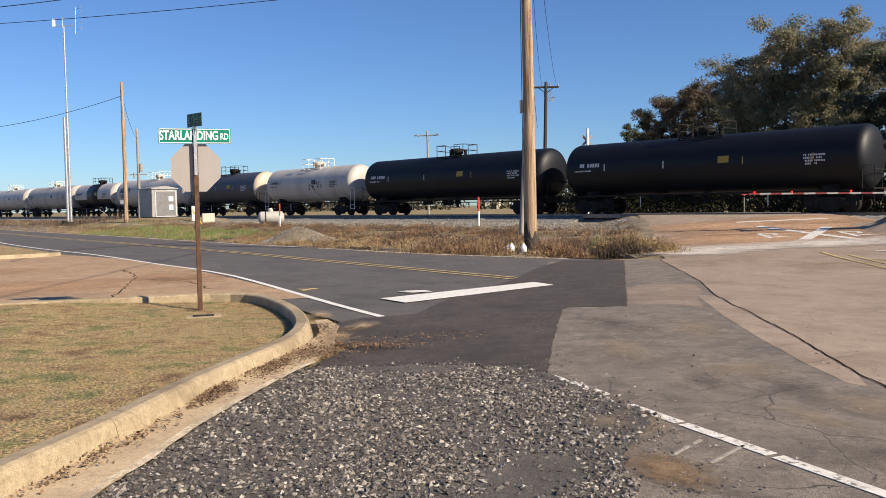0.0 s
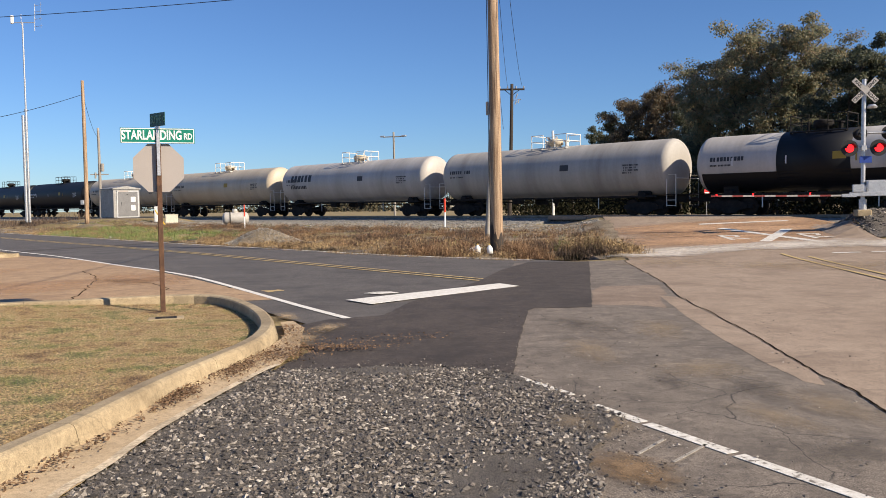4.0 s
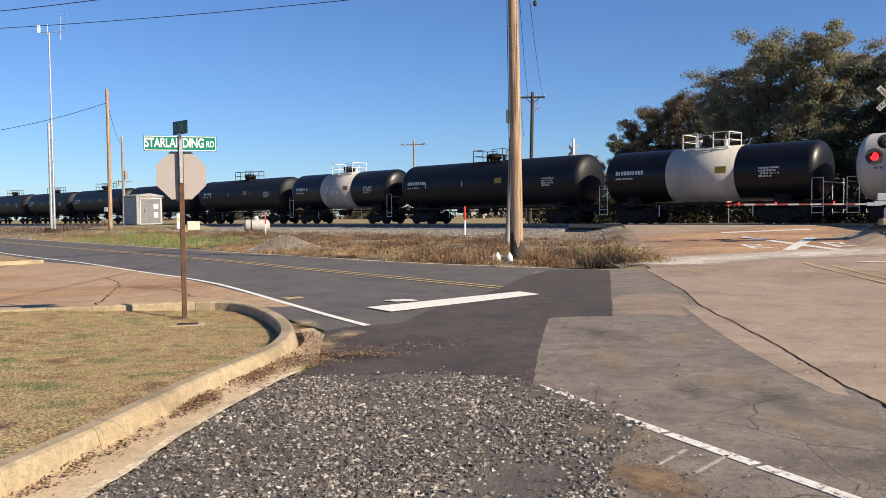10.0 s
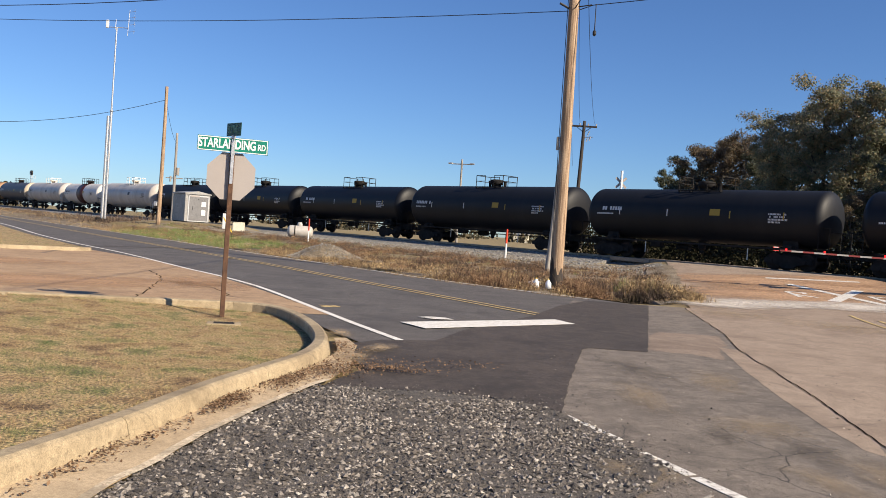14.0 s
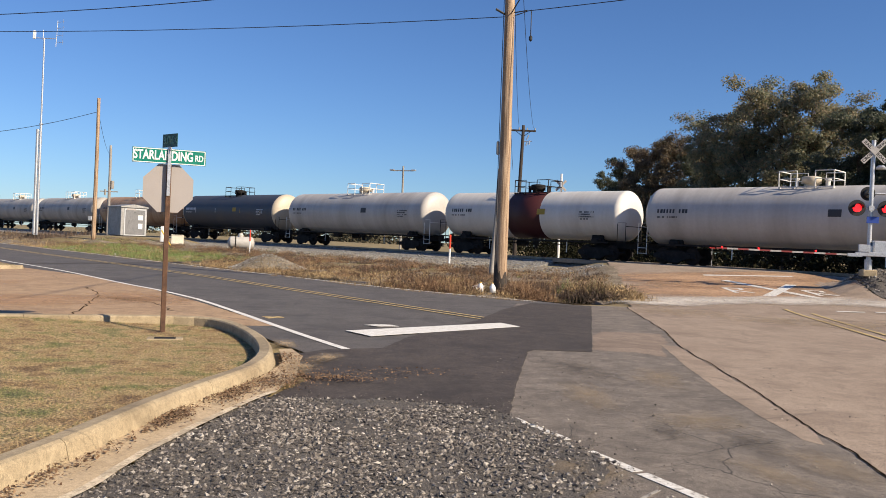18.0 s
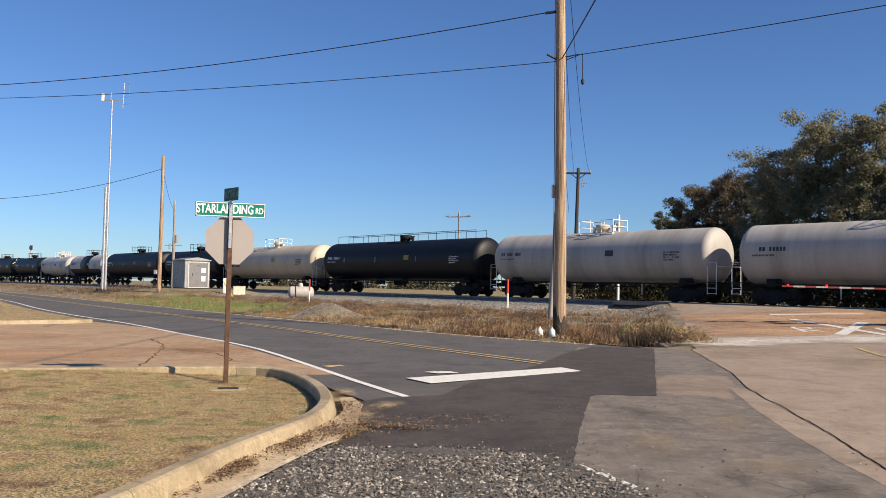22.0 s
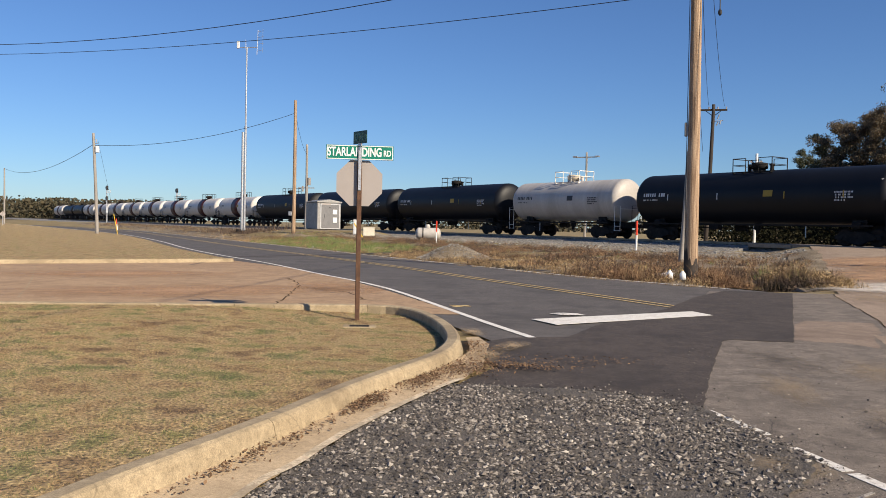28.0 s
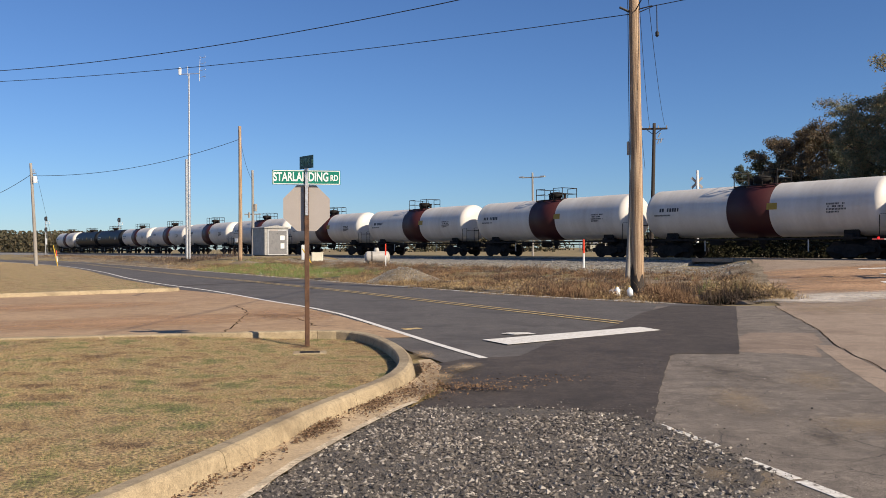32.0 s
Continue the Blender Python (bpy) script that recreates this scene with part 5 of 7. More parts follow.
def utility_pole(x, y, h, r0, r1, material, label, lean=(0.0, 0.0), name="utility_pole"):
    z = land(x, y) - 0.1
    p = empty(name, pose(x, y, z, lean[0], lean[1], 0), label, "utility pole")
    gg = Geo()
    n, k = 14, 24
    rr = random.Random(int(x * 10))
    for i in range(k + 1):
        u = i / k
        r = r0 + (r1 - r0) * u
        for j in range(n):
            t = 2 * math.pi * j / n
            d = r * (1 + 0.05 * noise.noise((math.cos(t) * 2, math.sin(t) * 2, u * 3 + x)))
            gg.v.append((d * math.cos(t) + 0.03 * math.sin(u * 3), d * math.sin(t), (h + 0.1) * u))
    for i in range(k):
        gg.f += [(i * n + j, i * n + (j + 1) % n, (i + 1) * n + (j + 1) % n, (i + 1) * n + j) for j in range(n)]
    gg.f += [tuple(range(n - 1, -1, -1)), tuple(k * n + j for j in range(n))]
    part("shaft", gg, material, p, smooth=True)
    return p


main = utility_pole(3.04, 27.9, 12.2, 0.215, 0.15, M_POLE, "tall weathered pine utility pole beside the road", (0.0, -0.6))
fg = Geo()
for j in range(28):
    t0, t1 = 2 * math.pi * j / 28, 2 * math.pi * (j + 1) / 28
    top0, top1 = (0.55 + 0.5 * abs(noise.noise((math.cos(t) * 3, math.sin(t) * 3, 4))) + 0.35 * (math.cos(t + 0.6) < 0) for t in (t0, t1))
    fg.add([(0.228 * math.cos(t0), 0.228 * math.sin(t0), 0.02), (0.228 * math.cos(t1), 0.228 * math.sin(t1), 0.02), (0.222 * math.cos(t1), 0.222 * math.sin(t1), top1), (0.222 * math.cos(t0), 0.222 * math.sin(t0), top0)], [(0, 1, 2, 3)])
part("charred_foot", fg, M_POLED, main, "charred dark foot of the pole")
part("ground_wire", Geo().tube([(-0.2, 0.05, 0.1), (-0.19, 0.05, 4), (-0.16, 0.05, 12)], 0.012, 5), M_WIRE, main)
part("splice_box", Geo().box((-0.22, 0, 4.9), (0.1, 0.1, 0.45), bevel=0.02), M_POLEG, main)
stub = utility_pole(3.70, 38.0, 4.9, 0.12, 0.10, M_POLEG, "short grey weathered stub pole behind the roadside pole", (0.0, 2.4), "stub_pole")
for a, b, r in (((0, 0, 9.3), (-0.45, -0.1, 9.5), 0.04), ((0, 0, 11.0), (-0.5, 0.05, 10.95), 0.05), ((0, 0, 9.4), (0.6, -0.1, 9.5), 0.02)):
    part("insulator", Geo().cyl(a, b, r, n=8), P_BLK, main)
part("bracket", Geo().tube([(0.1, 0, 9.3), (0.75, 0, 9.55), (0.75, 0, 8.6)], 0.02, 6).lathe([(8.5, 0.02), (8.55, 0.06), (8.65, 0.06), (8.7, 0.02)], 10, "z", (0.75, 0, 0)), P_BLK, main)

wood = utility_pole(-27.45, 73.45, 12.2, 0.19, 0.13, M_POLE, "plain pine pole beside the antenna mast")
part("meter_box", Geo().box((-0.3, -0.1, 1.9), (0.3, 0.2, 0.4), bevel=0.03), M_GALV, wood)
wood2 = utility_pole(-30.98, 86.63, 9.6, 0.17, 0.12, M_POLEG, "grey pine pole with a transformer bracket behind the cabinet")
part("crossarm", Geo().box((0, 0, 5.0), (1.8, 0.1, 0.1)).cyl((0.3, 0, 5.3), (0.3, 0, 6.1), 0.18, n=10).cyl((-0.4, 0, 4.6), (-0.4, 0, 5.2), 0.1, n=8), M_POLEG, wood2)
lp = utility_pole(-47.56, 73.78, 9.8, 0.17, 0.12, M_POLEG, "leaning grey wooden service pole in the grass", (0.0, -3.0))
part("transformer", Geo().lathe([(8.0, 0.05), (8.02, 0.2), (8.6, 0.2), (8.65, 0.08)], 14, "z", (0.35, 0, 0)), P_SIGNW, lp, "white can transformer")
part("fitting", Geo().box((0.2, 0, 8.9), (0.5, 0.08, 0.08)).cyl((0.3, 0, 9.0), (0.3, 0, 9.3), 0.05, n=8), M_GALV, lp)
utility_pole(-105.0, 134.2, 10.2, 0.17, 0.12, M_POLEG, "distant grey wooden service pole")
utility_pole(-50.0, 49.3, 13.6, 0.2, 0.14, M_POLE, "pine utility pole along the road")
utility_pole(38.0, 3.0, 11.2, 0.2, 0.14, M_POLE, "pine utility pole along the road")

tp = utility_pole(8.75, 70.5, 11.6, 0.18, 0.13, M_POLED, "dark utility pole with a crossarm beyond the track", (0, 1.6))
part("crossarm", Geo().box((0, 0, 11.25), (2.15, 0.12, 0.15), bevel=0.01), M_POLED, tp)
part("arm_brace", Geo().cyl((-0.6, 0.08, 11.2), (0, 0.15, 10.75), 0.03, n=6).cyl((0.6, 0.08, 11.2), (0, 0.15, 10.75), 0.03, n=6), M_POLED, tp)
for x in (-1.0, -0.35, 0.35, 1.0):
    part("insulator", Geo().cyl((x, 0, 11.3), (x, 0, 11.5), 0.05, n=8), P_SIGNB, tp)
part("cutout_switch", Geo().cyl((0.35, 0, 10.5), (0.5, 0, 10.9), 0.05, n=8).cyl((0.55, 0, 10.1), (0.62, 0, 10.45), 0.06, n=8).cyl((0.1, 0, 10.35), (0.8, 0, 10.4), 0.035, n=6).cyl((0.3, 0, 10.0), (0.42, 0, 10.3), 0.05, n=8), M_GALV, tp)
tp.rotation_euler.z = radians(-14)
mp_ = utility_pole(-1.15, 88.7, 9.4, 0.13, 0.1, M_POLEG, "grey pole with a lamp crossarm beyond the track")
part("crossarm", Geo().box((0, 0, 9.0), (2.3, 0.1, 0.1)), M_POLEG, mp_)
for lx in (-1.2, 1.2):
    part("flood_lamp", Geo().box((lx, -0.1, 9.05), (0.5, 0.3, 0.15), bevel=0.03), M_GALV, mp_)
mp_.rotation_euler.z = radians(-20)

# antenna mast
am = empty("antenna_mast", pose(-36.7, 83.5, land(-36.7, 83.5)), "tall slim galvanised antenna mast on a concrete foot", "antenna mast")
part("lower_tube", Geo().cyl((-0.28, 0, 0), (-0.28, 0, 10.7), 0.14, n=14), M_GALV, am)
part("upper_tube", Geo().cyl((0.02, 0, 0.3), (0.02, 0, 11.2), 0.12, n=14).cyl((0.02, 0, 11.2), (0.02, 0, 19.6), 0.085, 0.075, n=12).cyl((0.02, 0, 11.1), (0.02, 0, 11.3), 0.15, n=12), M_GALV, am)
part("foot", Geo().box((-0.1, 0, 0.15), (1.0, 0.7, 0.35), bevel=0.03).box((-0.5, -0.3, 0.3), (0.5, 0.3, 0.25), bevel=0.02), M_DARKST, am)
part("antenna_arm", Geo().cyl((-1.0, 0, 19.6), (1.2, 0, 19.6), 0.04, n=8).cyl((-0.1, 0, 19.4), (-0.1, 0, 20.4), 0.03, n=6), M_GALV, am)
part("panel_antenna", Geo().box((-0.95, 0, 19.9), (0.3, 0.15, 0.8), bevel=0.04), P_SIGNW, am)
yg = Geo().cyl((1.15, 0, 18.8), (1.25, 0, 21.4), 0.03, n=6)
for z in (19.2, 19.9, 20.6, 21.2):
    yg.cyl((1.2, 0, z), (2.0, -0.3, z + 0.05), 0.02, n=5).cyl((1.9, -0.3, z - 0.2), (1.9, -0.3, z + 0.3), 0.015, n=5)
part("dipole_array", yg, M_GALV, am)["kind"] = "stuff"


def wire(name, a, b, sag, r, label, category="power cable"):
    gg = Geo()
    pts = []
    for i in range(25):
        u = i / 24
        pts.append((a[0] + (b[0] - a[0]) * u, a[1] + (b[1] - a[1]) * u, a[2] + (b[2] - a[2]) * u - sag * 4 * u * (1 - u)))
    gg.tube(pts, r, 5)
    return tagged(part(name, gg, M_WIRE), label, category)


wire("power_cable", (2.55, 27.95, 10.91), (-50, 49.0, 13.43), 1.56, 0.018, "twisted black service cable from the roadside pole")
wire("power_cable", (2.95, 27.9, 9.23), (-50, 49.6, 12.62), 0.84, 0.014, "thin black overhead cable along the road")
wire("power_cable", (3.1, 27.8, 9.35), (38, 3.2, 10.6), 0.5, 0.014, "thin black overhead cable along the road")
wire("power_cable", (-27.4, 73.4, 11.6), (-47.9, 73.8, 8.6), 0.9, 0.022, "sagging grey service cable between two poles")
wire("power_cable", (-47.9, 73.8, 8.8), (-105, 134.2, 10.1), 1.6, 0.025, "sagging service cable between distant poles")
wire("power_cable", (-27.4, 73.5, 11.4), (-30.98, 86.63, 9.0), 0.6, 0.015, "slack drop cable between pine poles")
for dx, za in ((-1.1, 11.9), (-0.2, 11.6), (1.1, 12.0)):
    wire("power_cable", (3.04 + dx * 0.15, 27.9, za), (8.9 + dx * 0.9, 70.5 - dx * 0.25, 11.6), 0.9, 0.012, "thin overhead cable spanning the track")
wire("power_cable", (3.0, 27.75, 9.3), (4.6, -25, 9.2), 0.3, 0.02, "black service cable crossing over the gravel lot")
wire("guy_wire", (2.9, 28.0, 9.6), (5.2, 44.0, 5.6), 0.4, 0.01, "thin slack drop wire")

# white plastic jugs dumped at the foot of the pole
for jx, jy, jz, ry in ((2.35, 27.5, 0.0, 0), (2.2, 27.7, 0.05, 75), (2.75, 27.35, 0.0, 8)):
    jug = empty("plastic_jug", pose(jx, jy, land(jx, jy) + jz, 0, ry, jx * 40), "dirty white plastic jug lying by the pole", "jug")
    part("body", Geo().lathe([(0.0, 0.05), (0.01, 0.1), (0.2, 0.1), (0.27, 0.05), (0.31, 0.03)], 14, "z"), P_SIGNW, jug, smooth=True)
    part("cap", Geo().cyl((0, 0, 0.31), (0, 0, 0.335), 0.033, n=12), P_YELP, jug)

# ---------------------------------------------------------------- railway furniture
CX, CY = -26.05, 79.4
cz = land(CX, CY)
cab = empty("signal_cabinet", pose(CX, CY, cz, 0, 0, 0), "grey aluminium railway signal house on a gravel pad", "signal cabinet")
cab.matrix_basis = pose(CX, CY, cz, 0, 0, 42)
part("body", Geo().box((0, 1.3, 1.35), (2.5, 2.9, 2.6), bevel=0.02), M_ALU, cab)
rg = Geo()
rg.add([(-1.34, -0.25, 2.66), (1.34, -0.25, 2.66), (1.34, 2.85, 2.66), (-1.34, 2.85, 2.66), (-1.34, -0.25, 2.76), (1.34, -0.25, 2.76), (1.34, 2.85, 2.76), (-1.34, 2.85, 2.76), (0, -0.25, 2.98), (0, 2.85, 2.98)],
       [(3, 2, 1, 0), (0, 1, 5, 4), (1, 2, 6, 5), (2, 3, 7, 6), (3, 0, 4, 7), (4, 5, 8), (6, 7, 9), (5, 6, 9, 8), (7, 4, 8, 9)])
part("roof", rg, M_ALU, cab)
door = part("door", Geo().box((0.1, -0.175, 1.3), (1.9, 0.05, 2.3), bevel=0.01), shader("dark_grey_door_paint", (0.13, 0.13, 0.135), (0.19, 0.19, 0.195), 2.0, 0.6, 0.1, fine=18), cab, "dark grey painted door")
part("door_frame", Geo().box((-0.9, -0.17, 1.3), (0.1, 0.06, 2.5)).box((1.1, -0.17, 1.3), (0.1, 0.06, 2.5)).box((0.1, -0.17, 2.5), (2.1, 0.06, 0.09)).box((0.1, -0.17, 0.1), (2.1, 0.06, 0.09)), M_GALV, cab)
part("notice", Geo().box((0.6, -0.21, 1.75), (0.45, 0.01, 0.45)), P_SIGNW, door, "white notice plate")
part("notice", Geo().box((0.6, -0.21, 0.95), (0.4, 0.01, 0.5)), P_SIGNW, door, "white notice plate")
part("handle", Geo().cyl((-0.5, -0.21, 1.2), (-0.5, -0.24, 1.5), 0.02).box((0.05, -0.21, 2.2), (0.1, 0.03, 0.06)), P_BLK, door)
part("vent", Geo().box((-0.3, -0.19, 2.5), (0.9, 0.03, 0.14)), P_SIGNB, cab)
part("skid", Geo().box((0, 1.3, 0.04), (2.3, 2.8, 0.1)), M_DARKST, cab)

bx = empty("relay_box", pose(-20.4, 74.0, land(-20.4, 74.0), 0, 0, 10), "cream relay box beside the signal house", "relay box")
part("body", Geo().box((0, 0, 0.42), (1.0, 0.7, 0.8), bevel=0.03), P_BEIGE, bx)
part("lid", Geo().box((0, 0, 0.85), (1.06, 0.76, 0.06), bevel=0.02), P_BEIGE, bx)
ps = empty("pedestal", pose(-21.9, 74.6, land(-21.9, 74.6)), "white cable pedestal post", "pedestal")
part("body", Geo().box((0, 0, 0.7), (0.28, 0.25, 1.4), bevel=0.03), P_SIGNW, ps)

tk = empty("propane_tank", pose(-12.7, 63.2, land(-12.7, 63.2), 0, 0, 12), "grimy white horizontal propane tank", "propane tank")
part("shell", Geo().lathe([(0.98 * -1, 0.02)] + [(-0.72 - 0.26 * math.cos(a), 0.46 * math.sin(a)) for a in np.linspace(0.15, math.pi / 2, 7)] + [(0.72 + 0.26 * math.sin(a), 0.46 * math.cos(a)) for a in np.linspace(0, math.pi / 2 - 0.05, 8)], 24, "x", (0, 0, 0.62)), P_TANKW, tk, smooth=True)
part("valve_dome", Geo().lathe([(1.0, 0.2), (1.18, 0.2), (1.34, 0.14), (1.3, 0.02)], 14, "z", (-0.05, 0, 0)), P_TANKW, tk)
for x in (-0.5, 0.5):
    part("saddle", Geo().box((x, 0, 0.12), (0.14, 0.7, 0.3), bevel=0.01), M_CONC, tk)
part("hold_strap", Geo().lathe([(-0.45, 0.472), (-0.37, 0.472)], 24, "x", (0, 0, 0.62), caps=False), M_DARKST, tk)


def stake(x, y, h, top, label, r=0.035, lean=0.0):
    s = empty("marker_stake", pose(x, y, land(x, y) - 0.05, 0, lean, 0), label, "marker stake")
    part("lower_tube", Geo().cyl((0, 0, 0), (0, 0, h * 0.52), r, n=10), P_SIGNW, s)
    part("upper_tube", Geo().lathe([(h * 0.52, r), (h * 0.97, r), (h, r * 0.5)], 10, "z"), top, s)
    return s


stake(2.35, 50.2, 1.75, P_ORANGE, "orange and white pipeline marker stake", 0.06)
stake(-11.5, 60.3, 1.75, P_ORANGE, "orange and white pipeline marker stake", 0.05)
stake(-64.0, 104.0, 1.6, P_ORANGE, "leaning orange and white marker stake", 0.06, -8)
stake(-78.0, 121.0, 1.7, P_SIGNW, "white marker post beside the track", 0.12)
gy_ = empty("guy_guard", pose(-44.9, 73.0, land(-44.9, 73)), "yellow plastic guy wire guard", "guy guard")
part("guard", Geo().cyl((0, 0, 0), (-0.45, 0, 2.0), 0.035, n=8), P_YELP, gy_)
part("strand", Geo().cyl((-0.45, 0, 2.0), (-2.6, 0.7, 9.0), 0.01, n=5), M_WIRE, gy_)
gy2 = empty("guy_guard", pose(-19.5, 69.0, land(-19.5, 69)), "yellow plastic guy wire guard", "guy guard")
part("guard", Geo().cyl((0, 0, 0), (-1.0, 0.6, 1.3), 0.05, n=8), P_YELP, gy2)


def colour_signal(x, y, top, label, heads=1):
    z = land(x, y)
    s = empty("railway_signal", pose(x, y, z, 0, 0, 35), label, "railway signal")
    h = top - z
    part("mast", Geo().cyl((0, 0, 0), (0, 0, h - 0.3), 0.08, n=10), M_GALV, s)
    gg = Geo()
    for k in np.arange(0.4, h - 1.0, 0.35):
        gg.cyl((0.25, -0.2, k), (0.25, 0.2, k), 0.02, n=5)
    for e in (-0.2, 0.2):
        gg.cyl((0.25, e, 0.2), (0.25, e, h - 1.0), 0.025, n=5)
    part("ladder", gg, M_GALV, s)
    for i in range(heads):
        zz = h - 0.6 - i * 2.2
        hg = Geo().lathe([(-0.06, 0.45), (0.06, 0.45)], 20, "x", (0, 0, zz)).box((0.15, 0, zz), (0.3, 0.45, 0.9), bevel=0.05)
        part("signal_head", hg, P_BLK, s, "round black target with signal lamps", at=pose(0, 0, 0, 0, 0, 20))
    part("platform", Geo().box((0.4, 0, h - 1.6), (0.9, 0.8, 0.06)).box((0.75, 0, h - 1.15), (0.04, 0.8, 0.04)).box((0.4, 0.38, h - 1.15), (0.8, 0.04, 0.04)).box((0.75, 0.38, h - 1.35), (0.04, 0.04, 0.5)).box((0.75, -0.38, h - 1.35), (0.04, 0.04, 0.5)), M_GALV, s)
    part("case", Geo().box((0.1, 0, h * 0.35), (0.4, 0.5, 1.3), bevel=0.03), M_GALV, s)
    return s


colour_signal(-100.5, 159.1, 8.5, "galvanised railway signal mast with a black head", 2)
colour_signal(-85.9, 161.2, 8.2, "galvanised railway signal mast with a black head")


def crossbuck(parent, z, m, s=1.0, face=None):
    """Two white boards with black words, crossed."""
    for a, word in ((45, "RAILROAD"), (-45, "CROSSING")):
        mm = m @ pose(0, 0, z) @ Matrix.Rotation(radians(a), 4, "Y")
        b = part("crossbuck_board", Geo().box((0, -0.01 if a > 0 else 0.012, 0), (1.22 * s, 0.015, 0.2 * s), bevel=0.004), face or P_ARMW, parent, "white crossbuck board", at=mm)
        if face:
            continue
        if a > 0:
            for x, w_ in ((-0.36, "RAIL"), (0.36, "ROAD")):
                letters(w_, 0.17 * s, "board_word", P_BLK, b, pose(x * s, -0.019, 0, 90, 0, 0), depth=0.0005)
        else:
            for x, w_ in ((-0.36, "CROS"), (0.36, "SING")):
                letters(w_, 0.17 * s, "board_word", P_BLK, b, pose(x * s, 0.003, 0, 90, 0, 0), depth=0.0005)


GX, GY = 16.75, 30.0
gz = land(GX, GY)
gate = empty("crossing_gate", pose(GX, GY, gz, 0, 0, -12), "lowered railway crossing gate with flashing red lights and crossbuck", "crossing gate")
part("foundation", Geo().box((0, 0, 0.05), (0.5, 0.5, 0.25), bevel=0.03), M_CONC, gate)
part("mast", Geo().cyl((0, 0, 0.1), (0, 0, 4.92), 0.075, n=14).cyl((0, 0, 0.15), (0, 0, 0.55), 0.13, n=14), M_GALV, gate)
crossbuck(gate, 4.5, pose(0, -0.12, 0), 0.93)
part("bell", Geo().lathe([(3.85, 0.05), (3.86, 0.16), (3.92, 0.18), (4.0, 0.1)], 16, "z", (0.28, 0, 0)), M_GALV, gate)
lights = part("light_arm", Geo().cyl((-0.6, 0, 2.42), (0.6, 0, 2.42), 0.04, n=10).box((0, 0, 2.42), (0.2, 0.16, 0.2), bevel=0.02), M_GALV, gate)
for x, mt in ((-0.5, P_LAMP), (0.5, P_LAMP)):
    disc = part("target", Geo().cyl((x, -0.07, 2.42), (x, -0.09, 2.42), 0.30, n=24).cyl((x, -0.07, 2.42), (x, 0.12, 2.42), 0.17, n=16), P_BLK, gate, "round black flasher backboard")
    part("lens", Geo().cyl((x, -0.09, 2.42), (x, -0.11, 2.42), 0.15, n=20), mt, disc, "glowing red lamp" if mt is P_LAMP else "dark red lens")
    hood = Geo()
    for i in range(9):
        a0, a1 = math.pi * i / 9, math.pi * (i + 1) / 9
        p = [(x + 0.165 * math.cos(a), 2.42 + 0.165 * math.sin(a)) for a in (a0, a1)]
        hood.add([(p[0][0], -0.09, p[0][1]), (p[1][0], -0.09, p[1][1]), (p[1][0], -0.38, p[1][1]), (p[0][0], -0.38, p[0][1])], [(0, 1, 2, 3), (3, 2, 1, 0)])
    part("hood", hood, P_BLK, disc)
    back = part("rear_target", Geo().cyl((x + 0.55, 0.55, 3.0), (x + 0.55, 0.58, 3.0), 0.26, n=20).cyl((x + 0.55, 0.3, 3.0), (x + 0.55, 0.55, 3.0), 0.17, n=16), P_BLK, gate)
part("rear_light_arm", Geo().cyl((0, 0, 3.0), (0, 0.4, 3.0), 0.04).cyl((-0.05, 0.4, 3.0), (1.1, 0.4, 3.0), 0.04, n=10), M_GALV, gate)
part("number_plate", Geo().box((0.05, -0.1, 2.0), (0.42, 0.01, 0.24), bevel=0.003), plain("blue_plate_paint", (0.02, 0.06, 0.3), 0.5), gate, "small blue plate with plain bars")
mech = part("gate_mechanism", Geo().box((0.45, 0, 1.0), (0.75, 0.45, 0.5), bevel=0.05).box((0.05, 0, 0.92), (0.5, 0.3, 0.3), bevel=0.03), M_GALV, gate)
part("counterweight_arm", Geo().box((0.1, -0.28, 0.74), (1.3, 0.06, 0.16), bevel=0.02).box((-0.25, -0.28, 0.95), (0.4, 0.1, 0.28), bevel=0.02), M_GALV, gate)
arm = part("gate_arm", Geo().box((-0.55, -0.28, 0.70), (0.5, 0.05, 0.12)), M_GALV, gate)
ARM = 4.6
for i in range(12):
    x0 = -0.8 - i * ARM / 12
    part("arm_stripe", Geo().box((x0 - ARM / 24, -0.28, 0.70 + 0.004 * i), (ARM / 12, 0.03, 0.06)), P_RED2 if i % 2 else P_ARMW, arm)
for x in (-5.2, -3.9, -1.9):
    part("arm_lamp", Geo().cyl((x, -0.28, 0.75), (x, -0.28, 0.82), 0.03, n=10), P_LAMP, arm, "small glowing red lamp")
tip = empty("stop_paddle", pose(19.9, 54.6, land(19.9, 54.6), 0, 0, 12), "small red and white sign on a thin post beyond the track", "sign")
part("stem", Geo().cyl((0, 0, 0), (0, 0, 1.75), 0.025, n=6), M_GALV, tip)
part("plate", Geo().box((0, -0.03, 1.58), (0.42, 0.012, 0.5), bevel=0.004), P_RED1, tip)
part("stripe", Geo().box((0, -0.04, 1.6), (0.32, 0.006, 0.1)), P_SIGNW, tip)

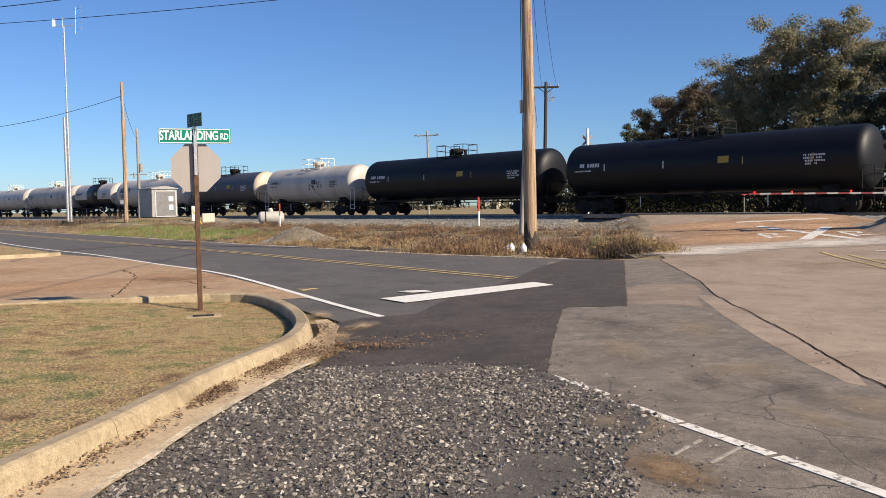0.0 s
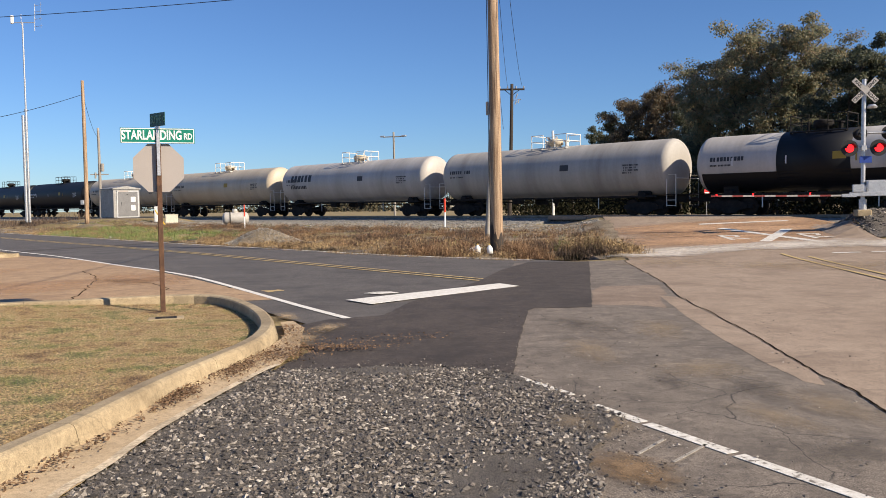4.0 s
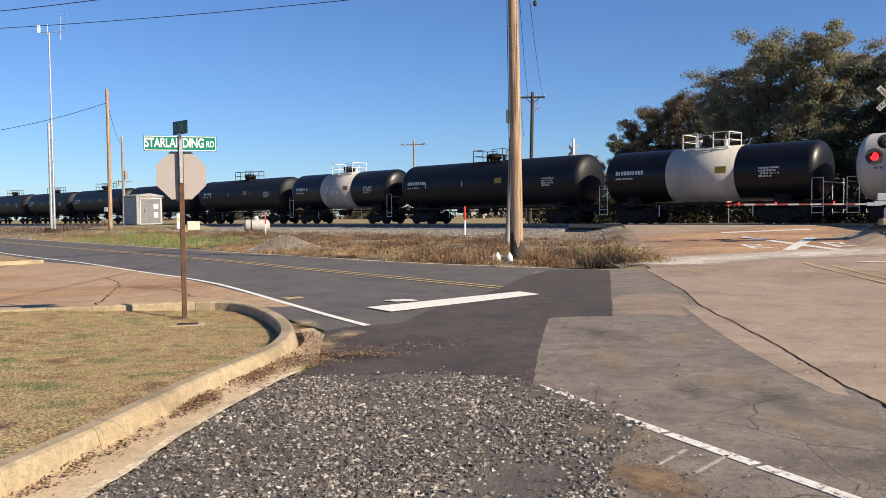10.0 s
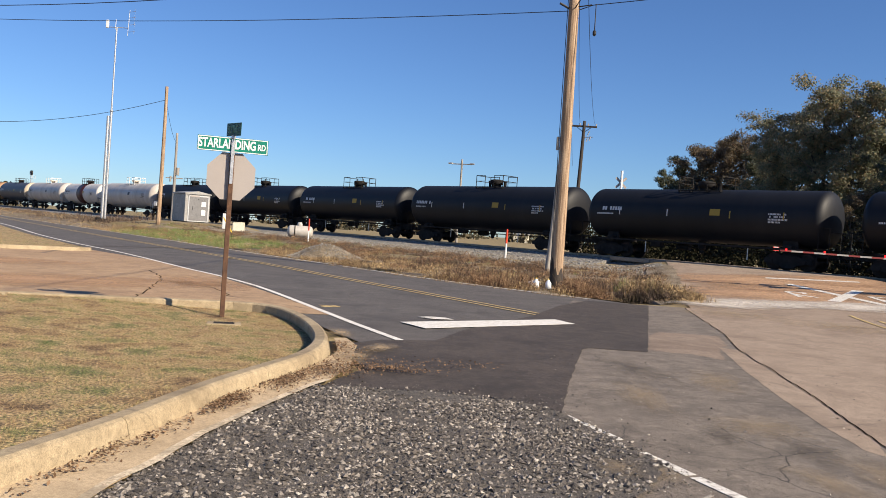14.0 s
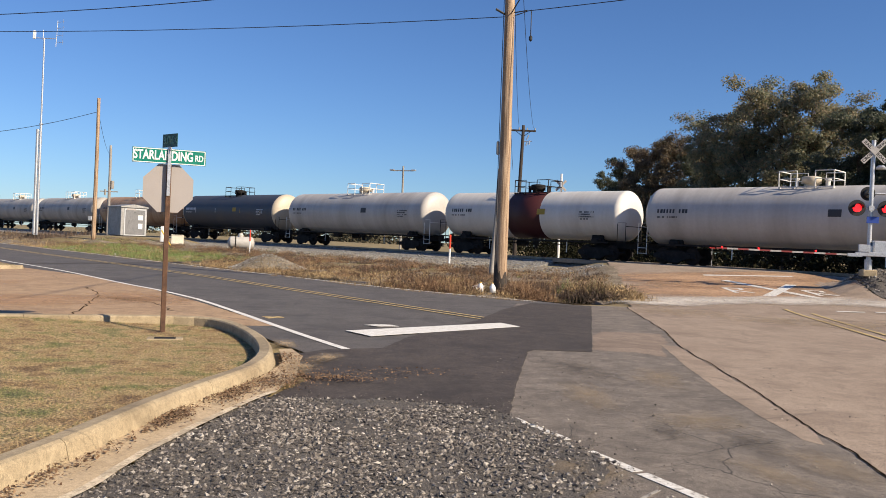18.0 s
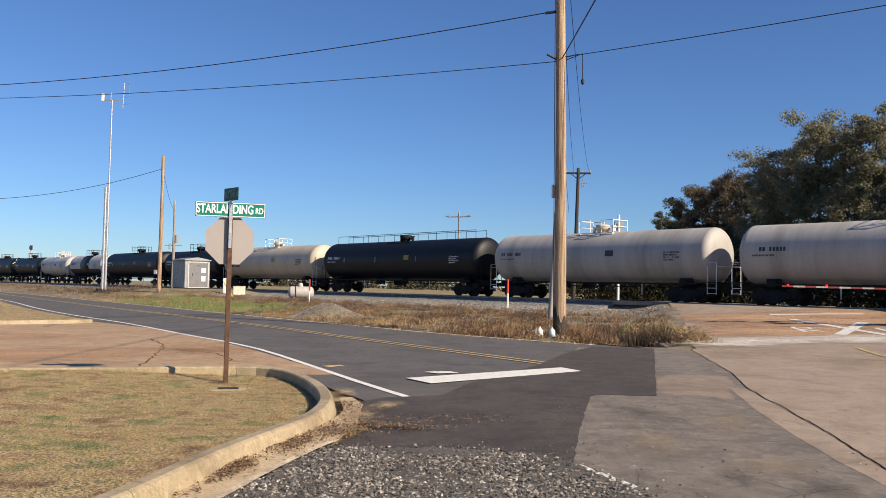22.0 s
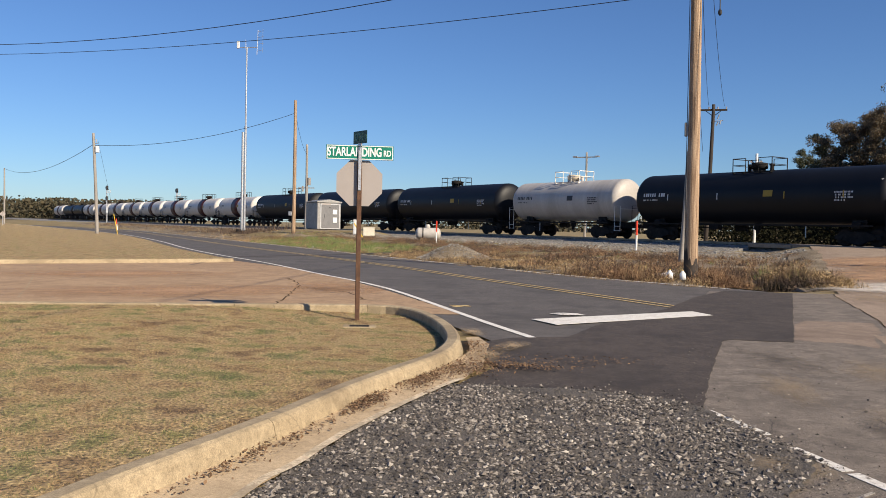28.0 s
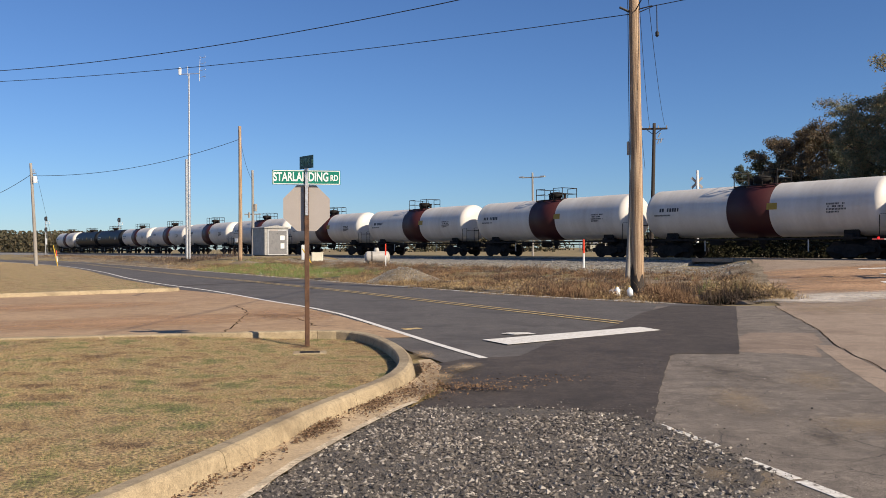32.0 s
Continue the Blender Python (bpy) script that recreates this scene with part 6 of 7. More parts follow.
fb = empty("far_crossbuck", pose(10.65, 60.0, land(10.65, 60.0), 0, 0, 0), "far crossing mast with a grey crossbuck and red flashers", "crossbuck")
part("mast", Geo().cyl((0, 0, 0), (0, 0, 6.6), 0.09, n=12), P_SIGNW, fb)
crossbuck(fb, 5.75, pose(0, 0.12, 0), 0.85, P_SIGNB)
part("light_arm", Geo().cyl((-0.6, -0.05, 3.9), (0.7, -0.05, 3.9), 0.04, n=8), M_GALV, fb)
for x in (-0.58, 0.62):
    disc = part("target", Geo().cyl((x, -0.1, 3.9), (x, -0.13, 3.9), 0.28, n=20), P_BLK, fb, "round black flasher backboard")
    part("lens", Geo().cyl((x, -0.13, 3.9), (x, -0.15, 3.9), 0.16, n=16), P_LAMP, disc, "glowing red lamp")

# pavement markings at the crossing


def dstrip(name, a, b, width, material, label, n=6):
    d = Vector((b[0] - a[0], b[1] - a[1])).normalized() * width / 2
    ln = [(a[0] + (b[0] - a[0]) * k / n, a[1] + (b[1] - a[1]) * k / n) for k in range(n + 1)]
    tagged(ribbon(name, [(x - d.y, y + d.x) for x, y in ln], [(x + d.y, y - d.x) for x, y in ln], 0.02, material, label, 1), label, "road marking")


dstrip("crossing_mark_x_a", (13.05, 34.2), (13.95, 27.4), 0.3, M_WHITE, "white painted railway crossing cross")
dstrip("crossing_mark_x_b", (12.5, 28.6), (14.95, 32.2), 0.42, M_WHITE, "white painted railway crossing cross")
for x, y in ((12.1, 30.6), (14.6, 29.4)):
    dstrip("crossing_mark_r_a", (x - 0.28, y - 0.9), (x - 0.12, y + 0.9), 0.16, M_WHITE, "white painted letter R before the crossing")
    dstrip("crossing_mark_r_b", (x - 0.1, y + 0.85), (x + 0.35, y + 0.5), 0.16, M_WHITE, "white painted letter R before the crossing", 2)
    dstrip("crossing_mark_r_c", (x + 0.38, y + 0.55), (x + 0.25, y + 0.05), 0.16, M_WHITE, "white painted letter R before the crossing", 2)
    dstrip("crossing_mark_r_d", (x - 0.2, y + 0.1), (x + 0.3, y - 0.95), 0.16, M_WHITE, "white painted letter R before the crossing", 3)
dstrip("crossing_stop_line", (13.0, 36.6), (16.6, 35.7), 0.5, M_WHITE, "worn white stop line before the crossing")
dstrip("lane_dash_a", (12.6, 24.15), (13.35, 23.98), 0.22, M_WHITE, "short worn white lane dash", 2)
dstrip("lane_dash_b", (13.66, 23.95), (14.3, 23.75), 0.22, M_WHITE, "short worn white lane dash", 2)
dstrip("crossing_centre_line_a", (11.25, 24.6), (5.4, -5), 0.11, M_YELLOW, "yellow painted centre line on the crossing road", 30)
dstrip("crossing_centre_line_b", (11.5, 23.4), (5.65, -5), 0.11, M_YELLOW, "yellow painted centre line on the crossing road", 30)

shed = empty("shed", pose(19.2, 300, land(19.2, 300), 0, 0, -12), "small pale distant shed beyond the track", "shed")
part("body", Geo().box((0, 0, 1.4), (5.0, 4.0, 2.8)), P_BEIGE, shed)
part("roof", Geo().add([(-2.8, -2.3, 2.8), (2.8, -2.3, 2.8), (2.8, 2.3, 2.8), (-2.8, 2.3, 2.8), (-2.8, 0, 3.9), (2.8, 0, 3.9)], [(3, 2, 1, 0), (0, 1, 5, 4), (2, 3, 4, 5), (1, 2, 5), (3, 0, 4)]), M_ALU, shed)
part("door", Geo().box((0.8, -2.02, 1.0), (1.0, 0.05, 2.0)), M_DARKST, shed)
dm = empty("warning_sign", pose(-92.6, 118.0, land(-92.6, 118.0), 0, 0, 36), "diamond road sign on a thin post", "road sign")
part("post", Geo().cyl((0, 0, 0), (0, 0, 2.4), 0.04, n=8), M_GALV, dm)
part("plate", Geo().box((0, -0.05, 1.9), (0.65, 0.01, 0.65), Matrix.Rotation(radians(45), 3, "Y")), P_SIGNB, dm)

# ---------------------------------------------------------------- trees
def tree(name, seed, height, wide, leaf, label, clumps, per, leafsize, low=0.22, loose=1.0):
    """A trunk with limbs, boughs and twigs, and clumps of leaves at the twig ends."""
    rr = random.Random(seed)
    t = empty(name, Matrix(), label, "tree", "trees beyond the railway")
    wood, tips = Geo(), []

    def stem(p, q, r0, r1, bend, n=4, sides=5):
        last, rad = p, r0
        off = Vector((0, 0, 0))
        for i in range(1, n + 1):
            u = i / n
            off = Vector((rr.uniform(-1, 1), rr.uniform(-1, 1), rr.uniform(-0.6, 0.6))) * bend * math.sin(math.pi * u)
            e = p.lerp(q, u) + off
            wood.cyl(last, e, rad, r0 + (r1 - r0) * u, sides, caps=False)
            last, rad = e, r0 + (r1 - r0) * u
        return last

    top = Vector((rr.uniform(-0.05, 0.05) * height, rr.uniform(-0.05, 0.05) * height, height * 0.86))
    stem(Vector((0, 0, -0.3)), top, height * 0.020, height * 0.004, height * 0.012, 8, 7)
    tips.append(top)
    for k in range(17):
        u = low + (0.93 - low) * (k + rr.random()) / 17
        base = Vector((0, 0, -0.3)).lerp(top, u * 0.92)
        a = k * 2.4 + rr.uniform(-0.5, 0.5)
        # the crown is widest a third of the way up
        v = (u - low) / (1 - low)
        reach = wide * (0.55 + 0.95 * v) * (1.12 - v) ** 0.6 * rr.uniform(0.7, 1.12)
        rise = height * rr.uniform(0.08, 0.2) * (0.5 + v)
        end = base + Vector((math.cos(a) * reach, math.sin(a) * reach, rise))
        stem(base, end, height * 0.0075 * (1.25 - u), height * 0.0018, reach * 0.07)
        for m in range(5):
            w = 0.35 + 0.65 * (m + rr.random()) / 5
            b2 = base.lerp(end, w)
            d = Vector((rr.gauss(0, 1), rr.gauss(0, 1), rr.gauss(0.35, 0.7))) * reach * 0.20
            e2 = b2 + d
            stem(b2, e2, height * 0.0022, height * 0.0009, 0.1, 2, 4)
            tips.append(e2)
            for _ in range(2):
                e3 = e2 + Vector((rr.gauss(0, 1), rr.gauss(0, 1), rr.gauss(0.2, 0.6))) * reach * 0.13
                wood.cyl(e2, e3, height * 0.001, height * 0.0005, 3, caps=False)
                tips.append(e3)
    part("trunk", wood, M_BARK, t)
    rs = np.random.RandomState(seed)
    tp_ = np.array([tuple(v) for v in tips])
    tp_ = tp_[rs.permutation(len(tp_))[:clumps]]
    n = len(tp_) * per
    mid = np.repeat(tp_, per, 0)
    size = np.repeat(rs.uniform(0.55, 1.3, len(tp_)), per)[:, None] * height * 0.042 * loose
    d = rs.normal(0, 1, (n, 3))
    d /= np.linalg.norm(d, axis=1)[:, None]
    pos = mid + d * size * (rs.rand(n, 1) ** 0.45) * (1.15, 1.15, 0.75)
    # leaves face outwards from their clump, with some scatter
    nr = d * 0.9 + rs.normal(0, 0.55, (n, 3)) + (0, 0, 0.35)
    nr /= np.linalg.norm(nr, axis=1)[:, None]
    sa = np.cross(nr, rs.normal(0, 1, (n, 3)))
    sa /= np.linalg.norm(sa, axis=1)[:, None]
    sb = np.cross(nr, sa)
    ls = leafsize * rs.uniform(0.5, 1.25, (n, 1))
    vs = np.concatenate([pos - sa * ls * 0.5, pos + sb * ls * 0.75, pos + sa * ls * 0.5], 1).reshape(-1, 3)
    me = bpy.data.meshes.new("crown")
    me.from_pydata(vs.tolist(), [], [(3 * i, 3 * i + 1, 3 * i + 2) for i in range(n)])
    part("crown", me, leaf, t)
    return t


kinds = [tree("oak_tree", 3, 15.0, 4.4, M_LEAF, "tall oak with thinning olive and brown leaves", 256, 150, 0.165, 0.2, 1.05),
         tree("oak_tree", 8, 14.0, 5.0, M_LEAF2, "oak with rusty brown autumn leaves", 256, 170, 0.175, 0.12, 1.05),
         tree("evergreen_tree", 12, 14.0, 4.2, M_LEAF3, "dark dense evergreen tree", 256, 165, 0.18, 0.08, 1.1),
         tree("oak_tree", 21, 15.0, 5.0, M_LEAF, "broad oak with thinning olive and brown leaves", 256, 150, 0.165, 0.25, 1.08)]
TALL = [max(v.co.z for v in k.children[1].data.vertices) for k in kinds]
# (degrees from the y axis, distance, kind, height, turn)
WOODS = [(11.4, 124, 0, 9.8, 10), (13.5, 108, 2, 11.4, 60), (14.6, 104, 2, 12.6, 100), (15.6, 102, 1, 13.6, 200), (16.7, 98, 1, 14.4, 40), (17.8, 95, 1, 14.2, 300), (19.2, 92, 2, 12.0, 80), (18.4, 100, 1, 13.2, 170),
         (19.4, 86, 0, 14.0, 140), (21.0, 84, 3, 15.9, 20), (22.6, 80, 0, 16.0, 0), (24.0, 78, 3, 17.0, 90), (25.4, 77, 0, 16.6, 200), (26.6, 80, 3, 15.6, 160), (28.3, 70, 2, 13.6, 250), (29.7, 70, 2, 13.2, 20), (31.4, 74, 1, 11.8, 220), (33.0, 72, 2, 12.0, 130),
         (35.5, 68, 1, 12.0, 50), (38.5, 66, 2, 12.0, 30), (42, 62, 3, 12.0, 240), (46, 60, 2, 11.0, 10),
         (17.2, 84, 2, 7.0, 33), (19.8, 78, 2, 7.0, 70), (22.0, 72, 2, 6.6, 120), (24.4, 70, 1, 6.8, 15), (26.4, 72, 2, 7.4, 75), (30.5, 64, 2, 7.4, 190)]
used = set()
for az, dist, k, hh, tn in WOODS:
    sc = hh / TALL[k]
    x, y = dist * math.sin(radians(az)), dist * math.cos(radians(az))
    m = pose(x, y, land(x, y) - 0.1, 0, 0, tn)
    if k in used:
        ob = copy_thing(kinds[k], m)
    else:
        ob = kinds[k]
        ob.matrix_basis = m
        used.add(k)
    ob.scale = (sc, sc, sc)


def scatter(name, n, centres, spread, size, material, label, seed, kind="stuff", category="woods"):
    rs = np.random.RandomState(seed)
    c = np.array(centres)[rs.randint(0, len(centres), n)]
    pos = c[:, :3] + np.clip(rs.normal(0, 1, (n, 3)), -1.35, 1.35) * c[:, 3:4] * np.array(spread)
    pos[:, 2] = np.abs(pos[:, 2])
    up = rs.normal(0, 1, (n, 3))
    up /= np.linalg.norm(up, axis=1)[:, None]
    sd = np.cross(up, rs.normal(0, 1, (n, 3)))
    sd /= np.linalg.norm(sd, axis=1)[:, None]
    sz = size * rs.uniform(0.5, 1.3, (n, 1))
    vs = np.concatenate([pos - sd * sz * 0.5, pos + up * sz * 0.4, pos + sd * sz * 0.5, pos - up * sz * 0.4], 1).reshape(-1, 3)
    me = bpy.data.meshes.new(name)
    me.from_pydata(vs.tolist(), [], [(4 * i, 4 * i + 1, 4 * i + 2, 4 * i + 3) for i in range(n)])
    return tagged(part(name, me, material), label, category, "", kind)


rs = np.random.RandomState(5)
far = []
for i in range(150):
    # a wooded edge beyond the field, on the near side of the track's far end
    a = radians(33 + 22 * rs.rand())
    d = 430 + 60 * rs.rand()
    far.append((-d * math.sin(a), d * math.cos(a), 4.0 + 1.5 * rs.rand(), 2.3 + 1.3 * rs.rand()))
for i in range(160):
    x, y = on_track(-430 - 300 * rs.rand(), QT + 15 + 60 * rs.rand())
    far.append((x, y, 4.5 + 1.5 * rs.rand(), 2.6 + 1.0 * rs.rand()))
for i in range(90):
    x, y = on_track(-120 - 300 * rs.rand(), QT + 150 + 150 * rs.rand())
    far.append((x, y, 2.5 + 1.0 * rs.rand(), 1.6 + 0.8 * rs.rand()))
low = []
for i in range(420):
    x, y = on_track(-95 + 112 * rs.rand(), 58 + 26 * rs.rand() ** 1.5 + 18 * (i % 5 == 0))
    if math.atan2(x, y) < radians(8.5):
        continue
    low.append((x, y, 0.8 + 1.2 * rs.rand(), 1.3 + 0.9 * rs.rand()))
# leaves coloured near-black in place of the shade under the trees
scatter("undergrowth", 80000, low, (1.3, 1.3, 1.1), 0.22, M_UNDER, "undergrowth below the trees, coloured near-black for their shade", 16, category="undergrowth")
scatter("far_woods", 50000, far, (1.5, 1.5, 1.2), 1.5, M_FARWOOD, "distant brown-green woods on the horizon", 6)

# ---------------------------------------------------------------- grass, weeds, stones, litter
def blades(name, pts, zfun, h0, h1, wd, lean, material, label, seed, category="grass"):
    """One thin bent blade at every point."""
    rs = np.random.RandomState(seed)
    n = len(pts)
    p = np.array(pts)
    z = np.array([zfun(x, y) for x, y in pts])
    a = rs.uniform(0, 2 * math.pi, n)
    h = rs.uniform(h0, h1, n)
    b = rs.uniform(0, 2 * math.pi, n)
    dx, dy = np.cos(a) * wd, np.sin(a) * wd
    lx, ly = np.cos(b) * h * lean * rs.rand(n), np.sin(b) * h * lean * rs.rand(n)
    base = np.c_[p, z]
    v0 = base + np.c_[-dx, -dy, np.zeros(n)]
    v1 = base + np.c_[dx, dy, np.zeros(n)]
    v2 = base + np.c_[lx * 0.56 + dx * 0.8, ly * 0.56 + dy * 0.8, h * 0.6]
    v3 = base + np.c_[lx, ly, h]
    me = bpy.data.meshes.new(name)
    if h1 < 0.05:
        me.from_pydata(np.stack([v0, v1, v3], 1).reshape(-1, 3).tolist(), [], [(3 * i, 3 * i + 1, 3 * i + 2) for i in range(n)])
    else:
        me.from_pydata(np.stack([v0, v1, v2, v3], 1).reshape(-1, 3).tolist(), [], [(4 * i, 4 * i + 1, 4 * i + 2, 4 * i + 3) for i in range(n)])
    return tagged(part(name, me, material), label, category, "", "stuff")


def tufts(name, centres, zfun, h0, h1, per, spread, wd, material, label, seed, category="weeds", lie=(0.05, 1.35)):
    """Tufts of bent stalks that lean out from their middle."""
    rs = np.random.RandomState(seed)
    c = np.array([(x, y, zfun(x, y)) for x, y in centres])
    k = len(c)
    n = k * per
    size = np.repeat(rs.uniform(0.45, 1.0, k), per)
    base = np.repeat(c, per, 0) + np.c_[rs.normal(0, spread * 0.4, (n, 2)), np.full(n, -0.04)]
    a = rs.uniform(0, 2 * math.pi, n)
    tilt = rs.uniform(lie[0], lie[1], n) * np.repeat(rs.uniform(0.75, 1.1, k), per)
    ln = (h0 + (h1 - h0) * rs.rand(n) ** 1.4) * size
    out = np.c_[np.cos(a), np.sin(a)]
    side = np.c_[-np.sin(a + rs.uniform(-1, 1, n)), np.cos(a + rs.uniform(-1, 1, n)), np.zeros(n)] * wd
    midp = base + np.c_[out * (ln * 0.5 * np.sin(tilt * 0.6))[:, None], ln * 0.55 * np.cos(tilt * 0.6)]
    tip = base + np.c_[out * (ln * np.sin(tilt))[:, None], ln * np.cos(tilt * 1.05)]
    vs = np.stack([base - side, base + side, midp + side * 0.7, midp - side * 0.7, tip], 1).reshape(-1, 3)
    me = bpy.data.meshes.new(name)
    me.from_pydata(vs.tolist(), [], [f for i in range(0, 5 * n, 5) for f in ((i, i + 1, i + 2, i + 3), (i + 3, i + 2, i + 4))])
    return tagged(part(name, me, material), label, category, "", "stuff")


def bushes(name, centres, r0, r1, per, size, material, label, seed, category="weeds"):
    """Low rounded masses of dead stalks and leaves."""
    rs = np.random.RandomState(seed)
    c = np.array([(x, y, land(x, y) - 0.05) for x, y in centres])
    k = len(c)
    n = k * per
    r = np.repeat(r0 + (r1 - r0) * rs.rand(k) ** 1.7, per)[:, None]
    d = rs.normal(0, 1, (n, 3))
    d[:, 2] = np.abs(d[:, 2]) * 0.8
    d /= np.linalg.norm(d, axis=1)[:, None]
    # each mass is lopsided
    skew = np.repeat(rs.uniform(0.6, 1.35, (k, 3)), per, 0) * (1.25, 1.25, 0.85)
    pos = np.repeat(c, per, 0) + d * r * skew * rs.rand(n, 1) ** 0.4
    ax = d * 0.7 + rs.normal(0, 0.7, (n, 3))
    ax /= np.linalg.norm(ax, axis=1)[:, None]
    sd = np.cross(ax, rs.normal(0, 1, (n, 3)))
    sd /= np.linalg.norm(sd, axis=1)[:, None]
    ln = size * rs.uniform(0.5, 1.5, (n, 1))
    vs = np.stack([pos - sd * ln * 0.08, pos + sd * ln * 0.08, pos + ax * ln], 1).reshape(-1, 3)
    me = bpy.data.meshes.new(name)
    me.from_pydata(vs.tolist(), [], [(i, i + 1, i + 2) for i in range(0, 3 * n, 3)])
    return tagged(part(name, me, material), label, category, "", "stuff")


def inside(x, y, poly):
    c = False
    for (x0, y0), (x1, y1) in zip(poly, poly[1:] + poly[:1]):
        if (y0 > y) != (y1 > y) and x < (x1 - x0) * (y - y0) / (y1 - y0) + x0:
            c = not c
    return c


rr = random.Random(11)
LAWN = [(-30, -5)] + CURB_IN
pts = []
while len(pts) < 170000:
    # denser towards the eye's side
    y = 3.2 + 11 * rr.random() ** 1.0
    x = -13.5 + 12 * rr.random()
    if inside(x, y, LAWN) and rr.random() < 0.5 + 0.4 * noise.noise((x * 0.9, y * 0.9, 1)) + 0.9 * noise.noise((x * 8, y * 8, 4)):
        pts.append((x, y))
blades("lawn_grass", pts, lambda x, y: lawn_z(x, y) - 0.004, 0.012, 0.038, 0.0023, 2.2, M_GRASS, "short dry lawn with green patches", 1)
pts = []
while len(pts) < 13000:
    y = 3.4 + 10.8 * rr.random() ** 1.25
    x = -13.0 + 11.5 * rr.random()
    if inside(x, y, LAWN) and rr.random() < 0.55 + 0.8 * noise.noise((x * 1.7, y * 1.7, 3)):
        pts.append((x, y))
tufts("lawn_tufts", pts, lambda x, y: lawn_z(x, y) + 0.03, 0.02, 0.06, 8, 0.09, 0.0019, M_GRASS, "longer tufts in the dry lawn", 12, "grass", (0.9, 1.5))
pts = []
while len(pts) < 26000:
    d = rr.random() ** 1.6
    x, y = -15 - 75 * d + rr.uniform(-14, 3), 27 + 85 * d + rr.uniform(-8, 8)
    q = NQ[0] * x + NQ[1] * y
    if inside(x, y, FIELD):
        pts.append((x, y))
blades("field_grass", pts, lambda x, y: 0.065, 0.02, 0.055, 0.007, 1.8, M_GRASS, "dry mown field grass", 2)


def verge(n, s0, s1, q0f, q1, dens, seed):
    out = []
    r2 = random.Random(seed)
    while len(out) < n:
        s = r2.uniform(s0, s1)
        q = r2.uniform(14, q1)
        x, y = on_track(s, q)
        if q < q0f(x, y):
            continue
        lat = (x - XC[0]) * XD[1] - (y - XC[1]) * XD[0]
        if abs(lat) < 4.6 or math.hypot(x - CX, y - CY) < 5:
            continue
        if r2.random() < dens(x, y):
            out.append((x, y))
    return out


e2 = np.array(E2)[::-1]
es, eq = DS[0] * e2[:, 0] + DS[1] * e2[:, 1], NQ[0] * e2[:, 0] + NQ[1] * e2[:, 1]


def past_road(x, y):
    """The distance to the track at which the verge begins beside the road."""
    s = DS[0] * x + DS[1] * y
    return float(np.interp(s, es, eq)) + 0.55


def clear(x, y):
    """False in the dark hollow and round the bottles by the pole."""
    return not (4.0 < x < 6.0 and y + 0.5 * (x - 4) < 26.1) and math.hypot(x - 2.2, y - 25.8) > 0.6


def patchy(x, y):
    return max(0.02, 0.30 + 1.3 * noise.noise((x * 0.55, y * 0.55, 7))) * clear(x, y)


def lush(x, y):
    """The green stretch of verge below the signal house."""
    d = NQ[0] * x + NQ[1] * y - past_road(x, y)
    return sm(x, -28, -24) * (1 - sm(x, -12, -8)) * (1 - sm(d, 6, 9))


def straw_near(x, y):
    """Straw stands thick in a strip by the road and thins out up the bank."""
    d = NQ[0] * x + NQ[1] * y - past_road(x, y)
    return max(0.0, (0.95 - 0.12 * d) * (0.45 + 1.2 * noise.noise((x * 0.6, y * 0.6, 7)))) * clear(x, y) * (1 - 0.8 * lush(x, y))


def brush_mid(x, y):
    d = NQ[0] * x + NQ[1] * y - past_road(x, y)
    return max(0.0, sm(d, 0.8, 2.5) * (1 - sm(d, 10, 16)) * (0.4 + 1.5 * noise.noise((x * 0.45, y * 0.45, 17)))) * clear(x, y) * (1 - 0.85 * lush(x, y))


up_bank = lambda x, y: land(x, y)
tufts("dry_weeds", verge(3200, -72, -17, past_road, 36.5, straw_near, 3), up_bank, 0.05, 0.26, 11, 0.18, 0.006, M_WEED, "dry straw-coloured weeds along the track bank", 3)
tufts("rusty_weeds", verge(1500, -72, -17, past_road, 36.5, brush_mid, 13), up_bank, 0.1, 0.45, 11, 0.24, 0.006, M_RUSTW, "rusty brown dead weeds on the bank", 13)
tufts("twig_brush", verge(1200, -72, -17, past_road, 37.0, brush_mid, 6), up_bank, 0.12, 0.5, 11, 0.26, 0.006, M_TWIG, "dark brown dead brush on the bank", 6, "brush")
tufts("bank_grass", verge(700, -72, -17, past_road, 36.0, brush_mid, 33), up_bank, 0.06, 0.3, 10, 0.2, 0.006, M_GREEN, "olive grass tufts on the bank", 33, "grass")
tufts("dry_weeds", verge(2200, -170, -72, past_road, 37.0, patchy, 4), up_bank, 0.06, 0.32, 9, 0.3, 0.011, M_WEED, "dry weeds along the distant track bank", 4)
tufts("twig_brush", verge(900, -170, -72, past_road, 37.0, brush_mid, 44), up_bank, 0.15, 0.8, 10, 0.4, 0.012, M_TWIG, "dark brush along the distant track bank", 44, "brush")
tufts("green_verge", verge(3000, -95, -40, past_road, 33.0, lambda x, y: lush(x, y) * (0.7 + 0.9 * noise.noise((x * 0.5, y * 0.5, 2))), 5), up_bank, 0.1, 0.34, 11, 0.32, 0.010, M_GREEN, "green grass verge beside the road", 5, "grass")
bushes("dead_bushes", verge(420, -66, -17, past_road, 34.5, brush_mid, 51), 0.15, 0.5, 230, 0.10, M_RUSTW, "low rusty masses of dead weeds on the bank", 51)
bushes("dead_bushes", verge(320, -66, -17, past_road, 35.5, brush_mid, 52), 0.15, 0.55, 230, 0.10, M_TWIG, "low dark masses of dead brush on the bank", 52)
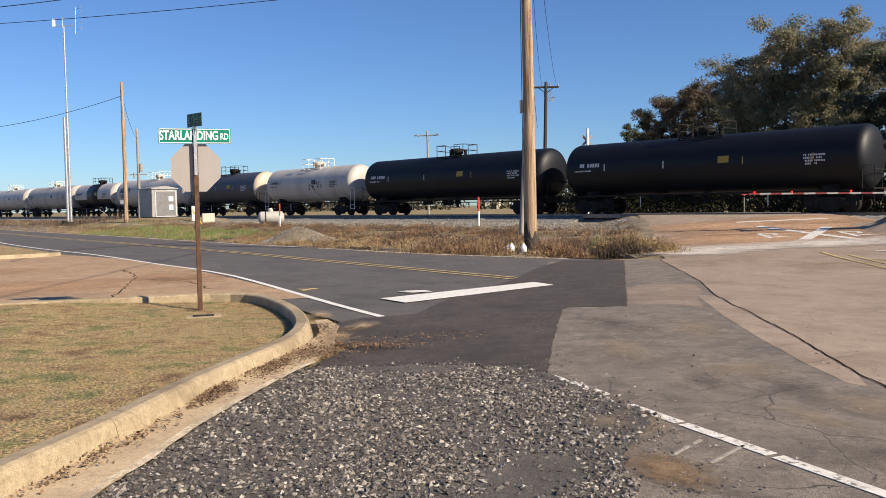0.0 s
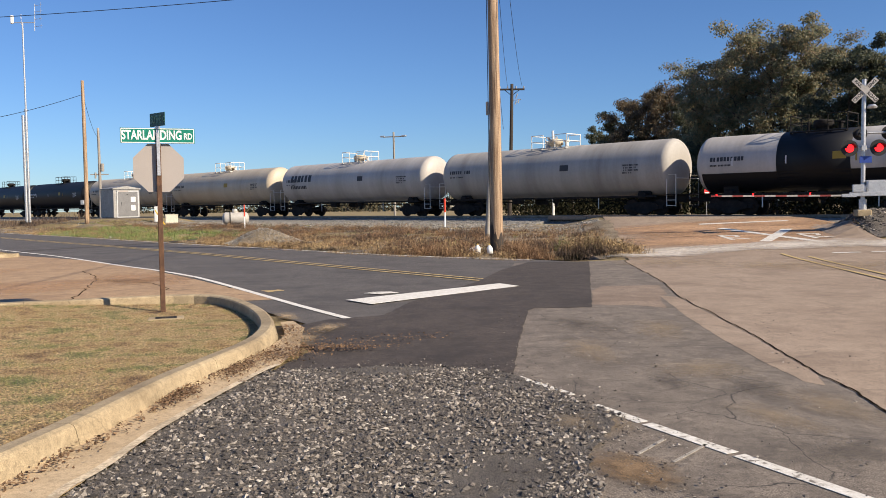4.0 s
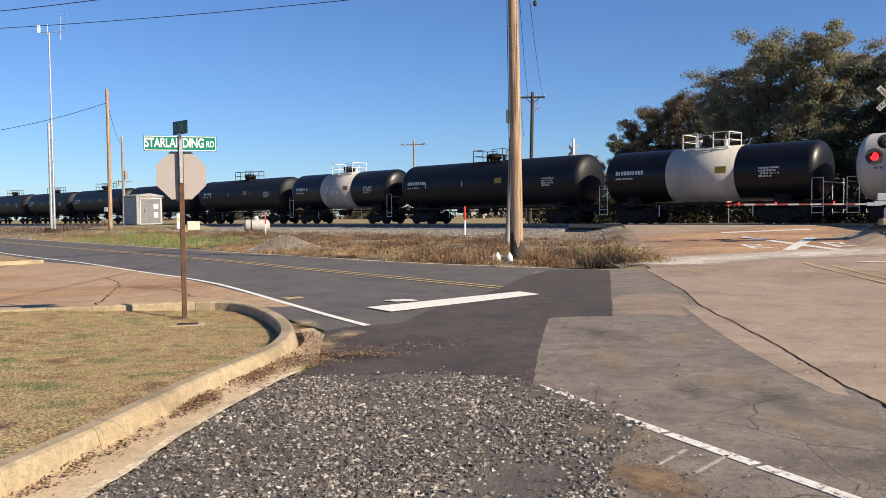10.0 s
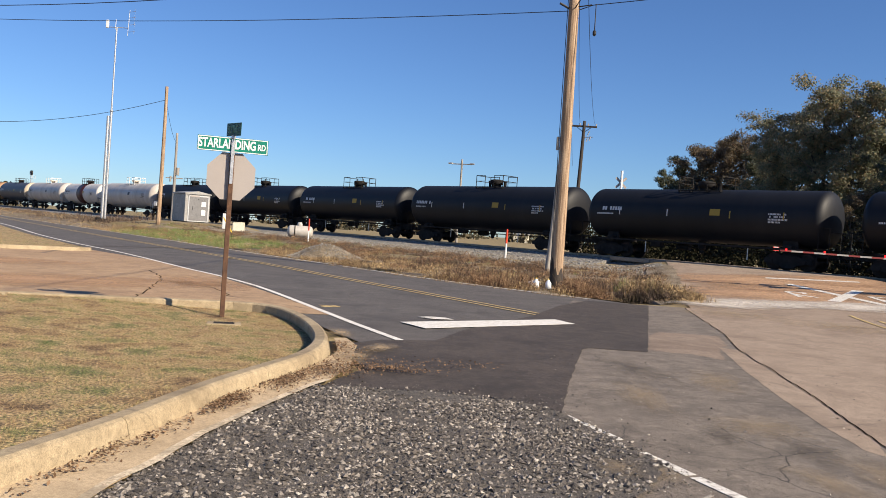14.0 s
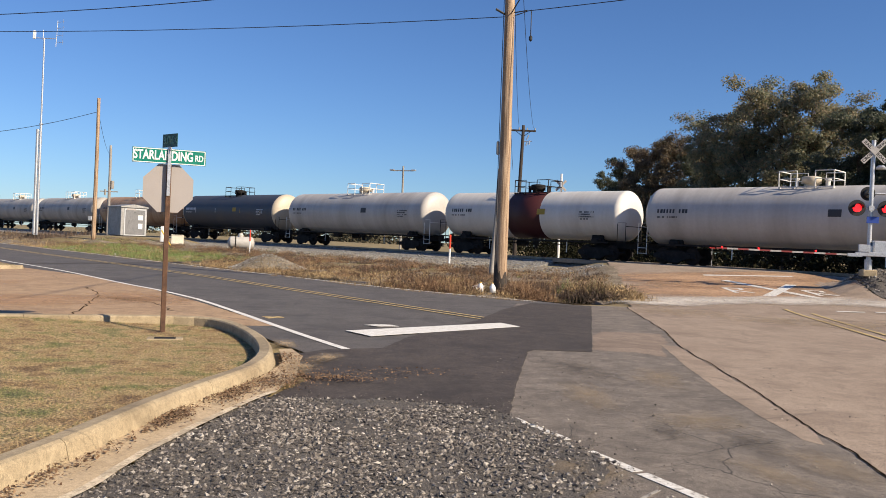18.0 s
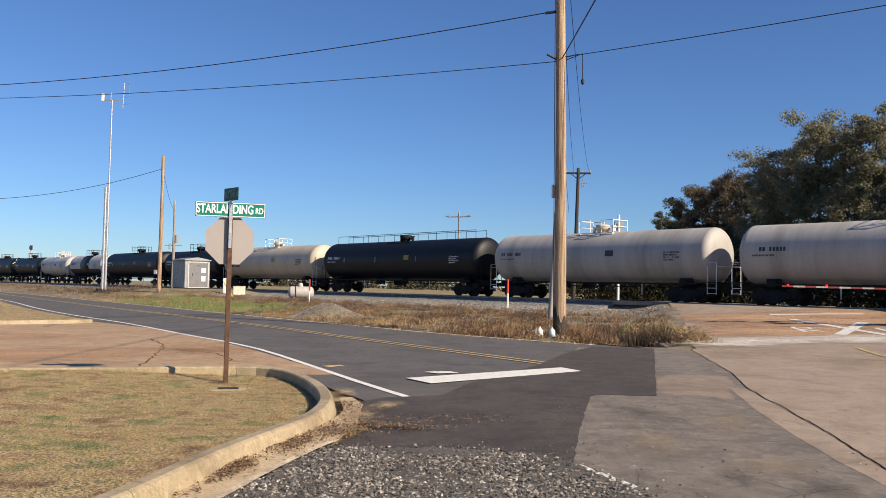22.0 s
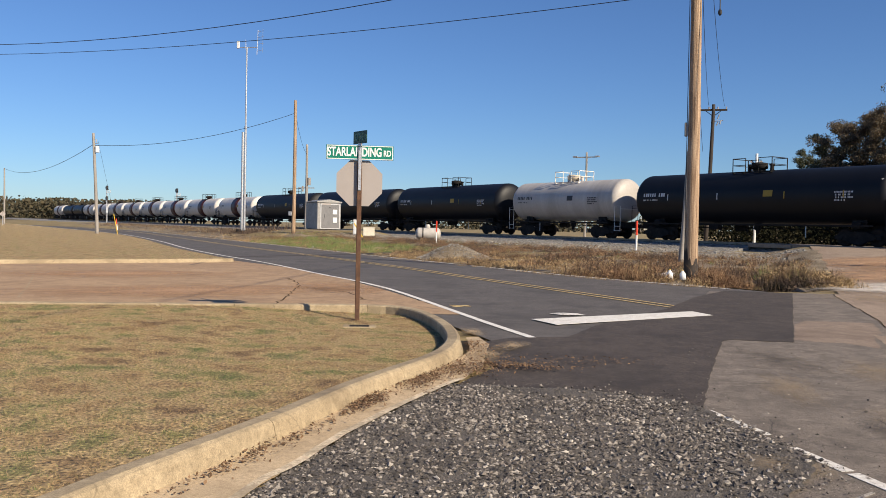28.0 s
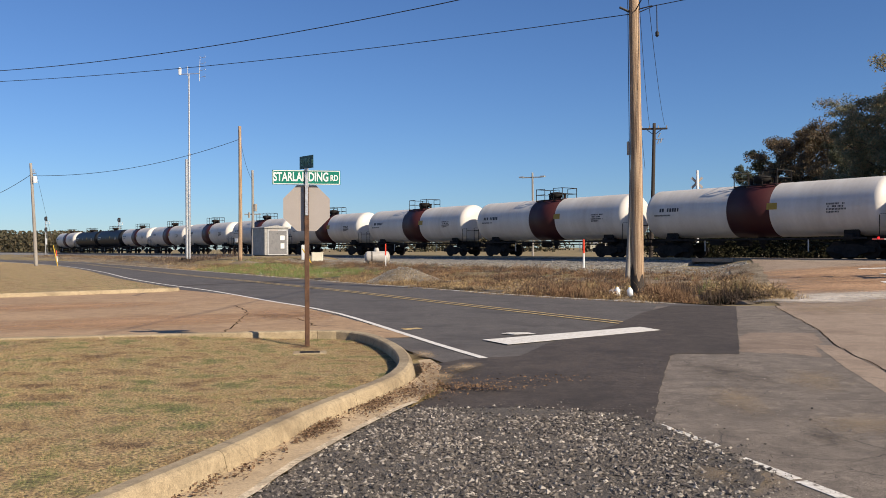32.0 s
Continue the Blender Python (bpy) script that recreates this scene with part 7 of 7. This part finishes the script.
bushes("straw_bushes", verge(380, -66, -17, past_road, 34.0, straw_near, 53), 0.12, 0.38, 190, 0.10, M_WEED, "low straw-coloured masses of weeds by the road", 53)
pts = [(cx + rr.gauss(0, 0.5) * sx, cy + rr.gauss(0, 0.5) * sy) for cx, cy, sx, sy in ((6.4, 27.3, 0.8, 0.5), (6.9, 26.9, 0.6, 0.4), (5.9, 27.6, 0.8, 0.5)) for _ in range(9)]
bushes("ditch_weeds", pts, 0.3, 0.62, 800, 0.10, M_WEED, "tall straw weeds leaning over the ditch", 54)
pts = [(cx + rr.gauss(0, 0.5) * sx, cy + rr.gauss(0, 0.5) * sy) for cx, cy, sx, sy in ((4.2, 26.7, 0.6, 0.6), (3.6, 27.3, 0.5, 0.5), (1.2, 27.8, 0.9, 0.6), (0.0, 29.2, 0.9, 0.6)) for _ in range(7)]
bushes("ditch_weeds", pts, 0.2, 0.5, 560, 0.10, M_RUSTW, "rusty weeds round the foot of the pole", 55)
pts = [(cx + rr.gauss(0, 0.5) * sx, cy + rr.gauss(0, 0.5) * sy) for cx, cy, sx, sy in ((5.3, 26.3, 0.9, 0.25), (6.3, 26.5, 0.7, 0.2)) for _ in range(9)]
bushes("ditch_weeds", pts, 0.2, 0.45, 460, 0.10, M_TWIG, "dark dead brush in the ditch", 56)
# tall clumps at the corner round the ditch; M_UNDER tufts paint the hollow's shade
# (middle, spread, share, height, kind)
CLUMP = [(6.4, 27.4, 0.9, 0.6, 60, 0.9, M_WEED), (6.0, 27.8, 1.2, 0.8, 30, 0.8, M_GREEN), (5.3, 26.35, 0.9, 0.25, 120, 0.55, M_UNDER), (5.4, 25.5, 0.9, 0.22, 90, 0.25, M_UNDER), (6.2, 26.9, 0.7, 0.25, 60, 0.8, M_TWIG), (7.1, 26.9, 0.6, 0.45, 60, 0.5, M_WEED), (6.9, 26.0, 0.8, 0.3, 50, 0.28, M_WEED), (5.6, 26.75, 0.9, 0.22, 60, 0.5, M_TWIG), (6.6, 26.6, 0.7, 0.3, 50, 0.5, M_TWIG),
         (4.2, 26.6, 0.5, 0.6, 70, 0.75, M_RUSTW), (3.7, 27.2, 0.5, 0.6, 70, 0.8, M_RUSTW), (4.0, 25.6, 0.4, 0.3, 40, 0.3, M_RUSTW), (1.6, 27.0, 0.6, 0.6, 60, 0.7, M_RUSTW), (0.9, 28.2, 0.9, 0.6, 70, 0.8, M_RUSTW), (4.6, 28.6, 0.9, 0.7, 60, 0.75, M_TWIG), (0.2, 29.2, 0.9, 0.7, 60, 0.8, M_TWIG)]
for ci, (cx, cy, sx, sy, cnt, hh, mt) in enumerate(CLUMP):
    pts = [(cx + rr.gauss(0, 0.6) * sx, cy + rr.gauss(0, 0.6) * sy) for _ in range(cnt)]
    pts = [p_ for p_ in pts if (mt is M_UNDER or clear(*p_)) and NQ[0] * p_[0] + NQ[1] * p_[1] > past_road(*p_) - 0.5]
    tufts("weed_clump", pts, up_bank, hh * 0.25, hh, 22, 0.14, 0.0045, mt, "tall dry weeds round the roadside ditch, shade-coloured in its hollow", 80 + ci)
blades("shoulder_weeds", [(8.95 + 0.2 * (y - 36.0) - 1.0 + rr.gauss(0, 0.4), y) for y in [rr.uniform(27, 37.5) for _ in range(3000)]], lambda x, y: land(x, y) - 0.02, 0.04, 0.16, 0.0035, 1.1, M_WEED, "dry weeds along the shoulder", 28, "weeds")
pts = [(-33.5 + rr.gauss(0, 2.2) - 2.0 * k, 81.5 + rr.gauss(0, 1.2) + 2.4 * k) for k in (0, 0.5, 1.2, 2.2) for _ in range(40)]
tufts("brush", [p_ for p_ in pts if NQ[0] * p_[0] + NQ[1] * p_[1] > past_road(*p_)], up_bank, 0.4, 1.5, 14, 0.6, 0.014, M_TWIG, "brown brush beside the mast", 9, "brush")


def stones(name, pts, zfun, s0, s1, material, label, seed, category="gravel"):
    """Crushed stones, each a crooked eight-sided lump."""
    rs = np.random.RandomState(seed)
    n = len(pts)
    base = np.array([(x, y, zfun(x, y)) for x, y in pts])
    sz = s0 + (s1 - s0) * rs.rand(n) ** 4.2
    dirs = np.array([(1, 0, 0), (0, 1, 0), (-1, 0, 0), (0, -1, 0), (0, 0, 1), (0, 0, -1)], float)
    a = rs.uniform(0, 2 * math.pi, n)
    ca, sa = np.cos(a), np.sin(a)
    v = np.repeat(dirs[None], n, 0) * rs.uniform(0.55, 1.25, (n, 6, 1)) + rs.normal(0, 0.22, (n, 6, 3))
    v[:, :, 2] *= 0.62
    v = np.stack([v[:, :, 0] * ca[:, None] - v[:, :, 1] * sa[:, None], v[:, :, 0] * sa[:, None] + v[:, :, 1] * ca[:, None], v[:, :, 2]], 2)
    v = v * sz[:, None, None] * 0.5 + base[:, None] + np.array([0, 0, 1]) * (sz * 0.14)[:, None, None]
    tri = [(0, 1, 4), (1, 2, 4), (2, 3, 4), (3, 0, 4), (1, 0, 5), (2, 1, 5), (3, 2, 5), (0, 3, 5)]
    me = bpy.data.meshes.new(name)
    me.from_pydata(v.reshape(-1, 3).tolist(), [], [tuple(6 * i + k for k in t) for i in range(n) for t in tri])
    return tagged(part(name, me, material), label, category, "", "stuff")


GRAV = [(-1.8, 2.0), (-1.93, 4.5), (-1.84, 5.3), (-1.77, 6.0), (-1.6, 7.1), (-1.4, 8.0), (-1.1, 8.15), (-0.25, 8.3), (0.3, 8.2), (0.8, 7.95), (0.99, 7.65), (1.3, 6.85), (1.55, 6.15), (1.35, 5.6), (1.15, 5.25), (1.05, 4.7), (0.95, 4.2), (0.9, 3.0), (1.0, 2.0)]
pts = []
while len(pts) < 54000:
    x, y = rr.uniform(-2, 2.7), 3.2 + 5.2 * rr.random() ** 1.15
    if not inside(x, y, GRAV) or rr.random() > 0.55 + 0.9 * noise.noise((x * 1.3, y * 1.3, 8)) + 0.5 * noise.noise((x * 5, y * 5, 2)):
        continue
    k = 0.22 if rr.random() < 0.05 else 0.05
    x2, y2 = x + rr.gauss(0, k), y + rr.gauss(0, k)
    pts.append((x2, y2) if x2 > -1.7 else (x, y))
stones("gravel", pts, lambda x, y: 0.028, 0.006, 0.052, M_STONE, "loose dark grey crushed gravel", 21)
pts = [(rr.uniform(-1.6, 1.4), rr.gauss(8.2, 0.25)) for _ in range(500)] + [(rr.uniform(1.2, 5.5), rr.uniform(4.0, 12.0)) for _ in range(900)] + [(1.25 + abs(rr.gauss(0, 0.3)), rr.uniform(4.2, 7.0)) for _ in range(900)]
stones("loose_gravel", pts, lambda x, y: 0.02, 0.008, 0.03, M_STONE, "stray gravel on the asphalt", 22)
pts = []
while len(pts) < 9000:
    s, q = rr.uniform(-75, -16), rr.uniform(37.6, 41.4)
    if XS0 - 0.3 < s < XS1 + 0.3:
        continue
    pts.append(on_track(s, q))
stones("ballast_stones", pts, lambda x, y: ramp(NQ[0] * x + NQ[1] * y - QT, [(-4.6, 0.25), (-2.3, 0.74), (-1.5, 0.79), (0, 0.79)]), 0.05, 0.16, M_BSTONE, "loose pale ballast stones", 23)
PX, PY, PR, PH = -6.6, 39.4, 1.9, 0.75
pg = Geo()
for i in range(13):
    for j in range(28):
        u, t = i / 12, 2 * math.pi * j / 28
        r = PR * u * (1 + 0.12 * noise.noise((math.cos(t), math.sin(t), 2)))
        x, y = PX + r * math.cos(t) * 1.15, PY + r * math.sin(t)
        pg.v.append((x, y, land(x, y) - 0.05 + PH * (1 - sm(u, 0.0, 1.0)) + 0.05 * noise.noise((x * 3, y * 3, 0)) * (1 - u)))
pg.f = [(i * 28 + j, (i + 1) * 28 + j, (i + 1) * 28 + (j + 1) % 28, i * 28 + (j + 1) % 28) for i in range(12) for j in range(28)]
tagged(part("mound", pg, M_BANK, smooth=True), "low heap of pale gravel beside the road", "gravel pile")
pts = []
for _ in range(2600):
    u, t = rr.random() ** 0.5, rr.uniform(0, 2 * math.pi)
    pts.append((PX + PR * u * math.cos(t) * 1.15, PY + PR * u * math.sin(t)))
stones("pile_stones", pts, lambda x, y: land(x, y) - 0.05 + PH * (1 - sm(min(1, math.hypot((x - PX) / 1.15, y - PY) / PR), 0, 1)), 0.04, 0.11, M_BSTONE, "loose stones on the gravel heap", 24)
pts = [(17.9 + rr.gauss(0, 1.5), 30.4 + rr.gauss(0, 1.1)) for _ in range(5200)]
pts = [p for p in pts if (p[0] - XC[0]) * XD[1] - (p[1] - XC[1]) * XD[0] > 4.2]
ribbon("gravel_mound", [(16.0 + k * 0.3, 27.6) for k in range(24)], [(17.25 + k * 0.3, 33.6) for k in range(24)], 0.012, M_GRAVEL, "grey gravel bed under the crossing gate", 18)
stones("mound_stones", pts, land, 0.04, 0.13, M_STONE, "dark gravel mound under the crossing gate", 25)

edge_pts = [p_ for p_ in offset(E2, -0.55) if 23.5 < p_[1] < 90]
pts = []
while len(pts) < 1500:
    i = int(rr.random() ** 1.3 * (len(edge_pts) - 1))
    u = rr.random()
    (xa, ya), (xb, yb) = edge_pts[i], edge_pts[i + 1]
    x, y = xa + (xb - xa) * u + rr.uniform(0, 0.7), ya + (yb - ya) * u + rr.uniform(0, 0.5)
    if clear(x, y) and (x - XC[0]) * XD[1] - (y - XC[1]) * XD[0] < -4.6:
        pts.append((x, y))
tufts("straw_edge", pts, up_bank, 0.04, 0.17, 10, 0.2, 0.006, M_WEED, "straw strip along the road edge", 7, "grass")
stones("bank_stones", verge(17000, -75, -17, past_road, 38.6, lambda x, y: 0.03 + 0.97 * sm(NQ[0] * x + NQ[1] * y, 32, 37), 9), lambda x, y: land(x, y) - 0.03, 0.05, 0.2, M_BSTONE, "loose stones on the bank", 26)

# leaves in the gutter
def litter(name, pts, label, seed, zf):
    rs = np.random.RandomState(seed)
    n = len(pts)
    base = np.array([(x, y, zf) for x, y in pts]) + np.c_[np.zeros(n), np.zeros(n), rs.rand(n) * 0.03]
    d = rs.normal(0, 1, (n, 3)) * (1, 1, 0.35)
    d /= np.linalg.norm(d, axis=1)[:, None]
    e = np.cross(d, rs.normal(0, 1, (n, 3)) * 0.3 + (0, 0, 1))
    e /= np.linalg.norm(e, axis=1)[:, None]
    s = rs.uniform(0.006, 0.02, (n, 1))
    vs = np.stack([base - d * s, base + e * s * 0.6, base + d * s, base - e * s * 0.6], 1).reshape(-1, 3)
    me = bpy.data.meshes.new(name)
    me.from_pydata(vs.tolist(), [], [(4 * i, 4 * i + 1, 4 * i + 2, 4 * i + 3) for i in range(n)])
    return tagged(part(name, me, M_LITTER), label, "leaf litter", "", "stuff")


pts = []
edge = [p for p in offset(CURB_IN, 0.27) if 4.2 < p[1] < 11 and p[0] > -3]
for _ in range(2600):
    x, y = rr.choice(edge)
    k = max(0.02, 0.4 + noise.noise((x, y * 1.1, 5)))
    if rr.random() < k * 1.2:
        pts.append((x + abs(rr.gauss(0, 0.07 + 0.10 * sm(y, 8, 9.5))), y + rr.uniform(-0.2, 0.2)))
for _ in range(750):
    u = rr.random() ** 2.2
    pts.append((-1.45 + 1.9 * u + rr.gauss(0, 0.18), 9.35 + 0.75 * u + rr.gauss(0, 0.42 * (1 - 0.7 * u))))
for px_, py_, sx, sy, cnt in ((-1.72, 8.25, 0.12, 0.3, 1100), (-1.95, 7.15, 0.09, 0.2, 750), (-2.27, 5.45, 0.05, 0.14, 160), (-1.35, 8.9, 0.2, 0.22, 900), (-0.9, 9.3, 0.35, 0.1, 700)):
    pts += [(px_ + rr.gauss(0, sx), py_ + rr.gauss(0, sy)) for _ in range(cnt)]
litter("fallen_leaves", pts, "brown fallen leaves gathered in the gutter", 31, 0.04)


def motions():
    for car, u in TRAIN:
        rows = []
        for t in (0.0, 16.0, 32.0):
            x, y = on_track(u + SPEED * t)
            rows.append((t, pose(x, y, RAIL, 0, 0, TURN)))
        walk(car, rows)


motions()
